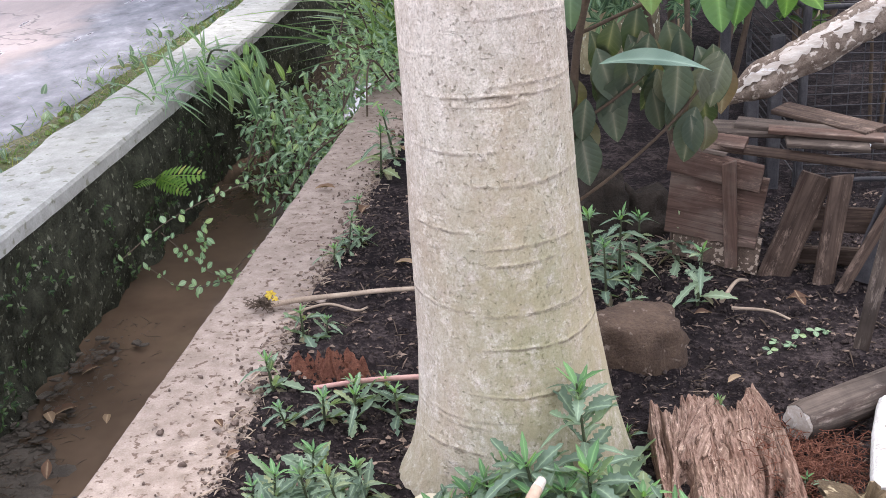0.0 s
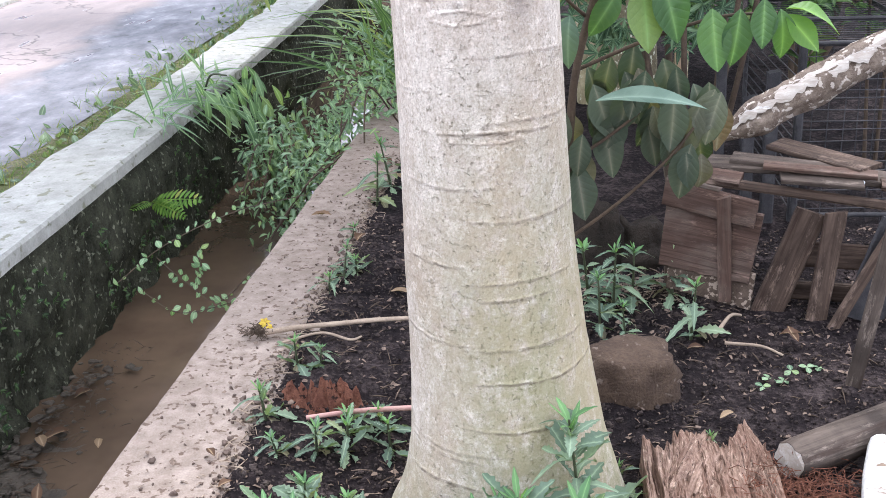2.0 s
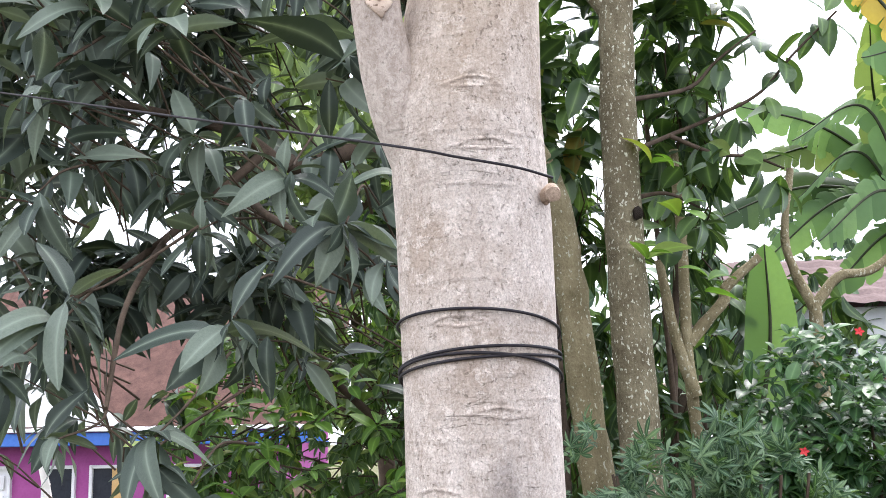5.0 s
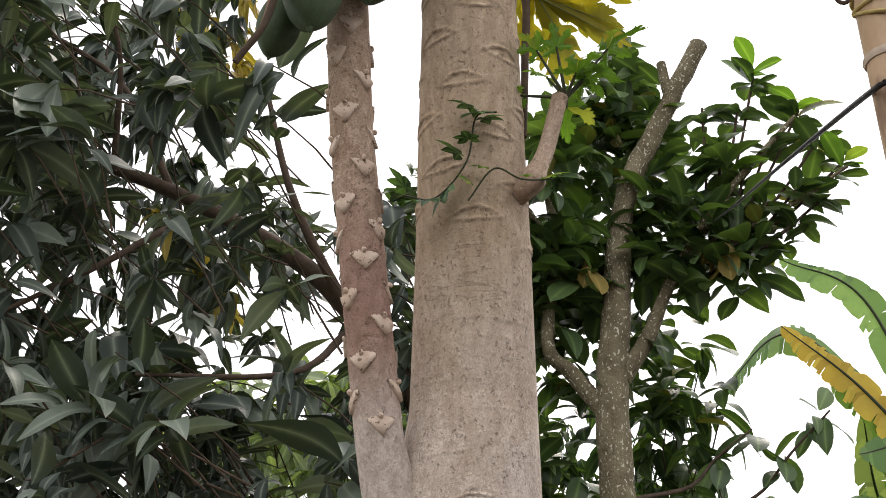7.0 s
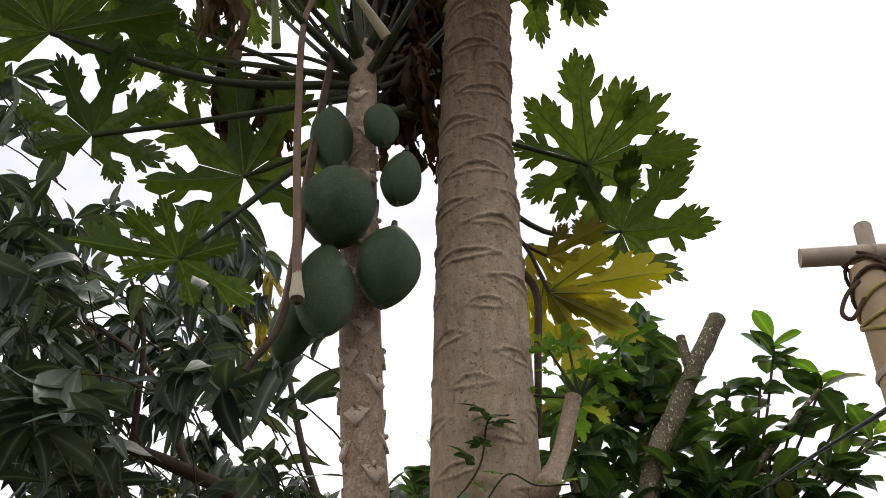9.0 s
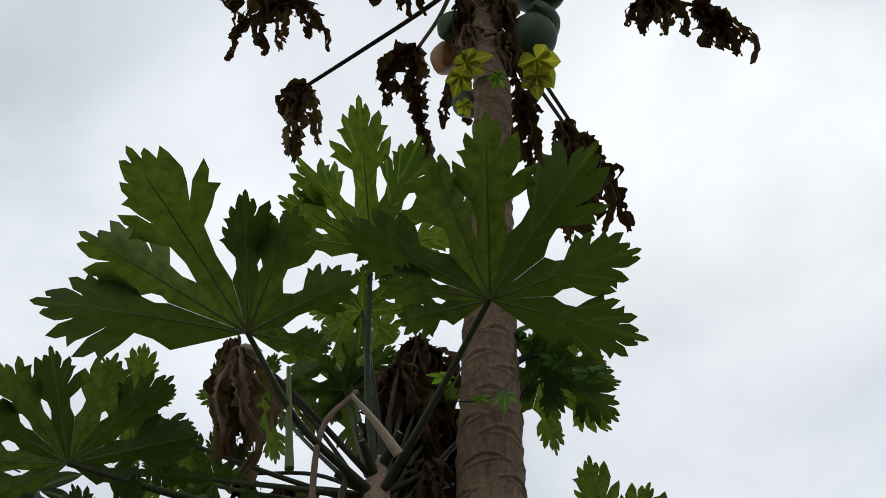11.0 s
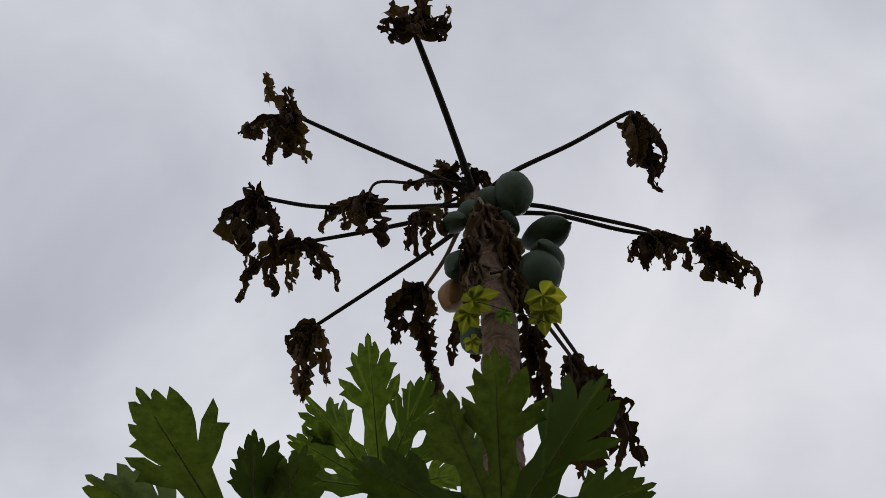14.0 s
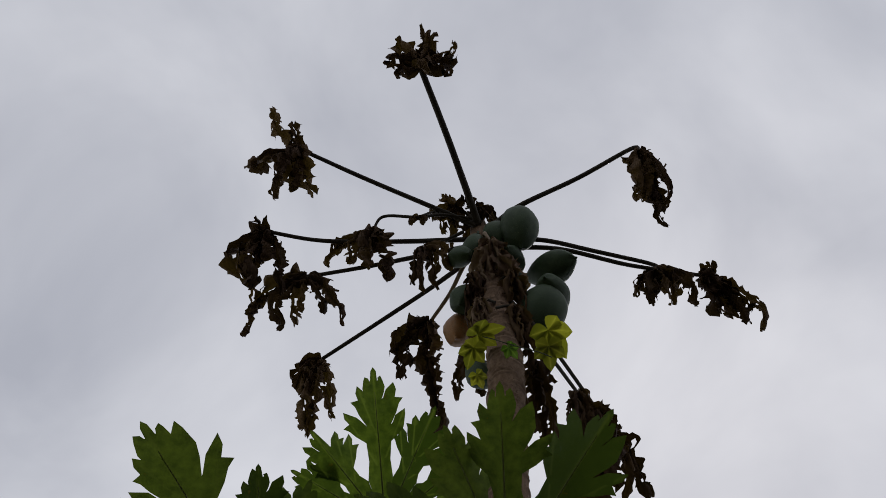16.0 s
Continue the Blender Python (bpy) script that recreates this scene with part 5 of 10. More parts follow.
def withered(joint, tips, seed, out=0.35):
    """A withered leaf: one crumpled, ragged and holed strip for each of its lobes.

    tips are (sideways, downwards, half width) in metres from the joint, out how far the lobes fan out in depth.
    """
    r = random.Random(seed)
    s = Shape()
    j = Vector(joint)
    across = Vector((1.0, 0.0, 0.0))
    deep = across.cross(HANG).normalized()
    for i, (dx, dh, half) in enumerate(tips):
        dh, half = dh * 1.10, half * 1.22
        ln = math.hypot(dx, dh)
        lean = r.uniform(-1, 1) * out * ln
        phase, twist, sd = r.uniform(0, 6.3), r.uniform(-0.9, 0.9), Vector((seed * 3.1, i * 7.7, 0))
        n, m = max(14, int(ln / 0.0085)), 10
        path = []
        for k in range(n + 1):
            t = k / n
            c = j + across * (dx * math.sin(min(1.0, 1.25 * t) * 1.571)) + HANG * (dh * t ** 1.25 if dh > 0 else dh * t) + deep * (lean * math.sin(t * 2.2))
            c += (across * noise.noise(Vector((t * 3.0, 1, 0)) + sd) + deep * noise.noise(Vector((t * 3.0, 5, 0)) + sd)) * 0.16 * ln * t
            hook = max(0.0, t - 0.82) / 0.18
            path.append(c + across * (hook * hook * 0.05 * ln * (1 if i % 2 else -1)))
        rows = []
        for k in range(n + 1):
            t = k / n
            d = (path[min(k + 1, n)] - path[max(k - 1, 0)]).normalized()
            flat = deep.cross(d).normalized()
            a = twist * t + 0.7 * noise.noise(Vector((t * 2.5, 9, 0)) + sd)
            side = flat * math.cos(a) + deep * math.sin(a)
            face = d.cross(side)
            shape = math.sin(math.pi * min(1.0, 0.13 + 0.80 * t)) ** 0.55
            row = []
            for q in range(m + 1):
                e = q / m * 2 - 1
                sg = 0.0 if e < 0 else 31.0
                rag = 0.70 + 0.75 * noise.noise(Vector((t * ln * 26, sg, 2)) + sd) + 0.55 * noise.noise(Vector((t * ln * 75, sg, 7)) + sd)
                w = half * shape * max(0.18, rag)
                crease = 0.42 * half * shape * (math.sin(e * 5.5 + phase + 2.0 * t) + 0.9 * noise.noise(Vector((t * ln * 30, e * 2.0, 3)) + sd))
                row.append(path[k] + side * (e * w * 0.92) + face * crease)
            rows.append(row)
        n0 = len(s.v)
        for row in rows:
            s.v.extend([tuple(p) for p in row])
        for k in range(n):
            for q in range(m):
                hole = noise.noise(Vector((k * 0.30, q * 0.42, seed)) + sd)
                if k > 4 and (hole > 0.40 or (q in (0, m - 1) and hole > 0.12)):
                    continue
                a = n0 + k * (m + 1) + q
                s.f.append((a, a + 1, a + m + 2, a + m + 1))
    return s


def dead_leaf(stalk, tips, seed, r0=0.011, label="", material=M_DEAD, out=0.35, stalk_mat=None):
    ob = part("withered_leaf", withered(stalk[-1], tips, seed, out), material, papaya, label)
    part("leaf_stalk", tapered(stalk, r0, r0 * 0.72, 6, 8, 0.06), stalk_mat or M_STALK_DARK, ob)


def hanging_tips(size, wide, lobes, seed):
    """Lobes of a leaf that hangs freely, spread evenly to both sides."""
    r = random.Random(seed)
    return [(size * 0.42 * wide * ((k + 0.5) / lobes * 2 - 1) * r.uniform(0.7, 1.2), size * r.uniform(0.6, 1.2), size * r.uniform(0.10, 0.16)) for k in range(lobes)]


TOP = (0.285, 1.06, 6.23)
dead_leaf([TOP, (0.225, 0.72, 6.26), (0.163, 0.403, 6.25), (0.156, 0.37, 6.20)], [(-0.11, -0.04, 0.05), (0.12, -0.06, 0.05), (-0.05, -0.15, 0.05), (0.06, -0.15, 0.05), (0.10, 0.05, 0.035), (0.03, 0.07, 0.04), (0.03, -0.21, 0.022), (-0.08, 0.01, 0.045), (0.02, -0.10, 0.06), (0.15, -0.12, 0.02)], 41, 0.015, "dark withered leaf on a long dry stalk", out=0.5)
dead_leaf([(0.27, 1.06, 6.22), (0.107, 0.957, 6.24), (-0.14, 0.80, 6.26), (-0.37, 0.625, 6.206)], [(-0.10, -0.24, 0.030), (-0.02, -0.13, 0.040), (-0.20, 0.03, 0.042), (-0.17, 0.10, 0.03), (-0.08, 0.24, 0.045), (0.02, 0.22, 0.050), (-0.03, 0.17, 0.05)], 42, 0.0115, out=0.2)
dead_leaf([(0.26, 1.11, 6.19), (-0.06, 1.05, 6.14), (-0.339, 0.981, 6.081), (-0.536, 0.904, 6.059)], [(-0.05, -0.05, 0.06), (-0.12, 0.22, 0.050), (-0.07, 0.24, 0.055), (-0.16, 0.10, 0.040), (0.05, 0.27, 0.030), (-0.03, 0.14, 0.06)], 43, out=0.25)
dead_leaf([(0.22, 1.13, 6.17), (0.0, 1.12, 6.11), (-0.169, 1.104, 6.034), (-0.411, 1.092, 5.989)], [(-0.24, 0.21, 0.030), (-0.20, 0.10, 0.042), (-0.13, 0.22, 0.034), (-0.05, 0.20, 0.036), (0.06, 0.16, 0.042), (0.12, 0.24, 0.032), (-0.07, -0.02, 0.05)], 44, out=0.2)
dead_leaf([(0.22, 1.17, 6.10), (0.05, 1.24, 6.04), (-0.166, 1.325, 5.989), (-0.419, 1.431, 5.96)], [(-0.10, 0.10, 0.045), (-0.09, 0.29, 0.045), (-0.05, 0.31, 0.045), (0.01, 0.24, 0.032), (-0.06, 0.02, 0.045)], 45, out=0.2)
dead_leaf([(0.25, 1.03, 6.23), (0.137, 0.99, 6.214), (0.049, 0.963, 6.129), (-0.085, 0.945, 6.16), (-0.133, 0.977, 6.1)], [(-0.17, 0.02, 0.035), (-0.20, 0.10, 0.022), (-0.10, 0.13, 0.038), (-0.03, 0.20, 0.050), (0.04, 0.20, 0.052), (0.0, 0.10, 0.055)], 46, 0.008, out=0.3)
dead_leaf([(0.22, 1.06, 6.15), (0.12, 1.075, 6.10), (0.059, 1.071, 6.053)], [(-0.05, 0.16, 0.032), (0.03, 0.20, 0.034), (0.09, 0.14, 0.034), (-0.02, 0.22, 0.028), (0.03, 0.08, 0.05)], 47, 0.008)
dead_leaf([(0.25, 1.14, 6.03), (0.207, 1.148, 5.992), (0.13, 1.25, 5.97), (0.035, 1.341, 5.932)], [(-0.15, 0.10, 0.050), (-0.13, 0.22, 0.052), (-0.04, 0.46, 0.045), (-0.02, 0.40, 0.040), (0.01, 0.14, 0.040), (-0.06, 0.02, 0.05)], 48, 0.010, out=0.15, stalk_mat=M_TWIG_PALE)
dead_leaf([(0.31, 1.08, 6.17), (0.454, 1.005, 6.19), (0.715, 0.94, 6.238), (0.93, 0.84, 6.16), (0.955, 0.845, 6.118)], [(-0.03, 0.24, 0.055), (0.02, 0.27, 0.055), (0.06, 0.30, 0.034), (0.02, 0.33, 0.026), (0.0, 0.10, 0.065)], 49, 0.0115, "withered hanging leaf", out=0.2)
dead_leaf([(0.33, 1.12, 6.12), (0.511, 1.128, 6.094), (0.729, 1.22, 6.112), (0.943, 1.304, 6.086), (0.956, 1.317, 6.042)], [(-0.10, 0.10, 0.028), (-0.05, 0.16, 0.045), (0.03, 0.17, 0.048), (0.10, 0.20, 0.036), (0.05, 0.10, 0.055), (0.0, 0.07, 0.05)], 50, out=0.3)
dead_leaf([(0.33, 1.13, 6.09), (0.579, 1.17, 6.066), (0.849, 1.282, 6.055), (1.117, 1.359, 6.014)], [(0.06, -0.04, 0.035), (0.04, 0.15, 0.045), (0.10, 0.17, 0.050), (0.13, 0.21, 0.045), (0.19, 0.25, 0.030), (0.05, 0.07, 0.055)], 51, out=0.3)
# olive-brown withered leaves round the growing tip, and one that lies on the fruit
dead_leaf([TOP, (0.24, 1.02, 6.29), (0.196, 0.995, 6.307)], [(-0.09, 0.03, 0.040), (-0.06, 0.10, 0.036), (0.03, 0.10, 0.045), (0.05, -0.02, 0.04), (-0.02, 0.20, 0.026), (-0.03, -0.06, 0.035)], 53, 0.008)
dead_leaf([TOP, (0.29, 1.03, 6.32), (0.306, 1.018, 6.319)], [(-0.05, 0.05, 0.045), (0.05, 0.10, 0.040), (0.05, 0.19, 0.034), (-0.06, 0.16, 0.04), (-0.03, -0.04, 0.035)], 54, 0.008)
dead_leaf([TOP, (0.14, 0.985, 6.24), (0.055, 0.962, 6.135)], [(-0.03, 0.04, 0.022), (0.02, 0.05, 0.02)], 59, 0.006)
dead_leaf([(0.30, 1.07, 6.08), (0.305, 1.04, 6.0), (0.317, 1.05, 5.93)], [(-0.07, 0.20, 0.040), (-0.03, 0.26, 0.044), (0.03, 0.27, 0.044), (0.09, 0.26, 0.036), (0.0, 0.12, 0.055)], 58, 0.009, "grey-brown crumpled leaf hanging over the trunk", M_DEAD_PALE, 0.1, M_TWIG_PALE)
dead_leaf([(0.27, 1.22, 5.70), (0.20, 1.33, 5.66), (0.16, 1.383, 5.631)], [(-0.05, 0.14, 0.03), (0.04, 0.17, 0.04), (0.09, 0.13, 0.045), (0.0, 0.08, 0.05)], 52, 0.008)
dead_leaf([(0.33, 1.26, 5.62), (0.38, 1.34, 5.52), (0.403, 1.386, 5.446)], [(-0.06, 0.22, 0.038), (-0.02, 0.28, 0.040), (0.03, 0.26, 0.034), (0.02, 0.12, 0.05)], 57, 0.008)
dead_leaf([(0.36, 1.24, 5.66), (0.447, 1.345, 5.46), (0.523, 1.431, 5.246)], hanging_tips(0.26, 0.7, 5, 55), 55, 0.009)
dead_leaf([(0.36, 1.22, 5.66), (0.461, 1.32, 5.471), (0.578, 1.494, 5.223)], hanging_tips(0.30, 0.8, 6, 56), 56, 0.009)
for joint, size, seed in (((0.235, 1.13, 5.80), 0.22, 71), ((0.375, 1.14, 5.78), 0.20, 72), ((0.245, 1.17, 5.62), 0.20, 73), ((0.37, 1.20, 5.56), 0.22, 74)):
    dead_leaf([(0.30, 1.19, joint[2] - 0.02), (Vector((0.30, 1.19, joint[2])) + Vector(joint)) * 0.5, joint], hanging_tips(size, 0.55, 5, seed), seed, 0.006, material=M_DEAD_PALE if seed == 73 else M_DEAD, out=0.15)
# withered leaves in the lower crown
dead_leaf([(-0.10, 1.58, 3.75), (-0.28, 1.42, 3.92), (-0.41, 1.38, 4.06)], hanging_tips(0.27, 0.6, 6, 60), 60, 0.008, "brown crumpled hanging leaf", M_DEAD_PALE)
dead_leaf([C2, (-0.07, 1.61, 4.0), (-0.05, 1.62, 4.24)], hanging_tips(0.30, 0.9, 7, 61), 61, 0.008)
dead_leaf([C2, (0.0, 1.64, 3.8), (0.03, 1.64, 3.84)], hanging_tips(0.24, 0.7, 6, 62), 62, 0.008)
dead_leaf([C2, (-0.26, 1.66, 3.88), (-0.46, 1.72, 3.99)], hanging_tips(0.24, 0.6, 5, 65), 65, 0.006)
dead_leaf([C2, (-0.22, 1.66, 3.82), (-0.36, 1.72, 3.92)], hanging_tips(0.22, 0.8, 5, 66), 66, 0.006)
# withered and green leaves crowded behind the lower crown
for joint, size, seed, wide in (((-0.022, 1.720, 4.508), 0.30, 81, 0.6), ((-0.099, 1.740, 4.396), 0.27, 82, 0.6), ((0.011, 1.720, 4.162), 0.27, 83, 0.7), ((-0.467, 1.450, 4.209), 0.24, 85, 0.5), ((-0.012, 1.720, 3.868), 0.22, 86, 0.6), ((-0.01, 1.70, 4.46), 0.26, 87, 0.9), ((-0.073, 1.70, 4.256), 0.28, 88, 0.8), ((0.022, 1.70, 4.262), 0.26, 89, 0.8), ((-0.008, 1.70, 3.90), 0.24, 98, 0.8)):
    dead_leaf([(C2[0], C2[1] + 0.05, C2[2]), (Vector(C2) + Vector(joint)) * 0.5 + Vector((0, 0.03, 0.05)), joint], hanging_tips(size, wide, 6, seed), seed, 0.006)
for joint, dx, dy, size, seed in (((-0.244, 1.850, 4.518), -0.3, 0.9, 0.26, 91), ((0.029, 1.800, 4.159), 0.4, -0.8, 0.22, 93), ((0.324, 1.750, 4.264), 0.5, -0.5, 0.24, 94)):
    hung_leaf(joint, dx, dy, size, [(C2[0], C2[1] + 0.06, C2[2] - 0.05), (Vector(C2) + Vector(joint)) * 0.5], seed, spread=270, stalk_r=0.006)
# dry stalks that hang from the lower crown, and cut stalk ends
part("dry_stalk", tapered([(-0.13, 1.50, 3.98), (-0.20, 1.47, 3.80), (-0.195, 1.47, 3.45), (-0.173, 1.468, 3.13), (-0.162, 1.462, 2.995)], 0.007, 0.0088, 6, 10, 0.08), M_STALK_RED, papaya, "reddish hanging dry stalk")
part("stalk_foot", Shape().tube([(-0.163, 1.463, 3.01), (-0.161, 1.461, 2.98), (-0.159, 1.460, 2.955), (-0.158, 1.460, 2.945)], [0.0085, 0.011, 0.0145, 0.0135], 12, True, 0.08), M_STALK_PALE, papaya, "swollen cream-coloured foot of a stalk")
part("stalk_scar", Shape().tube([(-0.158, 1.460, 2.946), (-0.157, 1.460, 2.935)], [0.0128, 0.006], 10, True, 0.3), M_TWIG, papaya, "dark torn stalk end")
part("dry_stalk", tapered([(-0.15, 1.55, 3.75), (-0.17, 1.53, 3.4), (-0.187, 1.50, 2.965), (-0.249, 1.5, 2.825)], 0.008, 0.0065, 6, 8, 0.1), M_TWIG, papaya)
part("dry_stalk", tapered([(-0.16, 1.56, 3.70), (-0.18, 1.54, 3.4), (-0.197, 1.51, 2.965), (-0.240, 1.51, 2.85)], 0.007, 0.005, 6, 8, 0.1), M_STALK_RED, papaya)
part("cut_stalk", tapered([(-0.02, 1.50, 3.72), (-0.07, 1.44, 3.78), (-0.115, 1.40, 3.83)], 0.013, 0.005, 5, 8, 0.05), M_STALK_PALE, papaya, "pale cut leaf stalk")
part("cut_stalk", tapered([(-0.245, 1.42, 3.62), (-0.255, 1.40, 3.75), (-0.265, 1.36, 3.92)], 0.011, 0.005, 5, 8, 0.05), M_RIB, papaya, "pale green cut leaf stalk")
for k in range(7):
    a = 0.9 * k
    base = (C2[0] + 0.02 * math.cos(a), C2[1] + 0.02 * math.sin(a), 3.55 + 0.04 * k)
    part("cut_stalk", tapered([base, (base[0] + 0.08 * math.cos(a), base[1] + 0.08 * math.sin(a), base[2] + 0.04)], 0.014, 0.010, 3, 7, 0.05), M_VEIN, papaya)
part("dry_stalk", tapered([(0.21, 1.86, 3.34), (0.268, 1.90, 3.28), (0.262, 1.90, 3.1), (0.249, 1.90, 2.90)], 0.010, 0.008, 6, 8, 0.08), M_TWIG, papaya, "dark dry stalk hanging down the trunk")
# green shoots on the cut limb
for k in range(9):
    a = k * 0.75
    o = Vector((0.337, 1.80, 2.92))
    e = o + Vector((math.cos(a) * rnd(0.04, 0.10), math.sin(a) * rnd(0.03, 0.08), rnd(0.0, 0.10)))
    papaya_leaf(e, e - o + Vector((0, 0, -0.03)), (0, 0, 1), rnd(0.05, 0.085), [o], 70 + k, M_LIME, 5, 220, 0.3, 0.3, stalk_r=0.003)

# vines that climb the trunk
vine = thing("climbing_vine", (0.12, 1.80, 2.6), "thin climbing vine with small light green lobed leaves on the trunk", "vine")


STAR = merge(*[(*blade(1 - 0.22 * abs(q), 0.56, 0.5, 0.12, 0.25, 6), Matrix.Rotation(radians(58 * q), 4, 'Z')) for q in (-1.9, -0.95, 0, 0.95, 1.9)])


def vine_run(points, leaves, size, material, r0=0.0019):
    path = smooth_path(points, 6)
    part("vine_stem", Shape().tube(path, r0, 6, True), M_VEIN, vine)
    for k in range(leaves):
        p = path[int((k + 0.5) / leaves * (len(path) - 1))]
        d = Vector((rnd(-1, 1), rnd(-0.8, 0.1), rnd(-0.5, 0.6))).normalized()
        m = frame_to(p + d * 0.02, d, Vector((0, -0.5, 1)), size * rnd(0.7, 1.2))
        t = merge(*[(*blade(1 - 0.3 * abs(q), 0.42, 0.5, 0.15, 0.2, 5), Matrix.Rotation(radians(62 * q), 4, 'Z')) for q in (-1.6, -0.8, 0, 0.8, 1.6)])
        part("vine_leaf", template_mesh("vine_leaf", t, material), material, vine, "", m)


vine_run([(0.02, 1.76, 2.69), (0.08, 1.74, 2.67), (0.14, 1.73, 2.74), (0.16, 1.72, 2.83), (0.20, 1.72, 2.84)], 9, 0.05, M_HIB)
vine_run([(0.14, 1.74, 2.66), (0.19, 1.73, 2.72), (0.24, 1.74, 2.70), (0.30, 1.78, 2.72)], 4, 0.04, M_LIME)
vine_run([(0.14, 1.50, 4.05), (0.11, 1.46, 3.85), (0.20, 1.48, 3.86), (0.26, 1.52, 3.98)], 3, 0.05, M_LIME)
vine_run([(0.24, 1.21, 5.33), (0.27, 1.20, 5.27), (0.34, 1.21, 5.20), (0.41, 1.22, 5.14), (0.45, 1.23, 5.10)], 0, 0.05, M_LIME)
for p, d, size, mat in (((0.459, 1.2, 5.266), (0.5, 0.9, -0.3), 0.115, M_VINE), ((0.45, 1.23, 5.20), (-0.1, 0.95, -0.3), 0.085, M_VINE), ((0.225, 1.2, 5.33), (0.8, -0.2, 0.1), 0.10, M_VINE),
                        ((0.205, 1.22, 5.27), (-0.5, 0.8, -0.2), 0.08, M_VINE), ((0.205, 1.25, 5.10), (0.3, 0.8, -0.3), 0.05, M_VINE), ((0.32, 1.22, 5.22), (0.5, 0.7, -0.2), 0.05, M_LIME)):
    part("vine_leaf", template_mesh("vine_leaf", STAR, mat), mat, vine, "", frame_to(p, d, (0, -0.35, 1), size))
vine_run([(0.24, 1.58, 4.25), (0.32, 1.6, 4.2), (0.42, 1.62, 4.1), (0.5, 1.63, 4.06)], 6, 0.07, M_HIB)

# the black cable wound round the trunk and the thin line that leaves it
cable = thing("black_cable", (0.13, 1.84, 1.65), "black cable wound several times round the papaya trunk", "cable")


def ring_at(z0, z1, a0, a1, r=0.0027, bow=0.0):
    pts = []
    for i in range(41):
        t = i / 40
        z = z0 + (z1 - z0) * t + bow * math.sin(math.pi * t)
        x, y, q = trunk_at(z, AXIS)
        a = a0 + (a1 - a0) * t
        pts.append((x + (q + 0.006) * math.cos(a), y + (q + 0.006) * math.sin(a), z))
    return Shape().tube(pts, r, 7, True)


part("loop", ring_at(1.715, 1.70, -3.3, 0.2, bow=0.03), M_WIRE, cable)
part("loop", ring_at(1.632, 1.665, -3.3, 0.2, bow=0.025), M_WIRE, cable)
part("loop", ring_at(1.628, 1.620, -3.3, 0.2, bow=0.04), M_WIRE, cable)
part("loop", ring_at(1.622, 1.660, -3.3, 0.15, bow=0.015), M_WIRE, cable)
part("loop", ring_at(1.70, 1.62, 0.2, 2.98), M_WIRE, cable)
line = Shape().tube(smooth_path([(0.262, 1.87, 1.962), (0.20, 1.825, 1.972), (0.10, 1.818, 1.992), (-0.02, 1.85, 2.025), (-0.543, 2.200, 2.200), (-1.067, 2.550, 2.376), (-3.370, 4.090, 3.148)], 8), 0.0024, 6, True)
solo("thin_cable", line, M_WIRE, "thin dark line stretched from the papaya trunk over the road", "cable")

# ---- trees and shrubs behind ----
T_MANGO = [blade(1.0, w, k, f, d, 9, wv, 0.9) for w, k, f, d, wv in ((0.38, 0.48, 0.2, 0.30, 0.022), (0.33, 0.55, 0.35, 0.7, 0.03), (0.42, 0.46, 0.12, 0.9, 0.028))]
T_OVAL = [blade(1.0, 0.50, 0.52, 0.25, d, 6, 0.006, 0.8) for d in (0.15, 0.35, 0.6)]
T_JACK = [blade(1.0, w, 0.60, f, d, 7, 0.008, 0.62) for w, f, d in ((0.52, 0.22, 0.15), (0.58, 0.12, 0.4), (0.48, 0.35, 0.6))]
T_SMALL = [blade(1.0, 0.42, 0.45, 0.22, d, 4, 0.0, 0.9) for d in (0.2, 0.45)]
T_GRASS = [blade(1.0, 0.035, 0.25, 0.3, d, 5, 0.0, 1.0) for d in (0.3, 0.7, 1.1)]
T_PALM = [merge(*[(*blade(1 - 0.15 * abs(q), 0.19, 0.6, 0.15, 0.25, 4), Matrix.Rotation(radians(40 * q), 4, 'Z')) for q in (-3, -2, -1, 0, 1, 2, 3)]) for _ in range(1)]


def rosette(center, axis, count, length, hang=0.6, spread=1.0, kinds=3, tumble=0.4):
    """Leaves round a twig's end: list of (template, pose)."""
    out = []
    ax = Vector(axis).normalized()
    s = ax.orthogonal().normalized()
    t = ax.cross(s)
    for i in range(count):
        a = i * 2.4 + rnd(-0.4, 0.4)
        d = (s * math.cos(a) + t * math.sin(a)) * spread + ax * rnd(0.1, 0.9) + Vector((0, 0, -hang * rnd(0.4, 1.3)))
        d.normalize()
        up = Vector((rnd(-tumble, tumble), rnd(-tumble, tumble), 1.0)) + ax * 0.5
        out.append((rng.randrange(kinds), frame_to(Vector(center) - ax * rnd(0, 0.55 * length), d, up, length * rnd(0.5, 1.2))))
    return out


def cloud_points(n, inside, lo, hi):
    pts = []
    while len(pts) < n:
        p = Vector((rnd(lo[0], hi[0]), rnd(lo[1], hi[1]), rnd(lo[2], hi[2])))
        if inside(p):
            pts.append(p)
    return pts


def ball(c, r):
    return lambda p: ((p.x - c[0]) / r[0]) ** 2 + ((p.y - c[1]) / r[1]) ** 2 + ((p.z - c[2]) / r[2]) ** 2 < 1


def bounds(c, r):
    return tuple(c[k] - r[k] for k in range(3)), tuple(c[k] + r[k] for k in range(3))


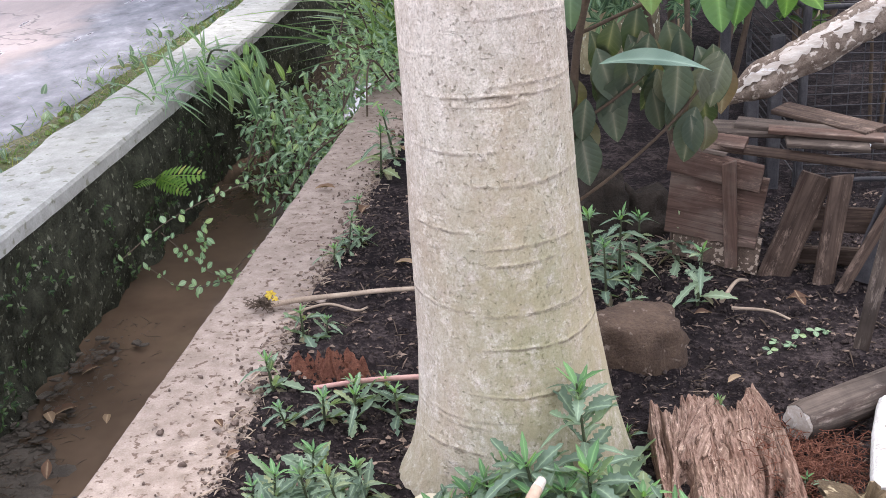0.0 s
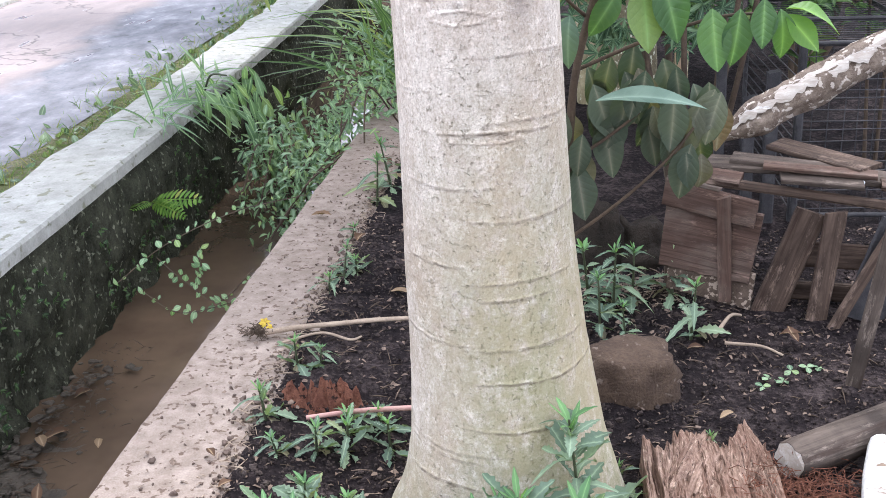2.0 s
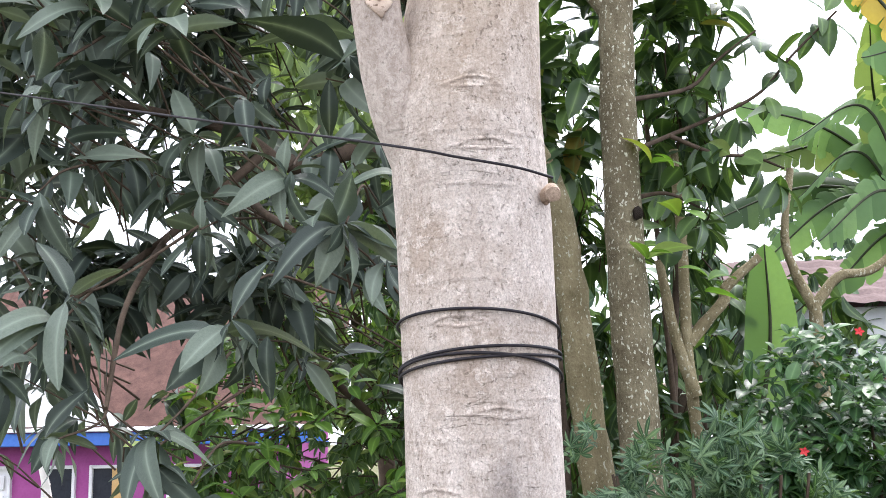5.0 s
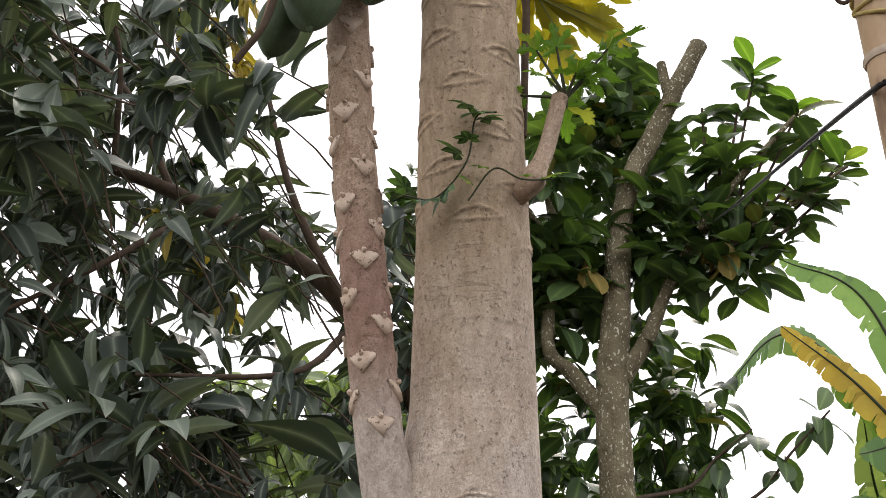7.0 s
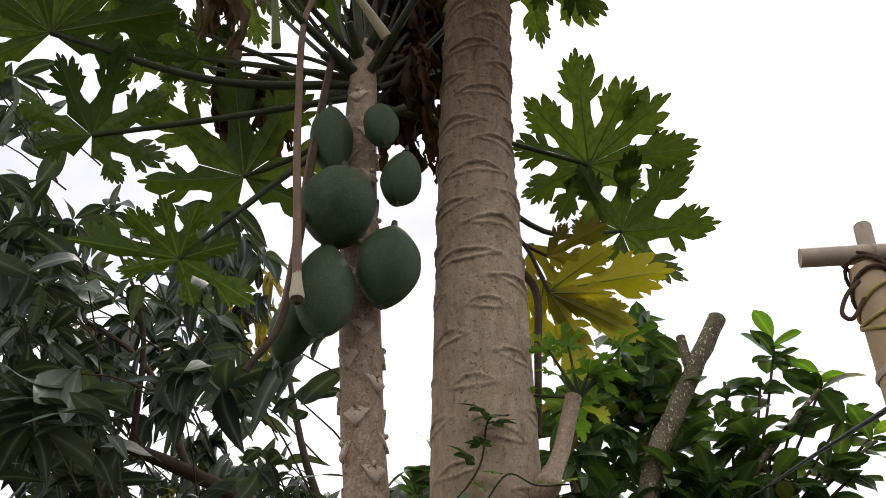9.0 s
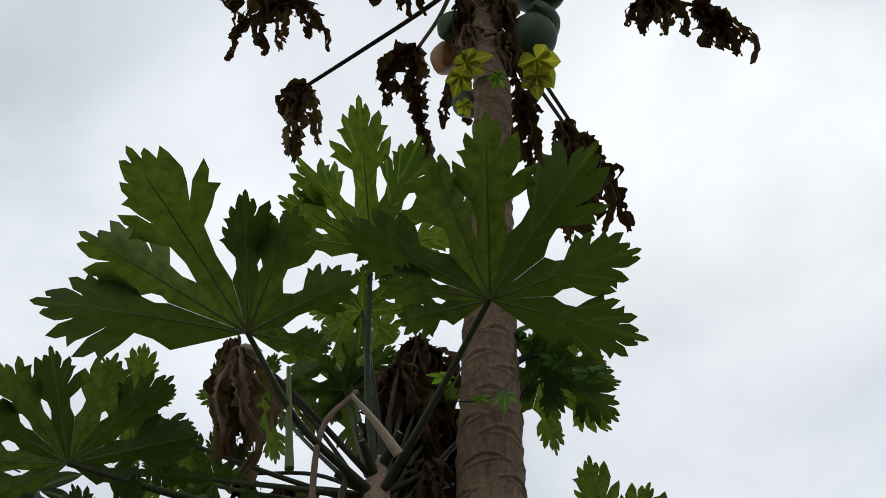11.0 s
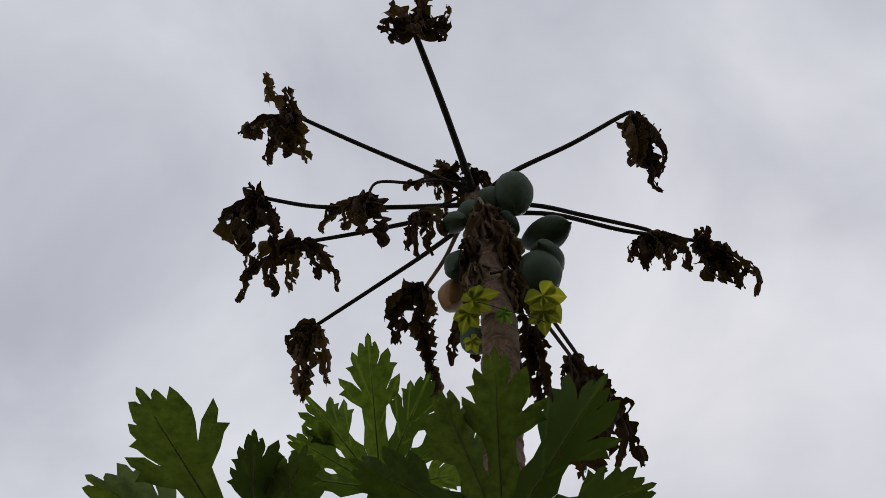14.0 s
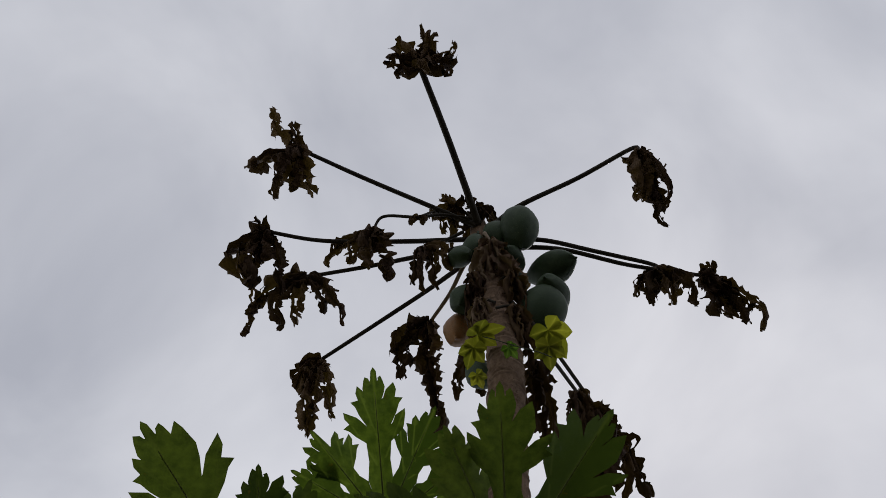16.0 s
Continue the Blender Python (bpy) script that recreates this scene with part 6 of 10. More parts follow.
# mango tree: a mossy leaning trunk, limbs to the left, long dark leaves
mango = thing("mango_tree", (0.50, 5.25, 0.0), "leafy mango tree with leaning mossy trunk and long dark leaves", "tree")
part("trunk", tapered([(0.56, 5.3, -0.1), (0.50, 5.25, 0.9), (0.44, 5.2, 1.49), (0.35, 5.2, 2.37), (0.26, 5.15, 2.75), (-0.05, 5.0, 3.15)], 0.088, 0.056, 8, 14, 0.22), M_LEANBARK, mango, "leaning mossy trunk")
for pts, r0, r1 in (
        ([(-0.02, 5.02, 3.1), (-0.45, 4.75, 3.70), (-0.63, 4.7, 3.934), (-0.88, 4.7, 4.186), (-1.234, 4.7, 4.425), (-1.69, 4.7, 4.68), (-2.3, 4.7, 4.95)], 0.06, 0.03),
        ([(-1.5, 4.7, 4.6), (-1.8, 4.6, 5.2), (-2.45, 4.6, 5.7)], 0.022, 0.01),
        ([(-0.4, 4.8, 3.55), (-0.8, 4.5, 4.3), (-1.0, 4.4, 5.1)], 0.03, 0.01),
        ([(0.2, 5.1, 2.8), (-0.5, 4.7, 2.75), (-0.79, 4.6, 2.66), (-1.03, 4.5, 2.8), (-1.6, 4.2, 2.9)], 0.045, 0.015),
        ([(-0.9, 4.55, 2.72), (-1.2, 4.2, 2.3), (-1.3, 3.6, 2.0)], 0.022, 0.008),
        ([(-0.8, 4.6, 2.7), (-0.8, 4.0, 2.4), (-0.5, 3.3, 2.15)], 0.022, 0.008),
        ([(-1.2, 4.2, 2.3), (-1.05, 3.4, 1.95), (-0.95, 3.0, 1.62)], 0.014, 0.006),
        ([(-1.3, 4.6, 4.4), (-1.6, 4.2, 3.9), (-2.1, 4.0, 3.5)], 0.02, 0.008),
        ([(-0.59, 4.7, 3.75), (-0.75, 4.3, 3.4), (-1.3, 4.0, 3.3)], 0.02, 0.008),
        ([(-1.76, 4.6, 4.65), (-1.7, 4.3, 5.2), (-1.9, 4.1, 5.7)], 0.018, 0.006)):
    part("limb", tapered(pts, r0, r1, 6, 9, 0.15), M_TWIG, mango)


def mango_zone(p):
    top = 4.55 - 0.95 * (p.x + 0.5)
    bottom = 1.72 + 0.18 * noise.noise(p * 2) - 0.15 * (p.y - 4)
    hole = noise.noise(Vector((p.x * 2.8, p.y * 0.6, p.z * 2.8))) < (0.06 if p.z < 2.75 else -0.13 if p.z < 3.8 else -0.04 if p.z < 4.6 else 0.0)
    thin = -0.95 < p.x < -0.15 and 2.75 < p.z < 3.4 and rng.random() < 0.85
    return bottom < p.z < top + 0.5 * noise.noise(p * 1.4) and not hole and not thin


poses, twigs = [], Shape()
near = [((-0.825, 3.05, 1.462), 8, 0.19), ((-0.747, 3.1, 1.396), 6, 0.17), ((-1.06, 3.0, 1.93), 11, 0.235), ((-0.29, 3.0, 2.11), 11, 0.23), ((-0.60, 3.0, 1.86), 9, 0.22), ((-1.10, 3.05, 1.54), 8, 0.19), ((-0.83, 3.05, 1.54), 9, 0.19), ((-0.85, 3.5, 2.2), 8, 0.2),
        ((-1.3, 3.3, 2.3), 10, 0.2), ((-1.35, 3.2, 1.75), 9, 0.19), ((-0.15, 3.4, 2.4), 8, 0.19), ((-0.5, 3.3, 2.35), 9, 0.19), ((-1.25, 3.1, 2.6), 9, 0.2), ((-0.7, 3.4, 2.6), 9, 0.2)]
for c, n, ln in near:
    poses += rosette(c, Vector((rnd(-0.8, 0.8), -0.5, rnd(-0.1, 0.7))), n, ln * 0.97, rnd(0.2, 0.75), 1.0, 3, 1.1)
    run = smooth_path([Vector(c) + Vector((rnd(-0.25, 0.25), 0.45, rnd(0.1, 0.35))), Vector(c) + Vector((rnd(-0.06, 0.06), 0.2, rnd(0.05, 0.15))), Vector(c)], 6)
    twigs.tube(run, [0.0055 - 0.0002 * q for q in range(len(run))], 6)
for c in cloud_points(550, mango_zone, (-2.9, 3.4, 1.5), (-0.2, 5.6, 6.6)):
    ax = Vector((rnd(-0.8, 0.4), rnd(-0.8, 0.4), rnd(-0.1, 0.8)))
    poses += rosette(c, ax, rng.randint(5, 9), rnd(0.15, 0.24) if c.z < 2.3 else rnd(0.17, 0.27), rnd(-0.1, 0.7), 0.95, 3, 1.2)
    back = c - ax * rnd(0.25, 0.5) + Vector((0.15, 0.1, -0.1))
    twigs.tube([back, (back + c) * 0.5 + Vector((0, 0, 0.03)), c], [0.005, 0.004, 0.0025], 5, False)
for c, r, n in (((-1.74, 5.20, 6.35), (0.45, 0.3, 0.40), 26), ((-2.16, 4.80, 5.27), (0.5, 0.3, 0.45), 24), ((-1.77, 5.60, 4.93), (0.7, 0.3, 0.5), 36)):
    for p in cloud_points(n, ball(c, r), *bounds(c, r)):
        poses += rosette(p, (rnd(-0.8, 0.4), rnd(-0.6, 0.4), rnd(0, 0.8)), 8, rnd(0.17, 0.27), 1.25, 0.85)
for p in cloud_points(34, lambda p: noise.noise(p * 2.1) > -0.1, (-2.3, 4.0, 3.05), (-0.95, 5.0, 3.75)):
    poses += rosette(p, (rnd(-0.8, 0.4), rnd(-0.6, 0.4), rnd(0, 0.6)), 8, rnd(0.17, 0.27), 0.7, 0.95)
state = rng.getstate()
for p in cloud_points(30, lambda p: noise.noise(p * 3.1) > -0.15, (-1.59, 3.9, 2.03), (-0.92, 4.4, 2.27)):
    poses += rosette(p, (rnd(-0.8, 0.5), rnd(-0.7, 0.3), rnd(-0.1, 0.7)), 7, rnd(0.16, 0.24), rnd(0.1, 0.7), 0.95, 3, 1.1)
rng.setstate(state)
foliage(mango, T_MANGO, poses, M_MANGO, 240, "leaf", "long dark green mango leaves")
part("twig_wood", twigs, M_TWIG, mango, kind="stuff")
poses = []
for p in cloud_points(34, ball((-1.69, 5.55, 6.25), (0.5, 0.3, 0.5)), *bounds((-1.69, 5.55, 6.25), (0.5, 0.3, 0.5))):
    poses += rosette(p, (rnd(-0.8, 0.4), rnd(-0.6, 0.4), rnd(0, 0.8)), 4, rnd(0.14, 0.22), 1.0, 0.85)
for c in ((-1.85, 5.4, 4.95), (-1.565, 5.4, 4.70), (-1.333, 5.4, 4.62), (-1.41, 5.4, 4.44), (-1.391, 5.5, 6.6), (-2.9, 5.5, 6.7), (-2.73, 5.5, 6.3), (-2.0, 5.5, 6.5)):
    poses += rosette(c, (rnd(-0.4, 0.4), -0.3, 0.5), 4, 0.24, 1.1, 0.7)
foliage(mango, T_MANGO, poses, M_MANGO_DRY, 0, "leaf", "yellow-brown ageing leaves")

# trees far behind the mango, paled by haze put into their leaf colour
poses = []
back = thing("background_tree", (-1.8, 9.0, 0.0), "paler green tree behind the mango", "tree", kind="stuff")
for c, r, n in (((-1.1, 9.0, 3.1), (1.1, 0.6, 1.5), 200), ((-1.7, 9.6, 4.7), (1.3, 0.6, 1.0), 150)):
    for p in cloud_points(n, ball(c, r), *bounds(c, r)):
        poses += rosette(p, unit(), 7, rnd(0.2, 0.34), 0.5)
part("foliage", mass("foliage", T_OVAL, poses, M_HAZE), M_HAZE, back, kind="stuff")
part("trunk", tapered([(-1.0, 9.6, -0.1), (-1.1, 9.4, 1.6), (-1.4, 9.1, 3.0)], 0.09, 0.04, 5, 8, 0.1), M_TWIG, back)
for p in ((-1.4, 9.1, 3.0),):
    part("limb", tapered([p, (-1.0, 9.2, 3.8), (-0.6, 9.1, 4.3)], 0.04, 0.02, 5, 7, 0.1), M_TWIG, back)
    part("limb", tapered([p, (-1.5, 9.3, 4.0), (-1.9, 9.6, 5.2)], 0.04, 0.015, 5, 7, 0.1), M_TWIG, back)

# a denser, brighter tree that leans over the canal
guava = thing("guava_tree", (-0.35, 6.0, 0.0), "bushy tree with small bright green leaves over the canal", "tree")
part("trunk", tapered([(-0.22, 6.1, -0.1), (-0.3, 6.0, 0.9), (-0.55, 5.9, 1.5), (-0.9, 5.7, 1.9)], 0.05, 0.015, 6, 9, 0.15), M_TWIG, guava)
poses, twigs = [], Shape()


def guava_zone(p):
    low = 1.0 + 0.55 * max(0.0, -0.9 - p.x)
    return low + 0.1 * noise.noise(p * 4) < p.z < 2.25 and p.x > -1.6 + 0.35 * max(0.0, p.z - 1.5) and noise.noise(p * 3.2) > -0.12


for c in cloud_points(560, guava_zone, (-1.65, 5.0, 0.8), (-0.2, 6.3, 2.3)):
    ax = Vector((rnd(-1, 0.3), rnd(-1, 0.2), rnd(-0.5, 0.5)))
    poses += rosette(c, ax, rng.randint(6, 9), rnd(0.065, 0.115), 0.7, 0.9)
    twigs.tube([c - ax * 0.25, c], [0.005, 0.003], 5, False)
foliage(guava, T_OVAL, poses, M_GUAVA, 120, "leaf", "small bright green leaves")
poses = []
for c in ((-1.5, 5.3, 1.28), (-1.42, 5.2, 1.2), (-0.45, 5.2, 1.02), (-0.38, 5.0, 1.12), (-0.6, 5.2, 1.0), (-1.2, 5.2, 1.5), (-1.0, 5.0, 1.7), (-1.35, 5.1, 1.75), (-0.8, 5.0, 1.4), (-0.5, 5.0, 1.6), (-1.1, 5.0, 1.3), (-1.5, 4.9, 1.55), (-1.4, 4.9, 1.4), (-1.25, 4.9, 1.65), (-0.95, 4.85, 1.5), (-0.7, 4.85, 1.25), (-0.75, 4.85, 1.65), (-0.6, 4.85, 1.8), (-1.15, 4.85, 1.85), (-0.4, 4.85, 1.35), (-1.3, 4.9, 1.3)):
    poses += rosette(c, (0, -0.4, 0.6), 7, 0.14, 0.3)
foliage(guava, T_OVAL, poses, M_LIME, 0, "leaf", "yellow-green young leaves")
part("twig_wood", twigs, M_TWIG, guava, kind="stuff")
# a drooping twig nearer to the trunk
twig = thing("hanging_twig", (-0.42, 3.5, 1.15), "drooping leafy twig hanging over the canal", "twig")
path = smooth_path([(-0.36, 3.6, 1.25), (-0.42, 3.5, 1.08), (-0.47, 3.48, 0.95), (-0.53, 3.45, 0.80)], 6)
part("stem", Shape().tube(path, [0.006 - 0.0002 * i for i in range(len(path))], 6), M_TWIG, twig)
poses = []
for p in path[3:]:
    poses += rosette(p, (rnd(-0.3, 0.3), -0.3, -0.8), 3, rnd(0.06, 0.085), 0.7, 0.6)
foliage(twig, T_OVAL, poses, M_GUAVA, 60, "leaf")
# broad pale leaves just beside the papaya trunk
path = [(-0.05, 2.9, 1.25), (-0.16, 2.85, 1.06), (-0.22, 2.8, 1.0)]
bl = thing("broad_leaf_twig", (-0.1, 2.9, 1.2), "twig with broad light green leaves", "twig")
part("stem", tapered(path, 0.006, 0.004, 4, 6, 0.0), M_TWIG, bl)
foliage(bl, T_OVAL, [(1, frame_to((-0.12, 2.85, 1.08), (-0.55, -0.2, -0.9), (-0.4, -1, 0.4), 0.20)), (0, frame_to((-0.1, 2.85, 1.12), (-0.1, -0.3, -1), (0.2, -1, 0.3), 0.22)),
                     (0, frame_to((-0.16, 2.85, 1.12), (-0.9, -0.2, 0.1), (0, -0.5, 1), 0.15))], M_LIME, 3)

# tree with the pale spotted trunk and a sawn limb
jack = thing("jackfruit_tree", (0.66, 4.95, 0.0), "spotted grey tree with a sawn limb and glossy leaves", "tree")
part("trunk", tapered([(0.70, 4.95, -0.1), (0.66, 4.92, 0.8), (0.638, 4.9, 1.39), (0.60, 4.9, 2.4), (0.603, 4.9, 3.37), (0.66, 4.9, 3.85), (0.704, 4.9, 4.235)], 0.105, 0.062, 8, 16, 0.10), M_TREEBARK, jack, "grey trunk spotted with lichen")
part("sawn_limb", tapered([(0.69, 4.9, 4.15), (0.774, 4.9, 4.55), (0.95, 4.9, 4.9), (1.231, 4.9, 5.43)], 0.060, 0.045, 6, 12, 0.30), M_TREEBARK, jack, "bare sawn-off limb")
part("sawn_face", Shape().tube([(1.228, 4.9, 5.424), (1.233, 4.9, 5.436)], [0.042, 0.040], 12), M_PEELED, jack, "pale sawn face of the limb")
for pts, r0, r1 in (([(0.60, 4.9, 3.35), (0.44, 4.9, 3.58), (0.332, 4.9, 3.75), (0.40, 4.95, 4.3), (0.35, 4.95, 4.9)], 0.045, 0.02), ([(1.05, 4.9, 5.05), (1.03, 4.9, 5.2), (1.02, 4.9, 5.32)], 0.03, 0.025),
                    ([(0.66, 4.9, 3.55), (0.80, 4.9, 3.75), (0.94, 4.9, 4.04), (1.2, 4.8, 4.4), (1.6, 4.7, 4.8)], 0.045, 0.012), ([(1.2, 4.8, 4.4), (1.5, 4.8, 4.35), (1.8, 4.7, 4.5)], 0.016, 0.008),
                    ([(0.45, 5.0, 4.2), (0.2, 4.9, 4.6), (0.0, 4.9, 4.9)], 0.02, 0.008)):
    part("limb", tapered(pts, r0, r1, 6, 9, 0.12), M_TREEBARK, jack)
part("knot", lumpy((0.655, 4.815, 2.46), (0.022, 0.016, 0.03), 3), M_ROCK_DK, jack, "dark knot")
poses = []
for c, r, n in (((0.38, 4.95, 4.45), (0.30, 0.35, 0.62), 56), ((1.20, 4.9, 4.35), (0.32, 0.3, 0.35), 30), ((0.80, 5.2, 4.75), (0.34, 0.3, 0.50), 20), ((0.70, 5.2, 4.2), (0.4, 0.3, 0.5), 16), ((0.0, 5.0, 4.2), (0.3, 0.3, 0.7), 36), ((-0.28, 5.1, 4.65), (0.16, 0.25, 0.32), 16), ((1.05, 4.95, 4.3), (0.30, 0.3, 0.30), 26),
                ((0.42, 5.1, 4.0), (0.35, 0.3, 0.5), 40), ((0.25, 5.3, 3.3), (0.4, 0.3, 0.6), 40), ((0.95, 5.4, 3.75), (0.30, 0.3, 0.35), 16), ((0.82, 5.1, 5.25), (0.20, 0.25, 0.42), 30), ((0.62, 5.1, 5.05), (0.2, 0.2, 0.3), 14)):
    for p in cloud_points(n, ball(c, r), *bounds(c, r)):
        poses += rosette(p, (rnd(-0.5, 0.7), rnd(-0.7, 0.3), rnd(0.2, 0.9)), rng.randint(4, 6), rnd(0.16, 0.25), 0.25)
# upright tufts of leaves at the ends of the open branches
twigs = Shape()
for c, n in (((1.46, 4.8, 5.12), 9), ((1.36, 4.8, 4.95), 7), ((1.652, 4.8, 4.90), 9), ((1.811, 4.8, 4.58), 7), ((1.57, 4.8, 4.29), 7), ((1.199, 4.8, 4.10), 8), ((1.339, 4.8, 4.55), 9), ((1.60, 4.8, 4.48), 9), ((1.48, 4.8, 4.72), 9), ((1.72, 4.8, 4.72), 7), ((1.25, 4.8, 4.75), 8), ((1.42, 4.8, 4.38), 8), ((1.68, 4.8, 4.38), 6), ((1.18, 4.8, 4.95), 6)):
    ax = Vector((c[0] - 0.95, 0, c[2] - 3.7)).normalized()
    poses += rosette(c, ax + Vector((rnd(-0.3, 0.3), rnd(-0.4, 0.2), 0.3)), n, rnd(0.17, 0.22), 0.1, 0.75)
    twigs.tube(smooth_path([(1.05, 4.85, 4.15), (0.5 * (c[0] + 1.05) + 0.03, 4.83, 0.5 * (c[2] + 4.15) - 0.08), c], 5), 0.007, 6, False)
# a side branch whose leaves hang over the gap
for run, clumps in (([(0.62, 4.95, 2.75), (0.847, 5.2, 2.894), (1.116, 5.3, 3.021), (1.30, 5.3, 3.12), (1.446, 5.3, 3.284), (1.67, 5.3, 3.498)], ((1.16, 5.3, 3.02), (1.30, 5.28, 3.12), (1.45, 5.3, 3.29), (1.65, 5.3, 3.47), (1.62, 5.3, 3.50))),
                    ([(0.66, 4.95, 3.0), (0.95, 5.2, 3.12), (1.10, 5.3, 3.28), (1.29, 5.3, 3.42)], ((0.98, 5.2, 3.13), (1.1, 5.3, 3.28), (1.27, 5.3, 3.40))),
                    ([(0.847, 5.2, 2.894), (1.05, 5.2, 2.80), (1.22, 5.2, 2.78), (1.36, 5.2, 2.72)], ((1.0, 5.2, 2.84), (1.12, 5.2, 2.80), (1.24, 5.2, 2.78), (1.36, 5.2, 2.71))),
                    ([(0.64, 4.95, 2.55), (0.80, 5.0, 2.58), (0.95, 5.05, 2.52)], ((0.78, 5.0, 2.60), (0.88, 5.0, 2.66), (0.95, 5.05, 2.50), (0.82, 5.0, 2.45)))):
    part("branch", tapered(run, 0.012, 0.005, 5, 7, 0.1), M_TWIG, jack)
    for c in clumps:
        poses += rosette(c, Vector((rnd(-0.4, 0.6), -0.3, rnd(-0.2, 0.4))), rng.randint(4, 6), rnd(0.15, 0.21), 0.9, 0.8, 3, 0.9)
part("twig_wood", twigs, M_TWIG, jack, kind="stuff")
rng.shuffle(poses)
foliage(jack, T_JACK, poses, M_JACK, 160, "leaf", "glossy oval leaves")
poses = []
for p in ((1.47, 4.75, 5.2), (1.83, 4.75, 4.62), (1.66, 4.75, 4.98), (1.30, 4.75, 4.6), (0.75, 4.8, 2.75), (0.85, 4.8, 2.5), (0.7, 4.8, 2.3), (0.95, 4.8, 2.2)):
    poses += rosette(p, (0.3, -0.4, 0.8), 3, 0.19, 0.1, 0.6)
foliage(jack, T_JACK, poses, M_LIME, 0, "leaf", "young yellow-green leaves")
poses = []
for p in ((1.20, 4.75, 4.08), (1.12, 4.8, 4.12), (0.55, 4.8, 4.05)):
    poses += rosette(p, (0.1, -0.3, -0.8), 3, 0.20, 0.9, 0.5)
foliage(jack, T_JACK, poses, M_MANGO_DRY, 0, "leaf", "brown ageing leaves")

# undergrowth between and behind the trunks, its leaf colour darkened for shade
under = thing("undergrowth", (0.6, 6.2, 0.0), "dense shady undergrowth behind the trees", "shrubs", kind="stuff")
poses, twigs = [], Shape()
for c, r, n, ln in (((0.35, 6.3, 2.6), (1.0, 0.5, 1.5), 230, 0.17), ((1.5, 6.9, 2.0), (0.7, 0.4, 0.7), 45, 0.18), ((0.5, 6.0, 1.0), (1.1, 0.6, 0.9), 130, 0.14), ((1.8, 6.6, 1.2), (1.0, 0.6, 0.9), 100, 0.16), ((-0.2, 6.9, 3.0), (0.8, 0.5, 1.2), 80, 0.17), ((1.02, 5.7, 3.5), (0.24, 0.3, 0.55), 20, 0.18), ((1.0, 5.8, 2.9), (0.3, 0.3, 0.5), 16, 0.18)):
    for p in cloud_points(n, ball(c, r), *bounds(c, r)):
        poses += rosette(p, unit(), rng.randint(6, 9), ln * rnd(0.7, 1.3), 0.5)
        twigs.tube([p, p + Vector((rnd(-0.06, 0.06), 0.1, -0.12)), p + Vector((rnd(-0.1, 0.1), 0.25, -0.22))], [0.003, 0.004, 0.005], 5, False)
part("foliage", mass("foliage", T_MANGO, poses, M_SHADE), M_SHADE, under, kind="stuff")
part("twigs", twigs, M_TWIG, under, kind="stuff")
for x, y, r, lean in ((0.36, 5.6, 0.035, -0.1), (0.30, 6.2, 0.02, 0.12), (0.80, 6.0, 0.025, 0.2), (0.95, 5.8, 0.02, -0.15)):
    part("stem", tapered([(x, y, -0.05), (x + lean * 0.4, y, 1.4), (x + lean, y, 3.2)], r, r * 0.6, 6, 8, 0.15), M_TWIG, under)
rail = Shape().tube([(-0.2, 7.5, 1.83), (0.4, 7.5, 1.82), (1.3, 7.5, 1.84)], 0.022, 8)
solo("bamboo_rail", rail, M_BAMBOO_GREY, "horizontal pale bamboo pole among the trees", "pole")
for x in (-0.15, 1.25):
    solo("fence_post", Shape().tube([(x, 7.53, -0.05), (x, 7.53, 1.9)], 0.02, 8), M_TWIG, "thin wooden post that carries a bamboo rail", "post", "rail posts")

# shrub with finely divided leaves
fine = thing("fine_leaf_shrub", (0.78, 3.75, 0.0), "bushy shrub with finely divided grey-green leaves", "shrub")
poses = []
for c, r, n in (((0.72, 3.7, 1.20), (0.38, 0.3, 0.40), 1150), ((0.95, 3.75, 1.15), (0.28, 0.3, 0.35), 800), ((0.48, 3.8, 1.25), (0.24, 0.25, 0.4), 560), ((0.68, 3.85, 0.78), (0.34, 0.25, 0.42), 480)):
    for p in cloud_points(n, ball(c, r), *bounds(c, r)):
        if noise.noise(p * 5.5) < 0.02:
            continue
        d = (p - Vector((0.75, 3.85, 0.9))).normalized() + unit() * 0.7 + Vector((0, -0.2, -0.2))
        poses.append((0, frame_to(p, d, Vector((rnd(-0.8, 0.8), -0.7, 0.8)), rnd(0.045, 0.09))))
foliage(fine, T_PALM, poses, M_CASSAVA, 120, "leaf", "finely divided leaves")
for k in range(7):
    a = k * 0.9
    part("stem", tapered([(0.78 + 0.05 * math.cos(a), 3.78, -0.03), (0.76 + 0.2 * math.cos(a), 3.75 + 0.1 * math.sin(a), 0.7), (0.74 + 0.32 * math.cos(a), 3.72 + 0.2 * math.sin(a), 1.4)], 0.012, 0.005, 5, 6, 0.05), M_BAMBOO if k == 2 else M_TWIG, fine)

# hibiscus with red flowers, and paler bushes beside it
hib = thing("hibiscus_shrub", (1.40, 5.1, 0.0), "dense green hibiscus shrub with a few red flowers", "shrub")
poses = []
for c, r, n in (((1.42, 5.0, 1.60), (0.36, 0.35, 0.42), 190), ((1.62, 5.0, 1.15), (0.40, 0.35, 0.50), 190), ((1.28, 5.0, 1.25), (0.28, 0.3, 0.45), 110), ((1.95, 5.1, 1.5), (0.3, 0.3, 0.5), 110)):
    for p in cloud_points(n, ball(c, r), *bounds(c, r)):
        poses += rosette(p, (rnd(-0.5, 0.5), -0.6, 0.7), 6, rnd(0.07, 0.11), 0.3)
foliage(hib, T_OVAL, poses, M_HIB, 120, "leaf", "glossy green leaves")
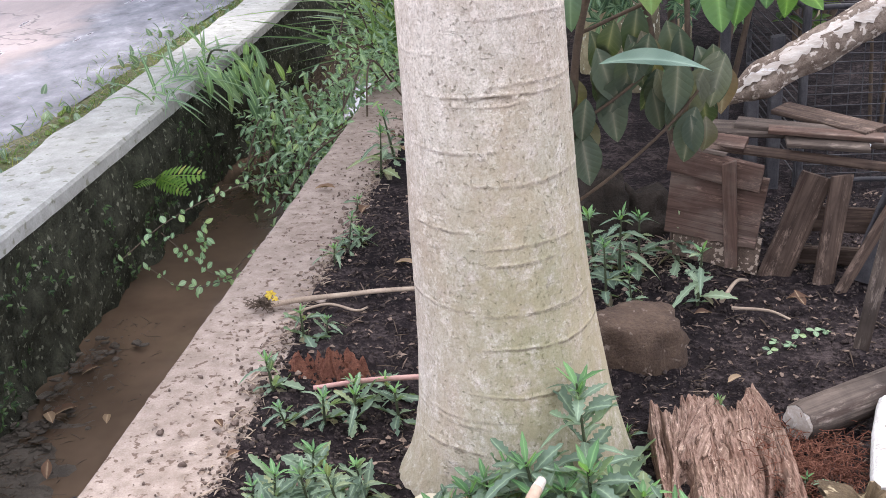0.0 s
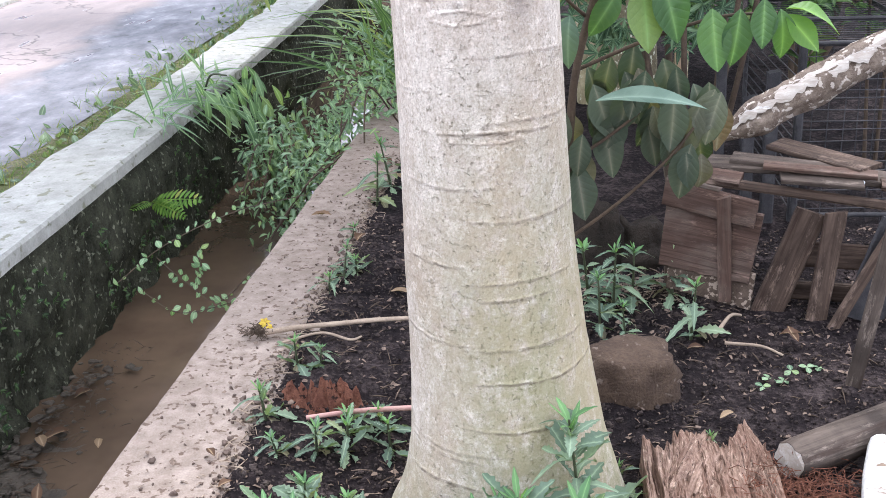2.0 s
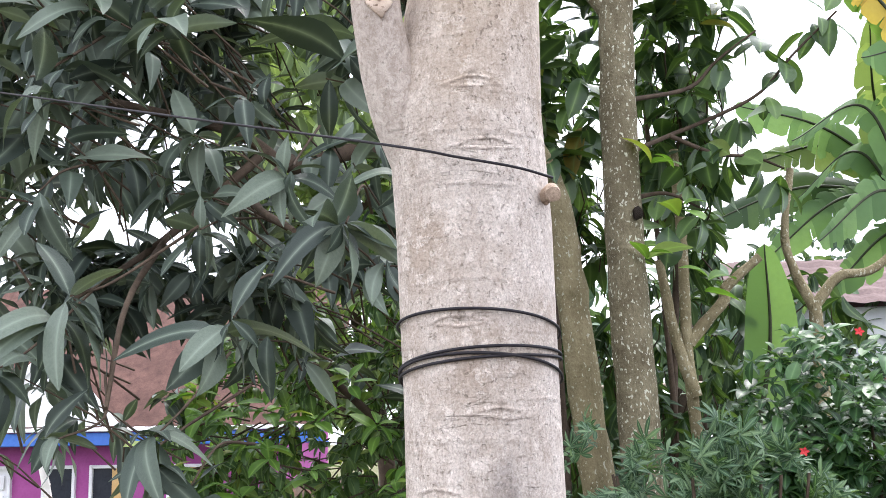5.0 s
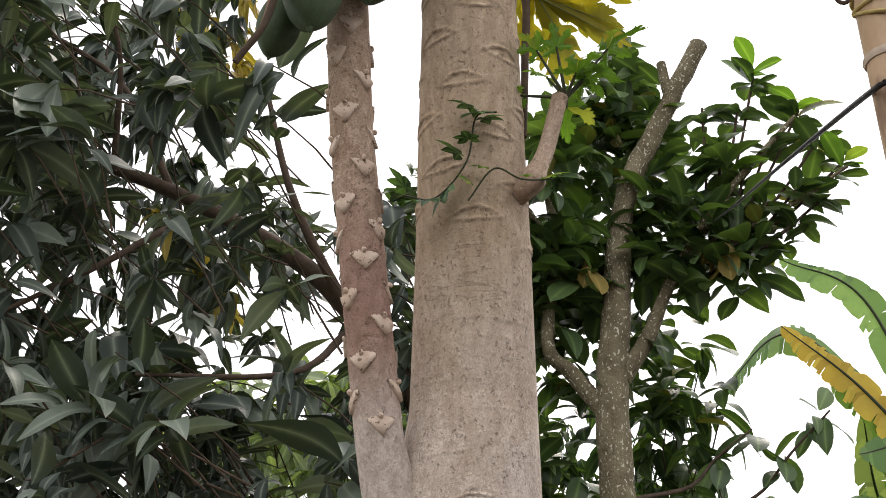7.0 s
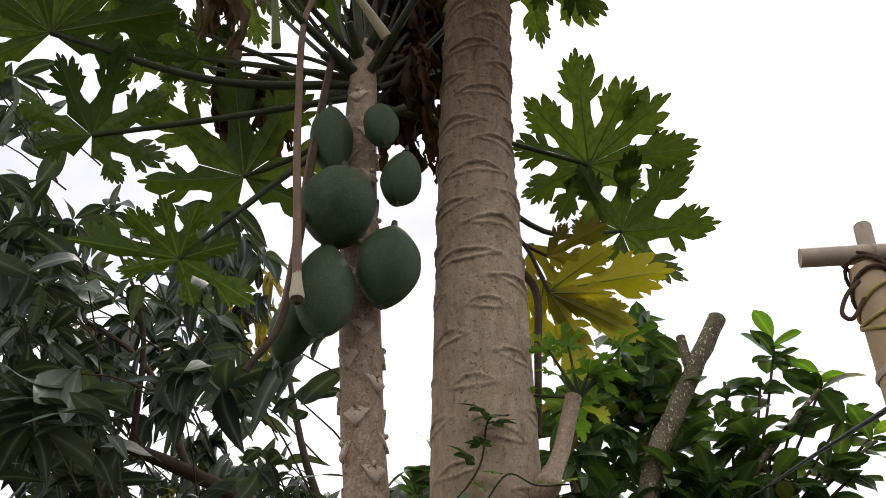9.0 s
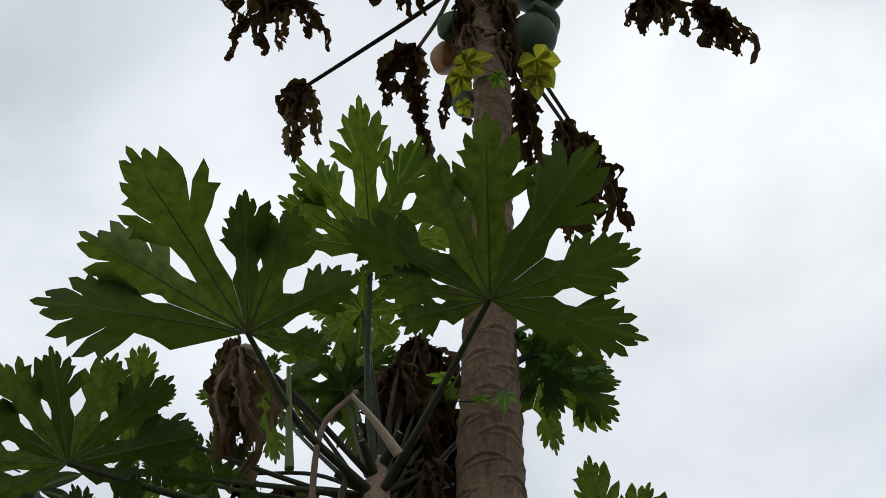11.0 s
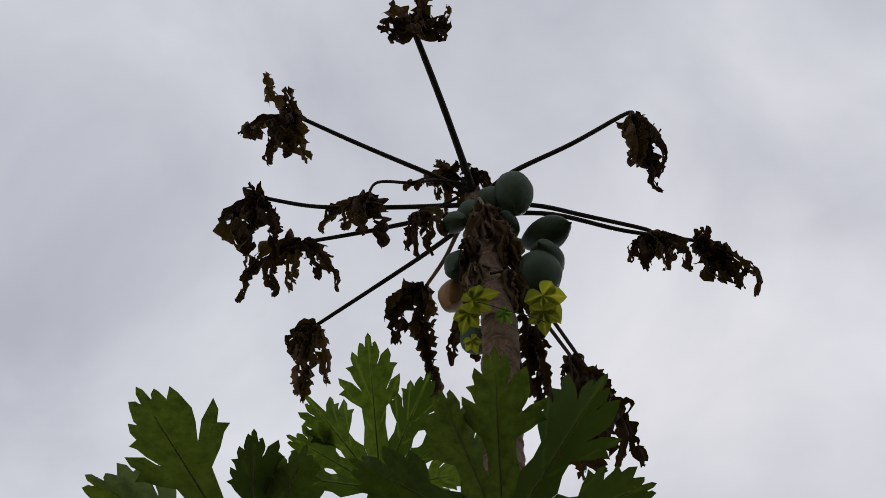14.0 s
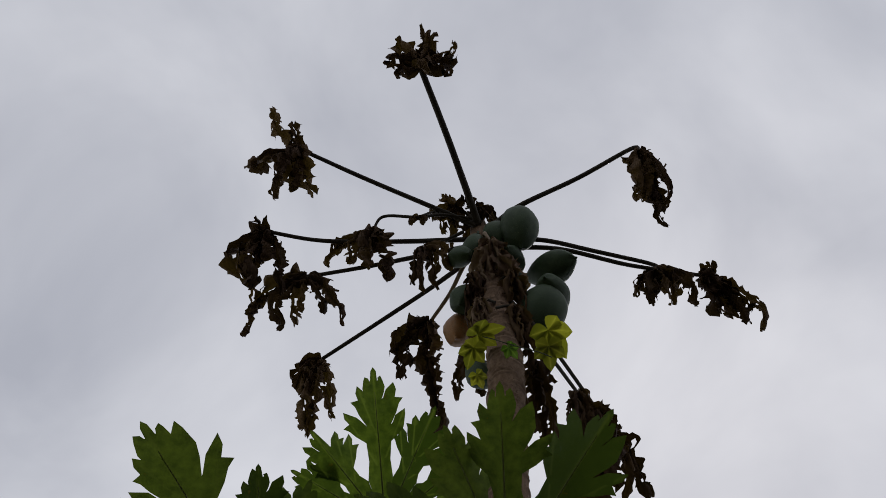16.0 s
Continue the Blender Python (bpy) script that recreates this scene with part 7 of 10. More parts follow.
for k in range(5):
    part("stem", tapered([(1.40, 5.1, -0.03), (1.35 + 0.1 * k, 5.08, 0.8), (1.2 + 0.14 * k, 5.05, 1.6)], 0.015, 0.006, 5, 6, 0.05), M_TWIG, hib)
for p in ((1.50, 4.68, 1.92), (1.25, 4.66, 1.45), (1.78, 4.6, 1.5), (1.60, 4.66, 1.72)):
    t = merge(*[(*blade(1, 0.6, 0.6, 0.2, 0.3, 4), Matrix.Rotation(1.256 * q, 4, 'Z') @ Matrix.Rotation(-0.5, 4, 'Y')) for q in range(5)])
    part("flower", template_mesh("flower", t, M_FLOWER), M_FLOWER, hib, "red flower", frame_to(p, (1, 0, 0), (0.2, -1, 0.4), 0.022))
bush = thing("low_bush", (1.55, 4.4, 0.0), "low bush with small yellow-green leaves", "shrub")
poses = []
for c, r, n in (((1.50, 4.3, 0.98), (0.2, 0.2, 0.25), 36), ((1.32, 4.35, 0.62), (0.3, 0.25, 0.22), 40), ((1.7, 4.2, 0.9), (0.2, 0.2, 0.35), 36)):
    for p in cloud_points(n, ball(c, r), *bounds(c, r)):
        poses += rosette(p, (rnd(-0.5, 0.5), -0.3, 0.8), 6, rnd(0.06, 0.09), 0.2)
foliage(bush, T_OVAL, poses, M_GUAVA, 60, "leaf")
for k in range(4):
    part("stem", tapered([(1.52 + 0.04 * k, 4.35, -0.03), (1.45 + 0.1 * k, 4.3, 0.9)], 0.008, 0.004, 4, 6, 0.05), M_TWIG, bush)
sheet = Shape()
rows = []
for i in range(15):
    row = []
    for j in range(15):
        u, v = i / 14, j / 14
        p = Vector((1.32 + 0.15 * u, 4.42 - 0.08 * v, 0.86 - 0.11 * v + 0.04 * math.sin(u * 7)))
        row.append(p + Vector((0.02, 0.03, 0.03)) * noise.noise(p * 18))
    rows.append(row)
sheet.grid(rows)
solo("plastic_sheet", sheet, M_PAPER, "crumpled white plastic sheet caught on the low bush", "plastic sheet")

# bare forked branches
fork = thing("forked_tree", (1.66, 6.0, 0.0), "small bare tree with a pale forked trunk", "tree")
part("trunk", tapered([(1.67, 6.0, -0.05), (1.66, 6.0, 1.2), (1.645, 6.0, 2.0), (1.64, 6.0, 2.18)], 0.045, 0.032, 5, 9, 0.12), M_LEANBARK, fork)
for pts in ([(1.64, 6.0, 2.15), (1.55, 6.0, 2.35), (1.51, 6.0, 2.55), (1.56, 6.0, 2.9)], [(1.64, 6.0, 2.17), (1.77, 6.0, 2.32), (1.97, 6.0, 2.37), (2.3, 6.0, 2.7)]):
    part("limb", tapered(pts, 0.03, 0.018, 7, 9, 0.3), M_LEANBARK, fork)
limb = thing("bent_tree", (0.95, 5.6, 0.0), "crooked small tree with a sawn pale branch", "tree")
part("trunk", tapered([(0.98, 5.6, -0.05), (0.97, 5.55, 1.2), (0.92, 5.5, 1.9), (0.92, 5.5, 2.4), (0.90, 5.5, 2.9)], 0.036, 0.022, 5, 9, 0.25), M_LEANBARK, limb)
for pts in ([(0.93, 5.5, 1.95), (1.0, 5.5, 2.04), (1.10, 5.5, 2.15), (1.12, 5.5, 2.22), (1.28, 5.5, 2.36)], [(0.95, 5.5, 1.7), (0.86, 5.48, 2.0), (0.80, 5.45, 2.35)]):
    part("limb", tapered(pts, 0.032, 0.022, 7, 9, 0.3), M_LEANBARK, limb)


def banana_leaf(base, tip, bend, width, seed, tear=0.35, facing=(0.1, -0.8, 0.35)):
    """A long leaf with a midrib and a torn blade: (blade shape, rib shape)."""
    r = random.Random(seed)
    b, t = Vector(base), Vector(tip)
    path = smooth_path([b, (b + t) * 0.5 + Vector(bend), t], 22)
    n = len(path) - 1
    s, rib = Shape(), Shape()
    rib.tube(path, [0.018 * (1 - 0.8 * i / n) for i in range(n + 1)], 6)
    d0 = (t - b).normalized()
    side = d0.cross(Vector(facing)).normalized()
    for sign in (-1, 1):
        i = 1
        while i < n:
            k = n if tear == 0 else min(n, i + (1 if r.random() < tear else r.randint(2, 6)))
            sag = r.uniform(0.1, 0.45)
            short = r.uniform(0.8, 1.0)
            rows = []
            for q in range(i, k + 1):
                w = width * short * math.sin(math.pi * min(1, 0.06 + 0.94 * q / n)) ** 0.5 * (0.86 if tear > 0.3 and q in (i, k) else 1.0)
                slip = (path[min(q + 1, n)] - path[max(q - 1, 0)]).normalized() * w * 0.25
                p = path[q]
                rows.append([p, p + side * sign * w * 0.5 + slip * 0.5 + Vector((0, 0, 0.04 * w)), p + side * sign * w + slip + Vector((0, 0, -sag * w))])
            s.grid(rows)
            i = k
    return s, rib


def banana(at, leaves, label, seed, top=2.1):
    ob = thing("banana_plant", at, label, "banana plant", "banana plants")
    x, y, z = at
    part("stem", tapered([(x, y, -0.05), (x + 0.02, y, 1.0), (x, y, top + 0.1)], 0.10, 0.06, 6, 12, 0.08), M_VEIN, ob)
    for k, (tip, bend, w, mat) in enumerate(leaves):
        sh, rib = banana_leaf((x, y, top), tip, bend, w, seed + k, 0.6)
        lf = part("leaf", sh, mat, ob, "yellow torn leaf" if mat is M_BANANA_Y else "")
        part("midrib", rib, M_VEIN, lf)


banana((2.62, 7.2, 0.0), [((2.44, 7.1, 4.25), (0.02, 0, 0.1), 0.15, M_BANANA), ((2.9, 6.8, 3.6), (0.0, 0, 0.8), 0.24, M_BANANA), ((1.80, 7.0, 3.30), (0.1, 0, 0.62), 0.17, M_BANANA), ((1.88, 7.4, 3.0), (0.05, 0, 0.55), 0.16, M_BANANA),
                          ((1.85, 6.7, 2.62), (0.1, 0, 0.42), 0.18, M_BANANA), ((1.98, 7.1, 2.36), (0.1, 0, 0.33), 0.17, M_BANANA), ((2.5, 6.6, 2.0), (0.2, 0, 0.6), 0.22, M_BANANA)],
       "tall banana plant with broad torn leaves", 900, 2.45)
banana((2.95, 7.4, 0.9), [((1.95, 6.9, 5.15), (0.10, 0, 0.55), 0.19, M_BANANA), ((2.16, 7.0, 4.28), (0.1, 0, 0.15), 0.2, M_BANANA), ((3.4, 7.0, 5.2), (0, 0, 0.5), 0.22, M_BANANA), ((2.2, 6.8, 3.75), (0.1, 0, 0.25), 0.2, M_BANANA)],
       "banana plant with fringed dark leaves", 950, 3.5)
banana((2.7, 7.05, 0.9), [((1.42, 7.0, 4.22), (-0.05, 0, 0.66), 0.17, M_BANANA), ((1.885, 6.9, 4.66), (0.02, 0, 0.06), 0.17, M_BANANA_Y), ((3.3, 7.0, 4.9), (0.0, 0, 0.4), 0.2, M_BANANA)], "banana plant with a torn yellow leaf", 970, 3.75)
# Some leaves of this plant take the hazed and the shaded leaf colours.
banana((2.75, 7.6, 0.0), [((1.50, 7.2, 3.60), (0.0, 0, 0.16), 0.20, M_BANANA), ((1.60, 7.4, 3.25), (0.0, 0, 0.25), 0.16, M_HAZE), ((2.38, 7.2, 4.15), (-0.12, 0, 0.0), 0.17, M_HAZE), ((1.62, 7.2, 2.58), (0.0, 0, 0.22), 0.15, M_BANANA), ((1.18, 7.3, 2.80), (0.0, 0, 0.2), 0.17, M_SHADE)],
       "banana plant with wide drooping light green leaves", 930, 3.0)
sh, rib = banana_leaf((1.38, 6.4, 1.5), (1.46, 6.3, 2.55), (0.05, 0, 0), 0.18, 990, 0.0)
lone = thing("banana_sucker", (1.38, 6.4, 0.0), "young banana shoot with one upright light green leaf", "banana plant", "banana plants")
part("stem", tapered([(1.38, 6.4, -0.05), (1.38, 6.4, 0.8), (1.38, 6.4, 1.5)], 0.03, 0.018, 5, 9, 0.05), M_VEIN, lone)
lf = part("leaf", sh, M_BANANA, lone)
part("midrib", rib, M_VEIN, lf)

# far woods, with haze mixed into their leaf colour
woods = thing("far_woods", (3, 16, 0.0), "dense green trees in the distance", "trees", kind="stuff")
poses = []
for c, r, n in (((1.6, 12, 1.6), (1.6, 1.0, 2.0), 260), ((4.5, 15, 1.6), (2.2, 1.0, 2.0), 260), ((-0.6, 18, 1.2), (1.7, 1.0, 2.2), 260), ((8.0, 15, 2.0), (3.0, 1.0, 3.0), 240), ((-0.4, 10.5, 1.6), (0.8, 0.8, 1.7), 170), ((-8.0, 30, 2.2), (3.0, 1.0, 3.2), 120), ((6.3, 26, 5.0), (1.6, 1.0, 2.6), 150)):
    for p in cloud_points(n, ball(c, r), *bounds(c, r)):
        poses += rosette(p, unit(), 7, rnd(0.22, 0.40), 0.4)
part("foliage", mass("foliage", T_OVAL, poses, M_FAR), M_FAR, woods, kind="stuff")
for x, y in ((1.6, 12.2), (4.5, 15.2), (-0.6, 18.2), (8.0, 15.3), (-0.35, 10.6), (-8.0, 30.2), (6.3, 26.2)):
    part("trunk", tapered([(x, y, -1.0), (x + 0.1, y, 1.0), (x, y, 2.6)], 0.10, 0.05, 5, 8, 0.1), M_TWIG, woods)

# ---- buildings ----
far_house = thing("far_house", (4.0, 15.5, 0.0), "distant low house with a weathered tile roof", "house")
s = Shape().box(pose(4.6, 16.0, 1.55), 3.6, 2.0, 3.1, 0.02)
part("wall", s, M_WHITEWALL, far_house, smooth=False)
roof = Shape()
rows = []
for i in range(13):
    q = i / 12
    rows.append([(2.4 + 4.4 * j / 24, 14.6 + 1.4 * q, 3.1 + 0.75 * q + 0.025 * (j % 2) + 0.02 * (i % 2)) for j in range(25)])
roof.grid(rows)
roof.grid([[(2.4 + 4.4 * j / 24, 17.4 - 1.4 * q, 3.1 + 0.75 * q) for j in range(25)] for q in (0, 0.5, 1.0)])
part("roof", roof, M_ROOFGREY, far_house, "grey-brown tile roof", smooth=False)

HY = 20.0
house = thing("house", (-8.0, HY, -0.85), "magenta house with blue fascia and red tile roof", "house")
part("wall", Shape().box(pose(-8.4, HY + 2.0, 0.45), 8.2, 4.0, 2.6, 0.01), M_PINKWALL, house, "magenta rendered wall", smooth=False)
part("porch_wall", Shape().box(pose(-4.9, HY + 2.4, 0.45), 1.2, 3.0, 2.55, 0.01), M_PINKWALL, house, smooth=False)
fas = Shape()
fas.box(pose(-8.2, HY - 0.62, 1.60), 9.4, 0.06, 0.22, 0.01)
part("fascia", fas, M_BLUE, house, "bright blue fascia board", smooth=False)
part("gutter", Shape().box(pose(-8.2, HY - 0.66, 1.76), 9.5, 0.12, 0.07, 0.01), M_WHITEWALL, house, smooth=False)
part("soffit", Shape().box(pose(-8.2, HY - 0.25, 1.5), 9.3, 0.72, 0.03, 0.0), M_BLUE, house, smooth=False)
for k in range(18):
    y0 = HY - 0.66 + 0.17 * k
    z0 = 1.80 + 0.155 * k
    row = Shape()
    pr = []
    for j in range(95):
        x = -12.9 + 9.5 * j / 94
        pr.append([(x, y0 - 0.02, z0 + 0.03 * abs(math.sin(j * 1.05)) - 0.02), (x, y0 - 0.015, z0 + 0.03 * abs(math.sin(j * 1.05))), (x, y0 + 0.19, z0 + 0.185 + 0.03 * abs(math.sin(j * 1.05)))])
    row.grid(pr)
    part("roof_course", row, M_ROOF, house, "row of red-brown clay tiles" if k == 0 else "", smooth=False)
gable = Shape()
gable.fan([(-9.6, HY - 0.70, 1.82), (-7.0, HY - 0.70, 1.82), (-8.3, HY - 0.70, 3.3)])
gable.box(pose(-8.9, HY - 0.72, 2.6, 0, 49, 0), 0.12, 0.08, 2.1, 0.01)
part("porch_gable", gable, M_WHITEWALL, house, "white gable over the porch", smooth=False)


def opening(x, w, z0, z1, pane_mat, name="window", curtain=False):
    fr = Shape()
    t = 0.06
    zc, h = (z0 + z1) / 2, z1 - z0
    for dx in (-w / 2, w / 2):
        fr.box(pose(x + dx, HY - 0.03, zc), t, 0.1, h + t, 0.008)
    for z in (z0, z1):
        fr.box(pose(x, HY - 0.032, z), w - t, 0.1, t, 0.008)
    ob = part(name, fr, M_FRAME, house, "white-framed " + name, smooth=False)
    part("pane", Shape().box(pose(x, HY + 0.0, zc), w - t, 0.03, h - t, 0.0), pane_mat, ob, smooth=False)
    if curtain:
        part("curtain", Shape().box(pose(x + w * 0.28, HY - 0.025, zc), w * 0.36, 0.02, h - t, 0.004), M_CURTAIN, ob, smooth=False)


opening(-8.35, 0.55, 0.0, 1.12, M_GLASS_DK)
opening(-7.45, 0.62, -0.8, 1.12, M_GLASS_DK, "door", True)
opening(-6.05, 0.62, -0.8, 1.12, M_GLASS_DK, "door", True)
opening(-9.6, 0.7, -0.1, 1.12, M_WHITEWALL)
for i in range(2):
    for j in range(3):
        part("shutter_panel", Shape().box(pose(-9.76 + 0.32 * i, HY - 0.05, 0.18 + 0.34 * j), 0.2, 0.03, 0.24, 0.01), M_FRAME, house, smooth=False)

compound = thing("compound_wall", (-6.5, 16.5, -0.9), "low weathered brick wall in front of the house", "wall", kind="structure")
s, rows = Shape(), []
for i in range(60):
    q = i / 59
    x, y = -11.5 + 7.1 * q, 16.6 + 0.5 * q
    top = 0.49 + 0.03 * noise.noise(Vector((q * 30, 0, 0)))
    rows.append([(x, y, -1.2), (x + 0.02 * noise.noise(Vector((q * 50, 1, 0))), y, -0.2), (x, y, top), (x, y + 0.2, top), (x, y + 0.2, -1.2)])
s.grid(rows)
s.fan([rows[-1][k] for k in (0, 1, 2, 3, 4)])
part("masonry", s, M_BRICK, compound, smooth=False)
wl2 = Shape()
wl2.box(pose(-3.2, 19.5, 0.2, 0, 0, -12), 2.6, 0.15, 1.3, 0.02)
solo("side_wall", wl2, M_BRICK, "brownish side wall beyond the bend of the road", "wall", kind="structure", smooth=False)
tank = Shape().box(pose(-4.25, 16.85, 0.22, 0, 4, 10), 0.42, 0.06, 0.55, 0.02, 0.02)
solo("white_board", tank, M_WHITEWALL, "white board leaning on the end of the brick wall", "board", smooth=False)


def cloth(x0, x1, drop, material, name, label, seed):
    s, rows = Shape(), []
    for i in range(19):
        u = i / 18
        x = x0 + (x1 - x0) * u
        y = 16.58 + 0.5 * (x + 11.5) / 7.1
        fold = 0.03 * math.sin(u * 19 + seed)
        row = [(x, y + 0.24, 0.30), (x, y + 0.23, 0.545)]
        for k in range(6):
            row.append((x + 0.01 * k * math.sin(u * 9), y - 0.03 - fold, 0.55 - drop * (0.8 + 0.2 * math.sin(u * 5 + seed)) * k / 5))
        rows.append(row)
    s.grid(rows)
    solo(name, s, material, label, "laundry", "laundry on the wall")


cloth(-6.05, -5.65, 0.24, M_CLOTH_PINK, "pink_towel", "pink striped towel drying over the brick wall", 1)
cloth(-6.5, -6.12, 0.17, M_CLOTH_DK, "dark_cloth", "dark cloth drying over the brick wall", 2)
cloth(-7.6, -7.0, 0.10, M_CLOTH_DK, "blue_cloth", "dark blue cloth lying on the brick wall", 3)
cloth(-5.0, -4.5, 0.10, M_WHITEWALL, "white_cloth", "white cloth lying over the brick wall", 4)

# bleached bamboo pole by the road
pole = thing("roadside_pole", (-3.85, 9.8, 0.0), "leaning bleached bamboo pole beside the road", "pole")
a, b = Vector((-3.83, 9.8, -0.05)), Vector((-4.16, 9.8, 1.42))
part("shaft", Shape().tube([a + (b - a) * (k / 10) for k in range(11)], 0.036, 9), M_BAMBOO_WHITE, pole)
for k in range(1, 6):
    p = a + (b - a) * (k / 6)
    part("node_ring", Shape().tube([p - (b - a) * 0.006, p + (b - a) * 0.006], 0.041, 9), M_BAMBOO_WHITE, pole)
solo("short_stake", Shape().tube([(-4.55, 11.9, -0.2), (-4.5, 11.9, 0.33)], 0.02, 7), M_BAMBOO_WHITE, "short pale stake in the grass", "stake")
solo("leaning_stick", Shape().tube([(-4.3, 15.5, -0.35), (-4.75, 15.6, 0.2)], 0.02, 7), M_BAMBOO_WHITE, "pale stick leaning by the brick wall", "stick")


def blades(name, label, n, area, size, material, templates, category="grass", up=0.8):
    poses = []
    for _ in range(n):
        x, y = area()
        d = Vector((rnd(-1, 1), rnd(-1, 1), up * rnd(0.6, 1.6)))
        poses.append((rng.randrange(len(templates)), frame_to((x, y, ground_z(x, y) - 0.01), d, Vector((rnd(-1, 1), rnd(-1, 1), 1)), size * rnd(0.5, 1.3))))
    ob = new(name, mass(name, templates, poses, material))
    return tagged(ob, label, category, kind="stuff")


def verge():
    y = rnd(2.5, 13)
    return wall_x(y) - 0.31 - abs(rng.gauss(0, 0.17)), y


def lawn():
    y = rnd(4.5, 16.3)
    return -3.90 - rnd(0, 1) ** 1.2 * (1 + 0.33 * y), y


def hedge_line():
    t = rng.random()
    return -4.3 - 4.8 * t + rnd(-0.1, 0.1), 13.2 - 1.9 * t + rnd(-0.25, 0.25)


blades("verge_grass", "grass and small weeds along the canal coping", 6000, verge, 0.075, M_GRASS, T_GRASS)
blades("verge_weeds", "small leafy weeds along the canal coping", 800, verge, 0.06, M_WEED, T_SMALL, "weeds")
blades("lawn", "rough grass beside the road", 5200, lawn, 0.16, M_GRASS, T_GRASS)
poses = []
for _ in range(4600):
    x, y = hedge_line()
    poses.append((rng.randrange(2), frame_to((x, y, ground_z(x, y) + rnd(0, 0.30)), unit() + Vector((0, -0.5, 0.3)), (rnd(-1, 1), -0.3, 1), rnd(0.06, 0.13))))
tagged(new("low_hedge", mass("low_hedge", T_SMALL, poses, M_HIB)), "low green hedge in front of the brick wall", "hedge", kind="stuff")

# ---- the yard: coop, timber, stones and tools ----


def plank(a, b, width, thick, facing, material, parent=None, name="plank", label="", category="plank", jit=0.004):
    """A board from a to b; facing is the way its broad side looks."""
    a, b = Vector(a), Vector(b)
    m = frame_to((a + b) / 2, b - a, facing)
    ln = (b - a).length
    s, rows, n = Shape(), [], 10
    sd = rnd(0, 50)
    for i in range(n + 1):
        x = (i / n - 0.5) * ln
        w0 = width / 2 * (1 + 0.06 * noise.noise(Vector((i * 0.7, sd, 0))))
        w1 = width / 2 * (1 + 0.06 * noise.noise(Vector((i * 0.7, sd, 5))))
        e = (rnd(-0.006, 0.006) if i in (0, n) else 0)
        t = thick / 2
        c = 0.18 * thick
        rows.append([(x + e, -w0, -t + c), (x + e, -w0 + c, -t), (x - e, w1 - c, -t), (x - e, w1, -t + c), (x - e, w1, t - c), (x - e, w1 - c, t), (x + e, -w0 + c, t), (x + e, -w0, t - c)])
    s.grid(rows, close=True)
    s.fan(list(reversed(rows[0])))
    s.fan(rows[-1])
    me = s.mesh(name, material, False)
    if parent:
        return part(name, me, material, parent, label, m)
    ob = new(name, me)
    ob.matrix_basis = m
    return tagged(ob, label, category)


coop = thing("wooden_coop", (0.9, 3.1, 0.0), "broken old wooden hen coop of dark weathered boards", "coop")
plank((0.600, 3.0, 0.20), (0.832, 2.905, 0.175), 0.20, 0.016, (-0.4, -1, 0.05), M_PLANK_RED, coop, "panel_board")
plank((0.618, 3.012, 0.078), (0.833, 2.915, 0.050), 0.105, 0.014, (-0.4, -1, 0.05), M_MUDDY, coop, "panel_board", "board spattered with dried mud")
plank((0.597, 2.99, 0.315), (0.825, 2.897, 0.275), 0.075, 0.018, (-0.4, -1, 0.05), M_PLANK_RED, coop, "panel_board")
plank((0.742, 2.915, 0.318), (0.762, 2.925, 0.02), 0.036, 0.018, (-0.4, -1, 0.05), M_PLANK_RED, coop, "batten")
plank((0.605, 2.985, 0.352), (0.735, 2.93, 0.335), 0.012, 0.012, (0, -1, 0), M_BEAM, coop, "top_edge")
plank((0.70, 3.02, 0.335), (1.30, 2.93, 0.265), 0.026, 0.03, (0, -1, 0.2), M_PLANK, coop, "rail")
plank((0.95, 2.98, 0.03), (1.32, 2.93, 0.02), 0.05, 0.025, (0, -1, 0.1), M_PLANK, coop, "rail")
plank((0.95, 2.97, 0.14), (1.30, 2.92, 0.13), 0.07, 0.015, (0, -1, 0.1), M_PLANK, coop, "rail")
for x, y in ((0.63, 3.05), (1.30, 2.96), (0.66, 3.16), (1.30, 3.12)):
    plank((x, y, 0.0), (x, y, 0.33), 0.035, 0.03, (0, -1, 0), M_PLANK, coop, "corner_post")
plank((0.966, 2.895, 0.284), (0.866, 2.893, -0.005), 0.086, 0.014, (0.1, -1, 0.1), M_PLANK, coop, "loose_board", "pale brown board leaning askew")
plank((1.026, 2.885, 0.285), (0.985, 2.84, -0.005), 0.056, 0.014, (0.1, -1, 0.1), M_PLANK, coop, "loose_board")
plank((1.15, 2.82, 0.25), (1.02, 2.80, -0.005), 0.030, 0.02, (0.5, -1, 0.1), M_PLANK, coop, "loose_board")
plank((1.19, 2.86, 0.26), (1.10, 2.84, 0.0), 0.13, 0.012, (0.3, -1, 0.1), M_IRON, coop, "dark_sheet")
plank((0.72, 3.10, 0.360), (1.12, 3.03, 0.352), 0.10, 0.016, (0.02, -0.06, 1), M_BEAM, coop, "roof_board", "grey weathered roof board")
plank((0.79, 3.10, 0.372), (1.13, 2.98, 0.358), 0.07, 0.014, (0.02, -0.08, 1), M_BEAM, coop, "roof_board")
plank((0.86, 3.02, 0.374), (1.14, 2.95, 0.362), 0.045, 0.012, (0.03, -0.1, 1), M_PLANK_RED, coop, "roof_board")
plank((1.05, 3.05, 0.338), (1.36, 3.00, 0.31), 0.10, 0.016, (0.02, -0.06, 1), M_BEAM, coop, "roof_board")
plank((0.93, 3.22, 0.376), (1.13, 2.98, 0.372), 0.085, 0.014, (0.0, -0.12, 1), M_PLANK, coop, "roof_board")
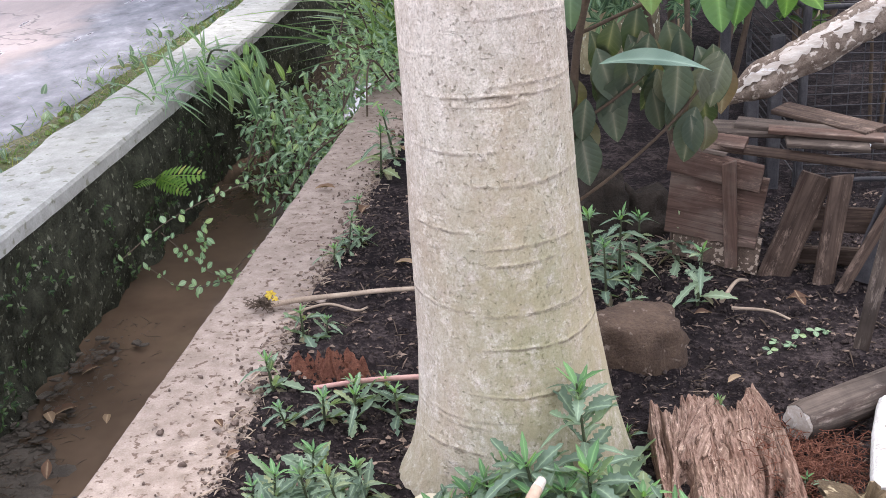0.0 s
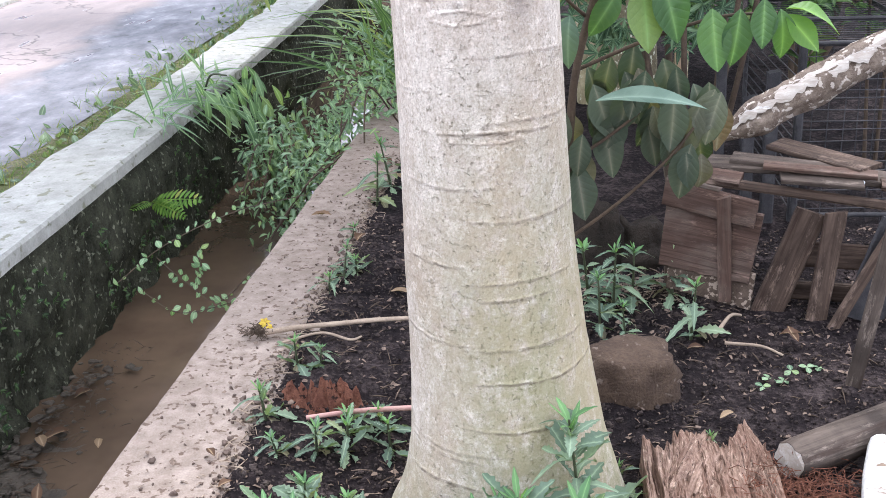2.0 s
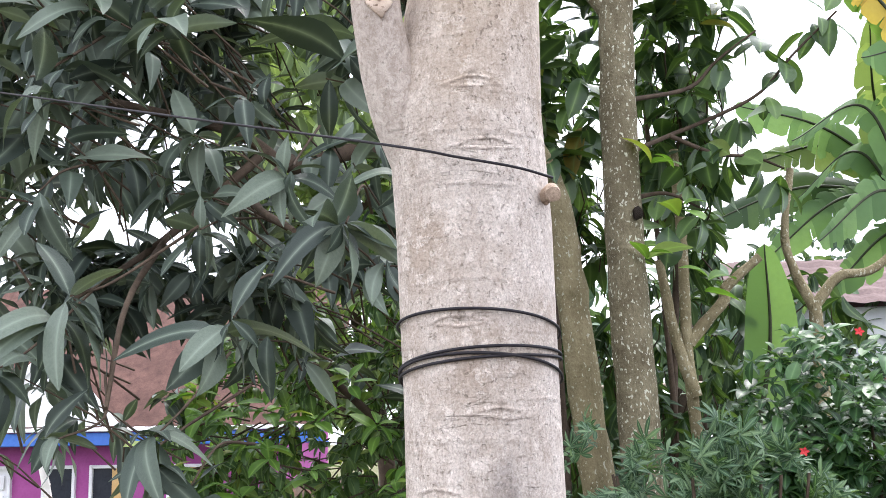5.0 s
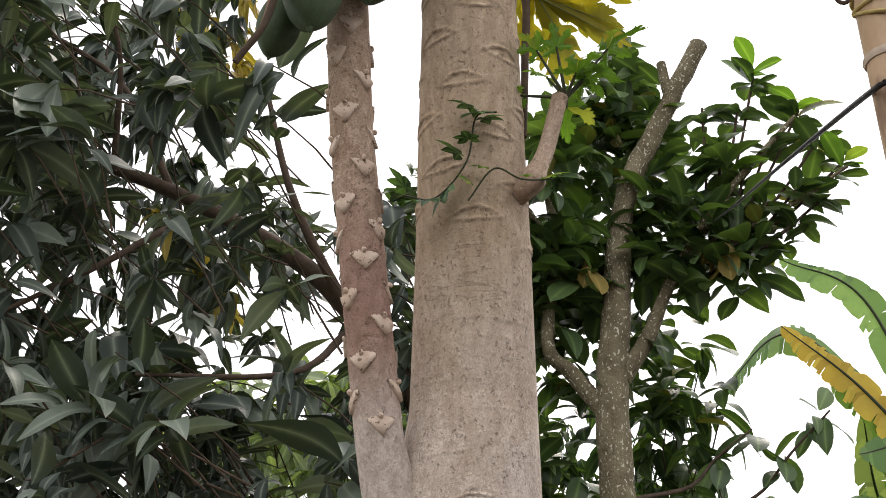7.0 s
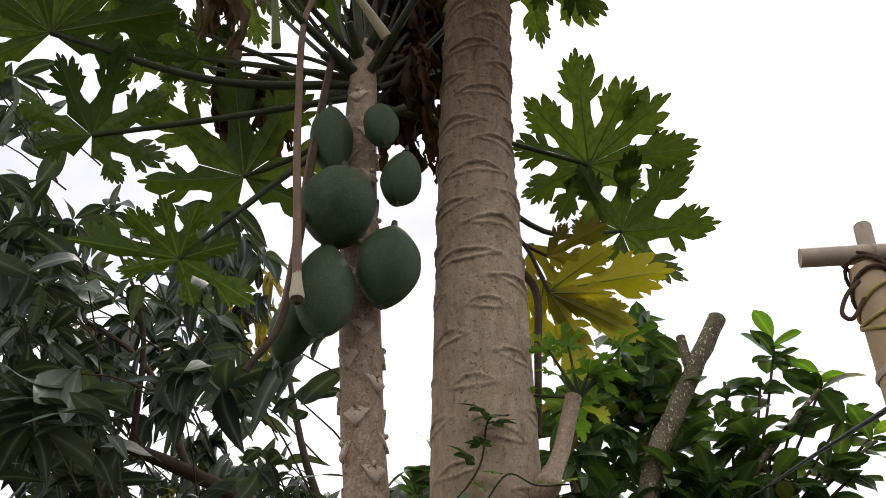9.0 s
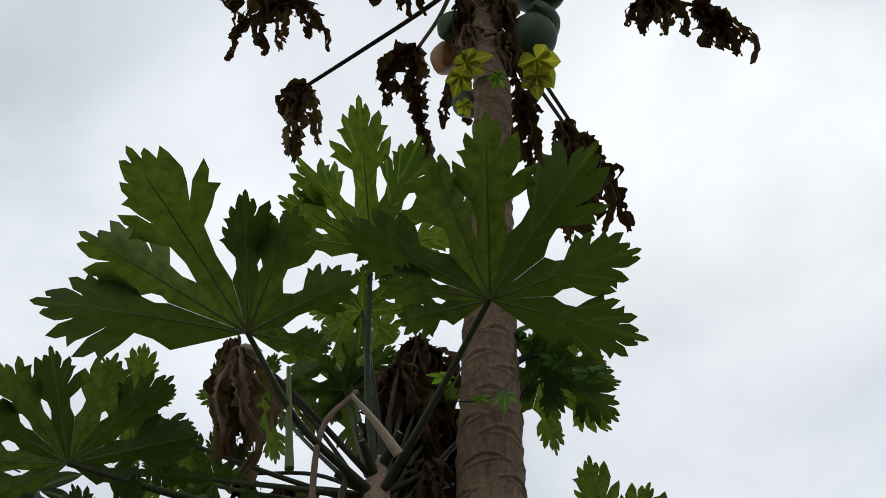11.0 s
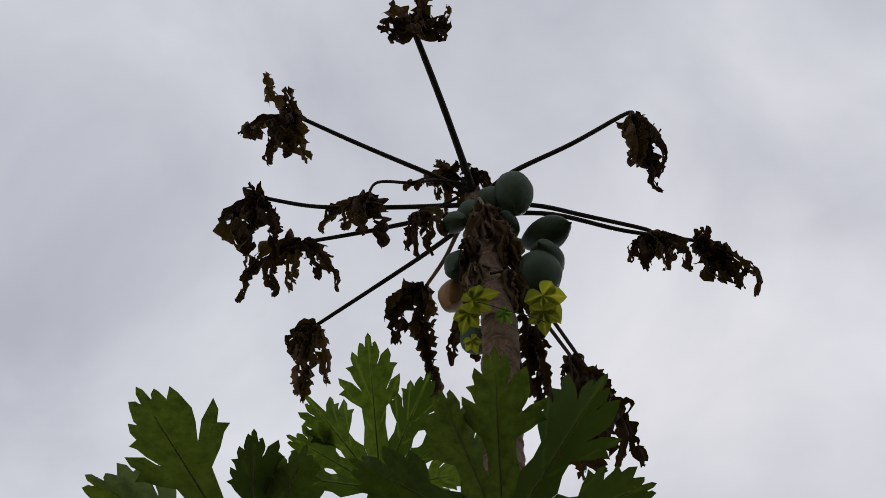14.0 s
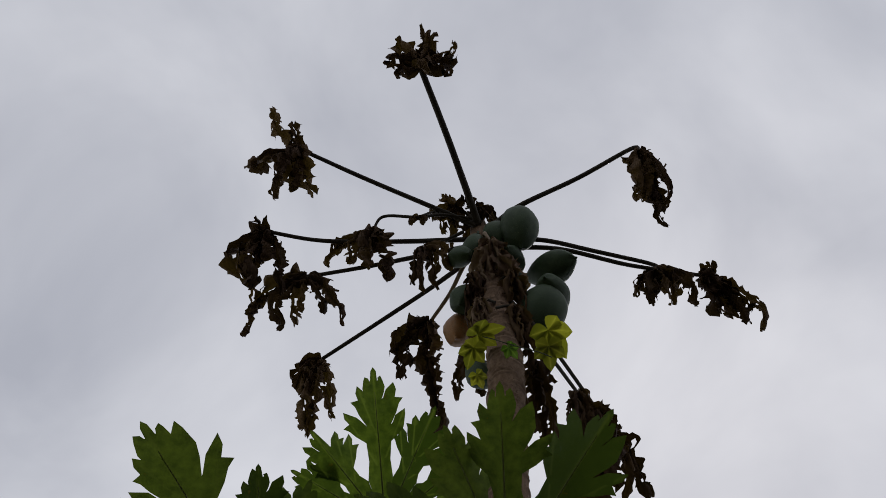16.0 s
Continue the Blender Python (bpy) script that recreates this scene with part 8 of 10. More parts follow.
plank((0.90, 2.99, 0.350), (1.10, 2.93, 0.346), 0.060, 0.012, (0.05, -0.2, 1), M_BEAM, coop, "roof_board")
plank((1.16, 2.98, 0.330), (1.40, 2.90, 0.300), 0.055, 0.014, (0.0, -0.2, 1), M_PLANK, coop, "roof_board")
plank((0.70, 3.04, 0.345), (0.80, 3.00, 0.338), 0.05, 0.02, (0.0, -0.5, 1), M_PLANK_RED, coop, "roof_board")
solo("white_scrap", lumpy((1.085, 2.97, 0.335), (0.028, 0.02, 0.012), 4, 0.5), M_PAPER, "scrap of white plastic on the coop roof", "scrap")

# the peeled log with its support
log = thing("peeled_log", (1.3, 2.62, 0.0), "fallen log with peeled pale bark on a post", "log")
s, rows = Shape(), []
p0, p1 = Vector((0.665, 2.6, 0.565)), Vector((1.62, 2.62, 1.10))
d = (p1 - p0).normalized()
u, v = d.orthogonal().normalized(), d.cross(d.orthogonal().normalized())
for i in range(60):
    q = i / 59
    rag = min(1.0, 0.25 + q * 9)
    row = []
    for j in range(20):
        a = 2 * math.pi * j / 20
        k = 0.040 * rag * (1 + 0.34 * noise.noise(Vector((q * 14, math.cos(a) * 2, math.sin(a) * 2))) + 0.12 * noise.noise(Vector((q * 50, math.cos(a) * 6, math.sin(a) * 6))))
        off = 0.035 * noise.noise(Vector((j * 1.9, 3, 0))) if i < 2 else 0
        row.append(p0 + d * (q * 1.09 + off) + u * (k * math.cos(a)) + v * (k * math.sin(a)))
    rows.append(row)
s.grid(rows, close=True)
s.fan(rows[-1])
part("bark", s, M_LOGBARK, log)
s, rows = Shape(), []
for i in range(70):
    q = i / 69
    ed = (0.30 + 0.55 * abs(noise.noise(Vector((q * 9, 9, 0)))) + 0.35 * noise.noise(Vector((q * 37, 2, 0)))) * min(1.0, (1 - q) * 5 + 0.1) if q > 0.02 else 0.2
    row = []
    for j in range(9):
        a = (j / 8 - 0.5) * 2 * ed
        out = (Vector((-0.35, -0.75, 0.65))).normalized()
        sid = d.cross(out).normalized()
        out = sid.cross(d)
        k = 0.0425 * min(1.0, 0.3 + q * 6) * (1 + 0.06 * noise.noise(Vector((q * 40, j, 0))))
        row.append(p0 + d * (0.02 + q * 0.55) + (out * math.cos(a) + sid * math.sin(a)) * k)
    rows.append(row)
s.grid(rows)
part("bare_wood", s, M_PEELED, log, "bare pale wood where the bark has come off")
part("support_post", tapered([(1.36, 2.64, -0.03), (1.37, 2.63, 0.5), (1.36, 2.62, 0.96)], 0.03, 0.026, 4, 8, 0.1), M_TWIG, log)
part("brace", tapered([(1.36, 2.64, 0.55), (1.16, 2.63, 0.80)], 0.02, 0.02, 3, 7, 0.1), M_TWIG, log)

# dark posts and the wire cage
for x, w, h in ((0.845, 0.030, 0.58), (0.935, 0.040, 0.42), (1.005, 0.042, 0.5), (1.09, 0.022, 0.62)):
    plank((x, 3.62, -0.02), (x - 0.01, 3.6, h), w, 0.035, (0, -1, 0), M_IRON, None, "dark_post", "short blackened wooden post behind the coop", "post")
cage = thing("wire_cage", (1.6, 3.9, 0.0), "rusty dark wire cage with a flat top", "cage")
X0, X1, Y0, Y1, ZT = 1.08, 2.3, 3.62, 4.5, 0.58
for a, b in (((X0, Y0, 0), (X0, Y0, ZT)), ((1.42, Y0, 0), (1.42, Y0, ZT)), ((1.85, Y0, 0), (1.85, Y0, ZT)), ((X0, Y1, 0), (X0, Y1, ZT)), ((X0, Y0, ZT), (X1, Y0, ZT)), ((X0, Y1, ZT), (X1, Y1, ZT)), ((X0, Y0, ZT), (X0, Y1, ZT)),
             ((X0, Y0, 0.02), (X1, Y0, 0.02)), ((X1, Y0, 0), (X1, Y0, ZT)), ((X1, Y0, ZT), (X1, Y1, ZT)), ((X0, 4.05, ZT), (X1, 4.05, ZT)), ((1.5, Y0, ZT), (1.5, Y1, ZT)), ((1.9, Y0, ZT), (1.9, Y1, ZT))):
    part("bar", Shape().tube([a, b], 0.009, 6), M_IRON, cage)
wires = Shape()
for k in range(17):
    z = 0.04 + 0.033 * k
    wires.tube([(X0, Y0 - 0.004, z + rnd(-0.006, 0.006)), (1.5, Y0 - 0.006, z + rnd(-0.008, 0.008)), (X1, Y0, z)], 0.0022, 4, False)
    wires.tube([(X0, Y0, z), (X0, Y1, z)], 0.0022, 4, False)
for k in range(26):
    x = X0 + 0.048 * k
    wires.tube([(x, Y0, 0.0), (x + rnd(-0.01, 0.01), Y0, ZT)], 0.002, 4, False)
for k in range(22):
    y = Y0 + 0.04 * k
    wires.tube([(X0, y, ZT + 0.004), (X1, y + rnd(-0.01, 0.01), ZT + 0.004)], 0.002, 4, False)
part("wire_mesh", wires, M_IRON, cage, kind="stuff")

# stones
solo("boulder", lumpy((0.455, 2.48, 0.005), (0.112, 0.095, 0.125), 8, 0.34, 26, 36, 0.66, 0.28), M_ROCK, "brown flat-topped boulder half sunk in the soil", "boulder")
solo("stone", lumpy((0.42, 3.27, 0.06), (0.085, 0.08, 0.16), 9, 0.55, 22, 28), M_ROCK_DK, "dark upright stone under the sapling", "stone")
solo("stone", lumpy((0.55, 3.30, 0.03), (0.11, 0.09, 0.09), 12, 0.55, 22, 28), M_ROCK_DK, "dark rounded stone beside the coop", "stone")

# timber on the ground
beam = thing("timber_beam", (1.0, 2.25, 0.0), "grey weathered log lying on the soil", "log")
s, rows = Shape(), []
p0, p1 = Vector((0.745, 2.05, 0.052)), Vector((1.75, 2.70, 0.05))
span = (p1 - p0).length
for i in range(60):
    q = i / 59
    row = []
    for j in range(22):
        a = 2 * math.pi * j / 22
        k = 0.043 * (0.93 if i == 0 else 1.0) * (1 + 0.16 * noise.noise(Vector((math.cos(a) * 1.6, math.sin(a) * 1.6, q * 4))) + 0.07 * noise.noise(Vector((math.cos(a) * 6, math.sin(a) * 6, q * 5))))
        rag = 0.014 * noise.noise(Vector((math.cos(a) * 2, math.sin(a) * 2, 9))) if i < 2 else 0
        row.append((q * span + rag, k * math.cos(a), k * 0.88 * math.sin(a)))
    rows.append(row)
s.grid(rows, close=True)
s.fan(rows[-1])
lie = frame_to(p0, p1 - p0, (0, 0, 1))
part("bark", s.mesh("bark", M_BEAM), M_BEAM, beam, "", lie)
cap = Shape()
cap.fan(list(reversed([(x - 0.001, y * 0.99, z * 0.99) for x, y, z in rows[0]])))
part("sawn_end", cap.mesh("sawn_end", M_PEELED, False), M_PEELED, beam, "pale broken end of the log", lie)
plank((0.985, 2.475, -0.01), (1.135, 2.555, 0.84), 0.036, 0.022, (-0.3, -1, 0.2), M_BEAM, None, "leaning_plank", "narrow grey plank leaning on the peeled log", "plank")
s = Shape().tube([(0.845, 1.78, 0.052), (0.87, 1.86, 0.056), (0.905, 1.98, 0.056), (0.945, 2.11, 0.05)], [0.030, 0.036, 0.036, 0.028], 14, True, 0.12)
solo("white_log", s, M_WHITEPAINT, "short log coated with flaking white paint", "log")


def ragged_slab(cx, cy, length, width, thick, yaw, seed, material, name, label, holes=6, z0=0.0):
    """A rotten slab of wood with long fibres, pits and ragged ends, lying on the soil."""
    s, rows = Shape(), []
    nl, nw = 190, 104
    m = pose(cx, cy, z0, 0, 0, yaw)
    r = random.Random(seed)
    pits = [(r.uniform(-0.42, 0.42) * length, r.uniform(-0.4, 0.4) * width, r.uniform(0.010, 0.034), r.uniform(0.005, 0.012)) for _ in range(holes)]
    pits += [(r.uniform(-0.4, 0.4) * length, r.uniform(-0.45, 0.45) * width, r.uniform(0.05, 0.16) * length, r.uniform(0.0018, 0.0035)) for _ in range(holes // 2)]
    for i in range(nl + 1):
        row = []
        for j in range(nw + 1):
            v = (j / nw - 0.5) * width
            end = 0.15 * noise.noise(Vector((v * 17, seed, 0))) + 0.025 * noise.noise(Vector((v * 120, seed, 3))) + 0.012 * noise.noise(Vector((v * 400, seed, 3)))
            x = (i / nl - 0.5) * (length + end * 2 * abs(i / nl - 0.5) * 2)
            w = v * (1 + 0.10 * noise.noise(Vector((x * 5, seed, 7)))) + (0.012 * noise.noise(Vector((x * 14, v * 4, seed))) if j in (0, nw) else 0)
            u = v + 0.022 * noise.noise(Vector((x * 7, v * 6, seed + 4)))
            h = thick * (0.75 + 0.45 * noise.noise(Vector((x * 4, u * 10, seed)))) + 0.008 * noise.noise(Vector((x * 6, u * 45, seed))) + 0.006 * noise.noise(Vector((x * 9, u * 130, seed))) + 0.0045 * noise.noise(Vector((x * 25, u * 300, seed))) + 0.003 * noise.noise(Vector((x * 90, u * 260, seed)))
            for px, pv, pl, pw in pits:
                h -= (0.07 if pl < 0.036 else 0.025) * math.exp(-((x - px) / pl) ** 2 - ((u - pv) / pw) ** 2)
            if j in (0, nw) or i in (0, nl):
                h = -0.02
            row.append(Vector((x, w, max(h, -0.03))))
        rows.append(row)
    s.grid(rows)
    me = s.mesh(name, material, False)
    ob = new(name, me)
    ob.matrix_basis = m
    return tagged(ob, label, "rotten wood")


ragged_slab(0.578, 1.73, 0.86, 0.26, 0.055, 88, 3, M_ROT, "rotten_slab", "rotten reddish-brown slab of fibrous wood on the ground", 13)
ragged_slab(0.60, 2.04, 0.25, 0.16, 0.05, 70, 11, M_ROT, "rotten_piece", "crumbling piece of rotten wood with loose fibres", 4)
stump = ragged_slab(0.13, 1.33, 0.46, 0.27, 0.115, 84, 5, M_CHAR, "charred_stump", "charred and split rotten stump lying flat", 16)
for c, r, sd in (((0.085, 1.50, 0.088), (0.020, 0.045, 0.022), 61), ((0.062, 1.45, 0.088), (0.012, 0.04, 0.018), 62), ((0.20, 1.515, 0.078), (0.016, 0.03, 0.02), 63), ((0.015, 1.52, 0.08), (0.018, 0.025, 0.016), 64)):
    part("charred_lump", lumpy(c, r, sd, 0.7), M_COAL, stump, "black charred lump", None, False)
ragged_slab(-0.275, 1.45, 0.34, 0.055, 0.035, 80, 8, M_ROT, "split_stick", "pale split piece of rotten wood", 2)
ragged_slab(-0.235, 1.43, 0.22, 0.03, 0.03, 72, 9, M_ROT, "split_stick", "pale split piece of rotten wood", 1)
fib = Shape()
for _ in range(1300):
    a = rnd(0, 6.283)
    c = Vector((0.75 + rng.gauss(0, 0.06), 1.94 + rng.gauss(0, 0.07), 0.012 + abs(rng.gauss(0, 0.016))))
    e = c + Vector((math.cos(a), math.sin(a), rnd(-0.3, 0.4))) * rnd(0.012, 0.05)
    fib.tube([c, (c + e) / 2 + Vector((0, 0, rnd(-0.005, 0.012))), e], 0.0009, 3, False)
solo("fibre_heap", fib, M_HUSK, "loose reddish-brown coconut fibre on the ground", "fibre", kind="stuff")

# hoe, second handle, sheath of dried leaf
hoe = thing("hoe", (0.4, 1.72, 0.09), "hoe with a smooth pale bamboo handle lying on rotten wood", "hoe")
part("handle", tapered([(0.055, 1.711, 0.105), (0.40, 1.683, 0.110), (0.690, 1.665, 0.112)], 0.0072, 0.0078, 8, 12, 0.04), M_BAMBOO, hoe)
part("knob", Shape().tube([(0.009, 1.712, 0.098), (0.013, 1.712, 0.099), (0.024, 1.712, 0.100), (0.042, 1.712, 0.102), (0.060, 1.711, 0.104), (0.074, 1.710, 0.105)], [0.004, 0.0105, 0.0145, 0.0142, 0.0110, 0.0074], 16, True, 0.06), M_STALK_PALE, hoe, "rounded pale end of the handle")
part("socket", Shape().tube([(0.686, 1.665, 0.112), (0.712, 1.664, 0.113)], [0.0115, 0.0125], 14), M_IRON, hoe, "dark iron socket")
bld = Shape()
rows = []
for i in range(12):
    row = []
    for j in range(10):
        a, b = i / 11, j / 9
        p = Vector((0.712 + 0.09 * b, 1.745 - 0.22 * a, 0.125 - 0.08 * b * b - 0.06 * a * a))
        row.append(p + Vector((0.006, 0.0, 0.010)) * noise.noise(p * 28))
    rows.append(row)
bld.grid(rows)
bld.grid([[p + Vector((0.0, 0, -0.012)) for p in r] for r in rows])
part("blade", bld, M_SACK, hoe, "muddy hoe blade")
hand2 = thing("wooden_stave", (0.15, 1.4, 0.15), "loose pale wooden tool handle propped on the charred stump", "tool handle")
part("shaft", tapered([(0.225, 1.595, 0.205), (0.160, 1.435, 0.175), (0.02, 1.10, 0.13)], 0.0098, 0.0112, 6, 12, 0.04), M_STAVE, hand2)
part("pale_tip", Shape().tube([(0.2245, 1.594, 0.2048), (0.233, 1.614, 0.2085)], [0.0101, 0.008], 12), M_PEELED, hand2, "whitish worn tip")
sheath = thing("dried_leaf_sheath", (0.79, 1.62, 0.0), "crumpled muddy brown dried leaf sheath beside the hoe", "dried leaf")
for k, (dx, wide, high, y0, y1) in enumerate(((-0.045, 0.040, 0.10, 1.52, 1.74), (0.0, 0.045, 0.125, 1.50, 1.77), (0.05, 0.045, 0.10, 1.54, 1.80), (0.02, 0.030, 0.135, 1.58, 1.70))):
    s, rows = Shape(), []
    for i in range(26):
        q = i / 25
        row = []
        for j in range(15):
            a = math.pi * (j / 14)
            swell = (0.75 + 0.35 * math.sin(math.pi * q)) * (1 + 0.18 * math.sin(a * 7 + 3 * q + k) + 0.25 * noise.noise(Vector((q * 5, a * 2, 2 + k * 3))))
            rag = 0.02 * noise.noise(Vector((a * 5, k, 1))) if i in (0, 25) else 0
            row.append((0.775 + dx + 0.03 * q + wide * swell * math.cos(a) + 0.008 * noise.noise(Vector((q * 14, a * 5, k))), y0 + (y1 - y0) * q + rag, high * swell * math.sin(a) ** 0.8 - 0.005))
        rows.append(row)
    s.grid(rows)
    part("fold", s, M_SACK, sheath)
s = Shape().box(pose(0.012, 1.275, 0.128, 8, -10, 20), 0.045, 0.06, 0.003, 0.0, 0.008)
solo("white_scrap", s, M_PAPER, "torn white scrap lying on the charred stump", "scrap", smooth=False)

# bamboo pole with a lashed cross piece
bp = thing("bamboo_post", (0.69, 1.2, 0.0), "tall bamboo post with a lashed cross pole on top", "post")
b0, b1 = Vector((0.684, 1.2, -0.05)), Vector((0.737, 1.2, 2.70))
part("shaft", Shape().tube([b0 + (b1 - b0) * (k / 14) for k in range(15)], [0.030 - 0.0002 * k for k in range(15)], 16, True, 0.03), M_BAMBOO, bp)
part("blackened_foot", Shape().tube([b0 + (b1 - b0) * q for q in (0.0, 0.03, 0.07, 0.11, 0.142, 0.147)], [0.0318, 0.0316, 0.0314, 0.0312, 0.0310, 0.0302], 18, True, 0.06), M_FOOT, bp, "blackened muddy foot of the post")
for z in (0.35, 0.72, 1.08, 1.45, 1.83, 2.2, 2.52):
    p = b0 + (b1 - b0) * ((z + 0.05) / 2.75)
    part("node_ring", Shape().tube([p - Vector((0, 0, 0.006)), p, p + Vector((0, 0, 0.006))], [0.0295, 0.0318, 0.0295], 16), M_BAMBOO_GREY, bp)
part("top_peg", Shape().tube([(0.742, 1.2, 2.66), (0.750, 1.2, 2.785)], 0.013, 10), M_BAMBOO_GREY, bp)
part("cross_pole", Shape().tube([(0.645, 1.185, 2.722), (0.80, 1.185, 2.718), (1.5, 1.2, 2.70)], 0.0145, 12, True, 0.05), M_BAMBOO_GREY, bp, "thinner bamboo lashed across")
for k in range(6):
    z = 2.60 + 0.022 * k
    part("lashing", Shape().tube([(0.737 + 0.031 * math.cos(t), 1.2 + 0.031 * math.sin(t), z + 0.02 * math.sin(t + k)) for t in [6.283 * i / 20 for i in range(21)]], 0.0030, 6), M_ROPE_DK if k > 2 else M_ROPE, bp)
part("rope_end", tapered([(0.710, 1.17, 2.66), (0.685, 1.16, 2.63), (0.672, 1.16, 2.60), (0.684, 1.16, 2.59), (0.710, 1.17, 2.63)], 0.0036, 0.003, 5, 6), M_ROPE_DK, bp)
solo("power_cable", Shape().tube(smooth_path([(0.735, 1.21, 2.49), (0.702, 1.22, 2.478), (0.82, 2.2, 2.97), (0.98, 3.5, 3.62), (1.145, 4.8, 4.283), (1.16, 4.86, 4.32)], 8), 0.0042, 6), M_WIRE, "black cable running from the bamboo post to the tree behind", "cable")

# ---- sapling beside the trunk ----
sap = thing("sapling", (0.31, 2.35, 0.0), "young sapling with large drooping light green leaves", "sapling")
part("stem", tapered([(0.30, 2.36, -0.05), (0.31, 2.32, 0.45), (0.322, 2.28, 0.77), (0.37, 2.26, 0.98), (0.39, 2.26, 1.12), (0.402, 2.25, 1.36)], 0.010, 0.007, 6, 10, 0.2), M_TWIG, sap)
for pts in ([(0.385, 2.26, 1.05), (0.43, 2.24, 1.09), (0.50, 2.22, 1.12), (0.56, 2.2, 1.10)], [(0.33, 2.28, 0.80), (0.45, 2.24, 0.86), (0.58, 2.2, 0.91), (0.69, 2.18, 0.92)], [(0.375, 2.26, 1.0), (0.33, 2.24, 1.07), (0.29, 2.23, 1.12)],
            [(0.35, 2.27, 0.9), (0.30, 2.24, 0.95), (0.27, 2.22, 1.0)], [(0.31, 2.33, 0.42), (0.40, 2.3, 0.50), (0.5, 2.28, 0.6), (0.56, 2.27, 0.68)], [(0.31, 2.3, 0.6), (0.39, 2.28, 0.66), (0.46, 2.27, 0.72)], [(0.395, 2.26, 1.2), (0.44, 2.24, 1.2), (0.485, 2.23, 1.24)]):
    part("twig", tapered(pts, 0.0042, 0.0028, 5, 7, 0.1), M_TWIG, sap)
T_BIG = [blade(1.0, w, 0.45, f, d, 14, 0.022, 0.8) for w, f, d in ((0.50, 0.25, 0.28), (0.44, 0.45, 0.6), (0.54, 0.18, 0.1))]


def sap_leaves(rows, material, label=""):
    meshes = [template_mesh("leaf", t, material) for t in T_BIG]
    for k, (p, d, ln) in enumerate(rows):
        d, ln = Vector(d), ln * 0.85
        nrm = Vector((rnd(-0.3, 0.3), -0.9, 0.5)) if abs(d.z) > 0.4 else Vector((rnd(-0.1, 0.1), -0.25, 1))
        part("leaf", meshes[k % 3], material, sap, label, frame_to(p, d, nrm, ln))


sap_leaves([((0.43, 2.22, 1.15), (0.05, -0.2, -1), 0.15), ((0.47, 2.2, 1.16), (0.25, -0.2, -1), 0.17), ((0.50, 2.18, 1.22), (0.35, -0.1, -1), 0.17), ((0.53, 2.2, 1.12), (0.2, -0.2, -1), 0.16), ((0.40, 2.2, 1.03), (-0.3, -0.2, -1), 0.12),
            ((0.44, 2.19, 0.99), (0.15, -0.2, -1), 0.17), ((0.47, 2.18, 1.0), (0.4, -0.2, -1), 0.17), ((0.40, 2.19, 0.97), (-0.45, -0.2, -0.8), 0.13), ((0.57, 2.18, 0.93), (0.1, -0.2, -1), 0.14), ((0.62, 2.17, 0.93), (-0.1, -0.2, -1), 0.13),
            ((0.69, 2.16, 0.93), (0.2, -0.2, -1), 0.12), ((0.66, 2.16, 0.95), (0.0, -0.2, -1), 0.11), ((0.36, 2.2, 0.97), (-1, -0.2, 0.05), 0.12), ((0.45, 2.22, 1.05), (0.7, -0.3, -0.2), 0.12), ((0.55, 2.2, 1.08), (0.4, -0.2, -0.9), 0.14), ((0.49, 2.24, 1.02), (0.1, 0.0, -1), 0.16)], M_SAPLING)
sap_leaves([((0.39, 2.24, 1.20), (-0.5, -0.2, 0.5), 0.09), ((0.40, 2.23, 1.18), (-0.6, -0.2, -0.5), 0.08), ((0.42, 2.22, 1.15), (0.9, -0.2, 0.3), 0.11), ((0.487, 2.22, 1.24), (-0.6, -0.2, 0.5), 0.06), ((0.487, 2.22, 1.24), (0.6, -0.2, 0.6), 0.06),
            ((0.60, 2.18, 1.08), (0.9, -0.2, 0.1), 0.11), ((0.60, 2.18, 1.07), (0.6, -0.2, -0.7), 0.12), ((0.70, 2.16, 0.93), (0.9, -0.2, 0.1), 0.12), ((0.70, 2.16, 0.92), (0.7, -0.2, -0.7), 0.11), ((0.385, 2.22, 1.12), (-0.6, -0.3, -0.9), 0.07), ((0.43, 2.2, 0.99), (0.9, -0.2, 0.2), 0.10)], M_LIME, "yellow-green young leaf")
sap_leaves([((0.385, 2.2, 1.355), (-1, -0.1, 0.18), 0.115), ((0.425, 2.2, 1.35), (1, -0.1, 0.05), 0.18), ((0.37, 2.24, 1.36), (0.1, 0.3, -0.9), 0.10), ((0.42, 2.2, 1.03), (0.9, -0.3, 0.0), 0.10), ((0.31, 2.2, 0.92), (-0.1, -0.3, -0.8), 0.12), ((0.28, 2.22, 1.0), (-0.4, -0.2, 0.9), 0.09)], M_PALE_LEAF, "greyish pale leaf")
old_leaves = []
for k in range(46):
    x = 0.30 + 0.32 * ((k * 0.618) % 1.0)
    z = rnd(0.66, 0.86) - 0.10 * abs(x - 0.45) / 0.15
    old_leaves.append(((x, 2.30 + rnd(-0.03, 0.05), z), (rnd(-0.45, 0.45), rnd(-0.35, 0.1), -1), rnd(0.095, 0.16)))
sap_leaves(old_leaves, M_SAP_OLD, "dull brownish hanging leaf")

part("leaf", template_mesh("leaf", blade(1.0, 0.27, 0.4, 0.25, 0.32, 12, 0.01, 0.85), M_PALE_LEAF), M_PALE_LEAF, sap, "long greyish pale leaf", frame_to((0.36, 2.2, 0.755), (1.0, -0.1, 0.22), (0, -0.3, 1), 0.22))

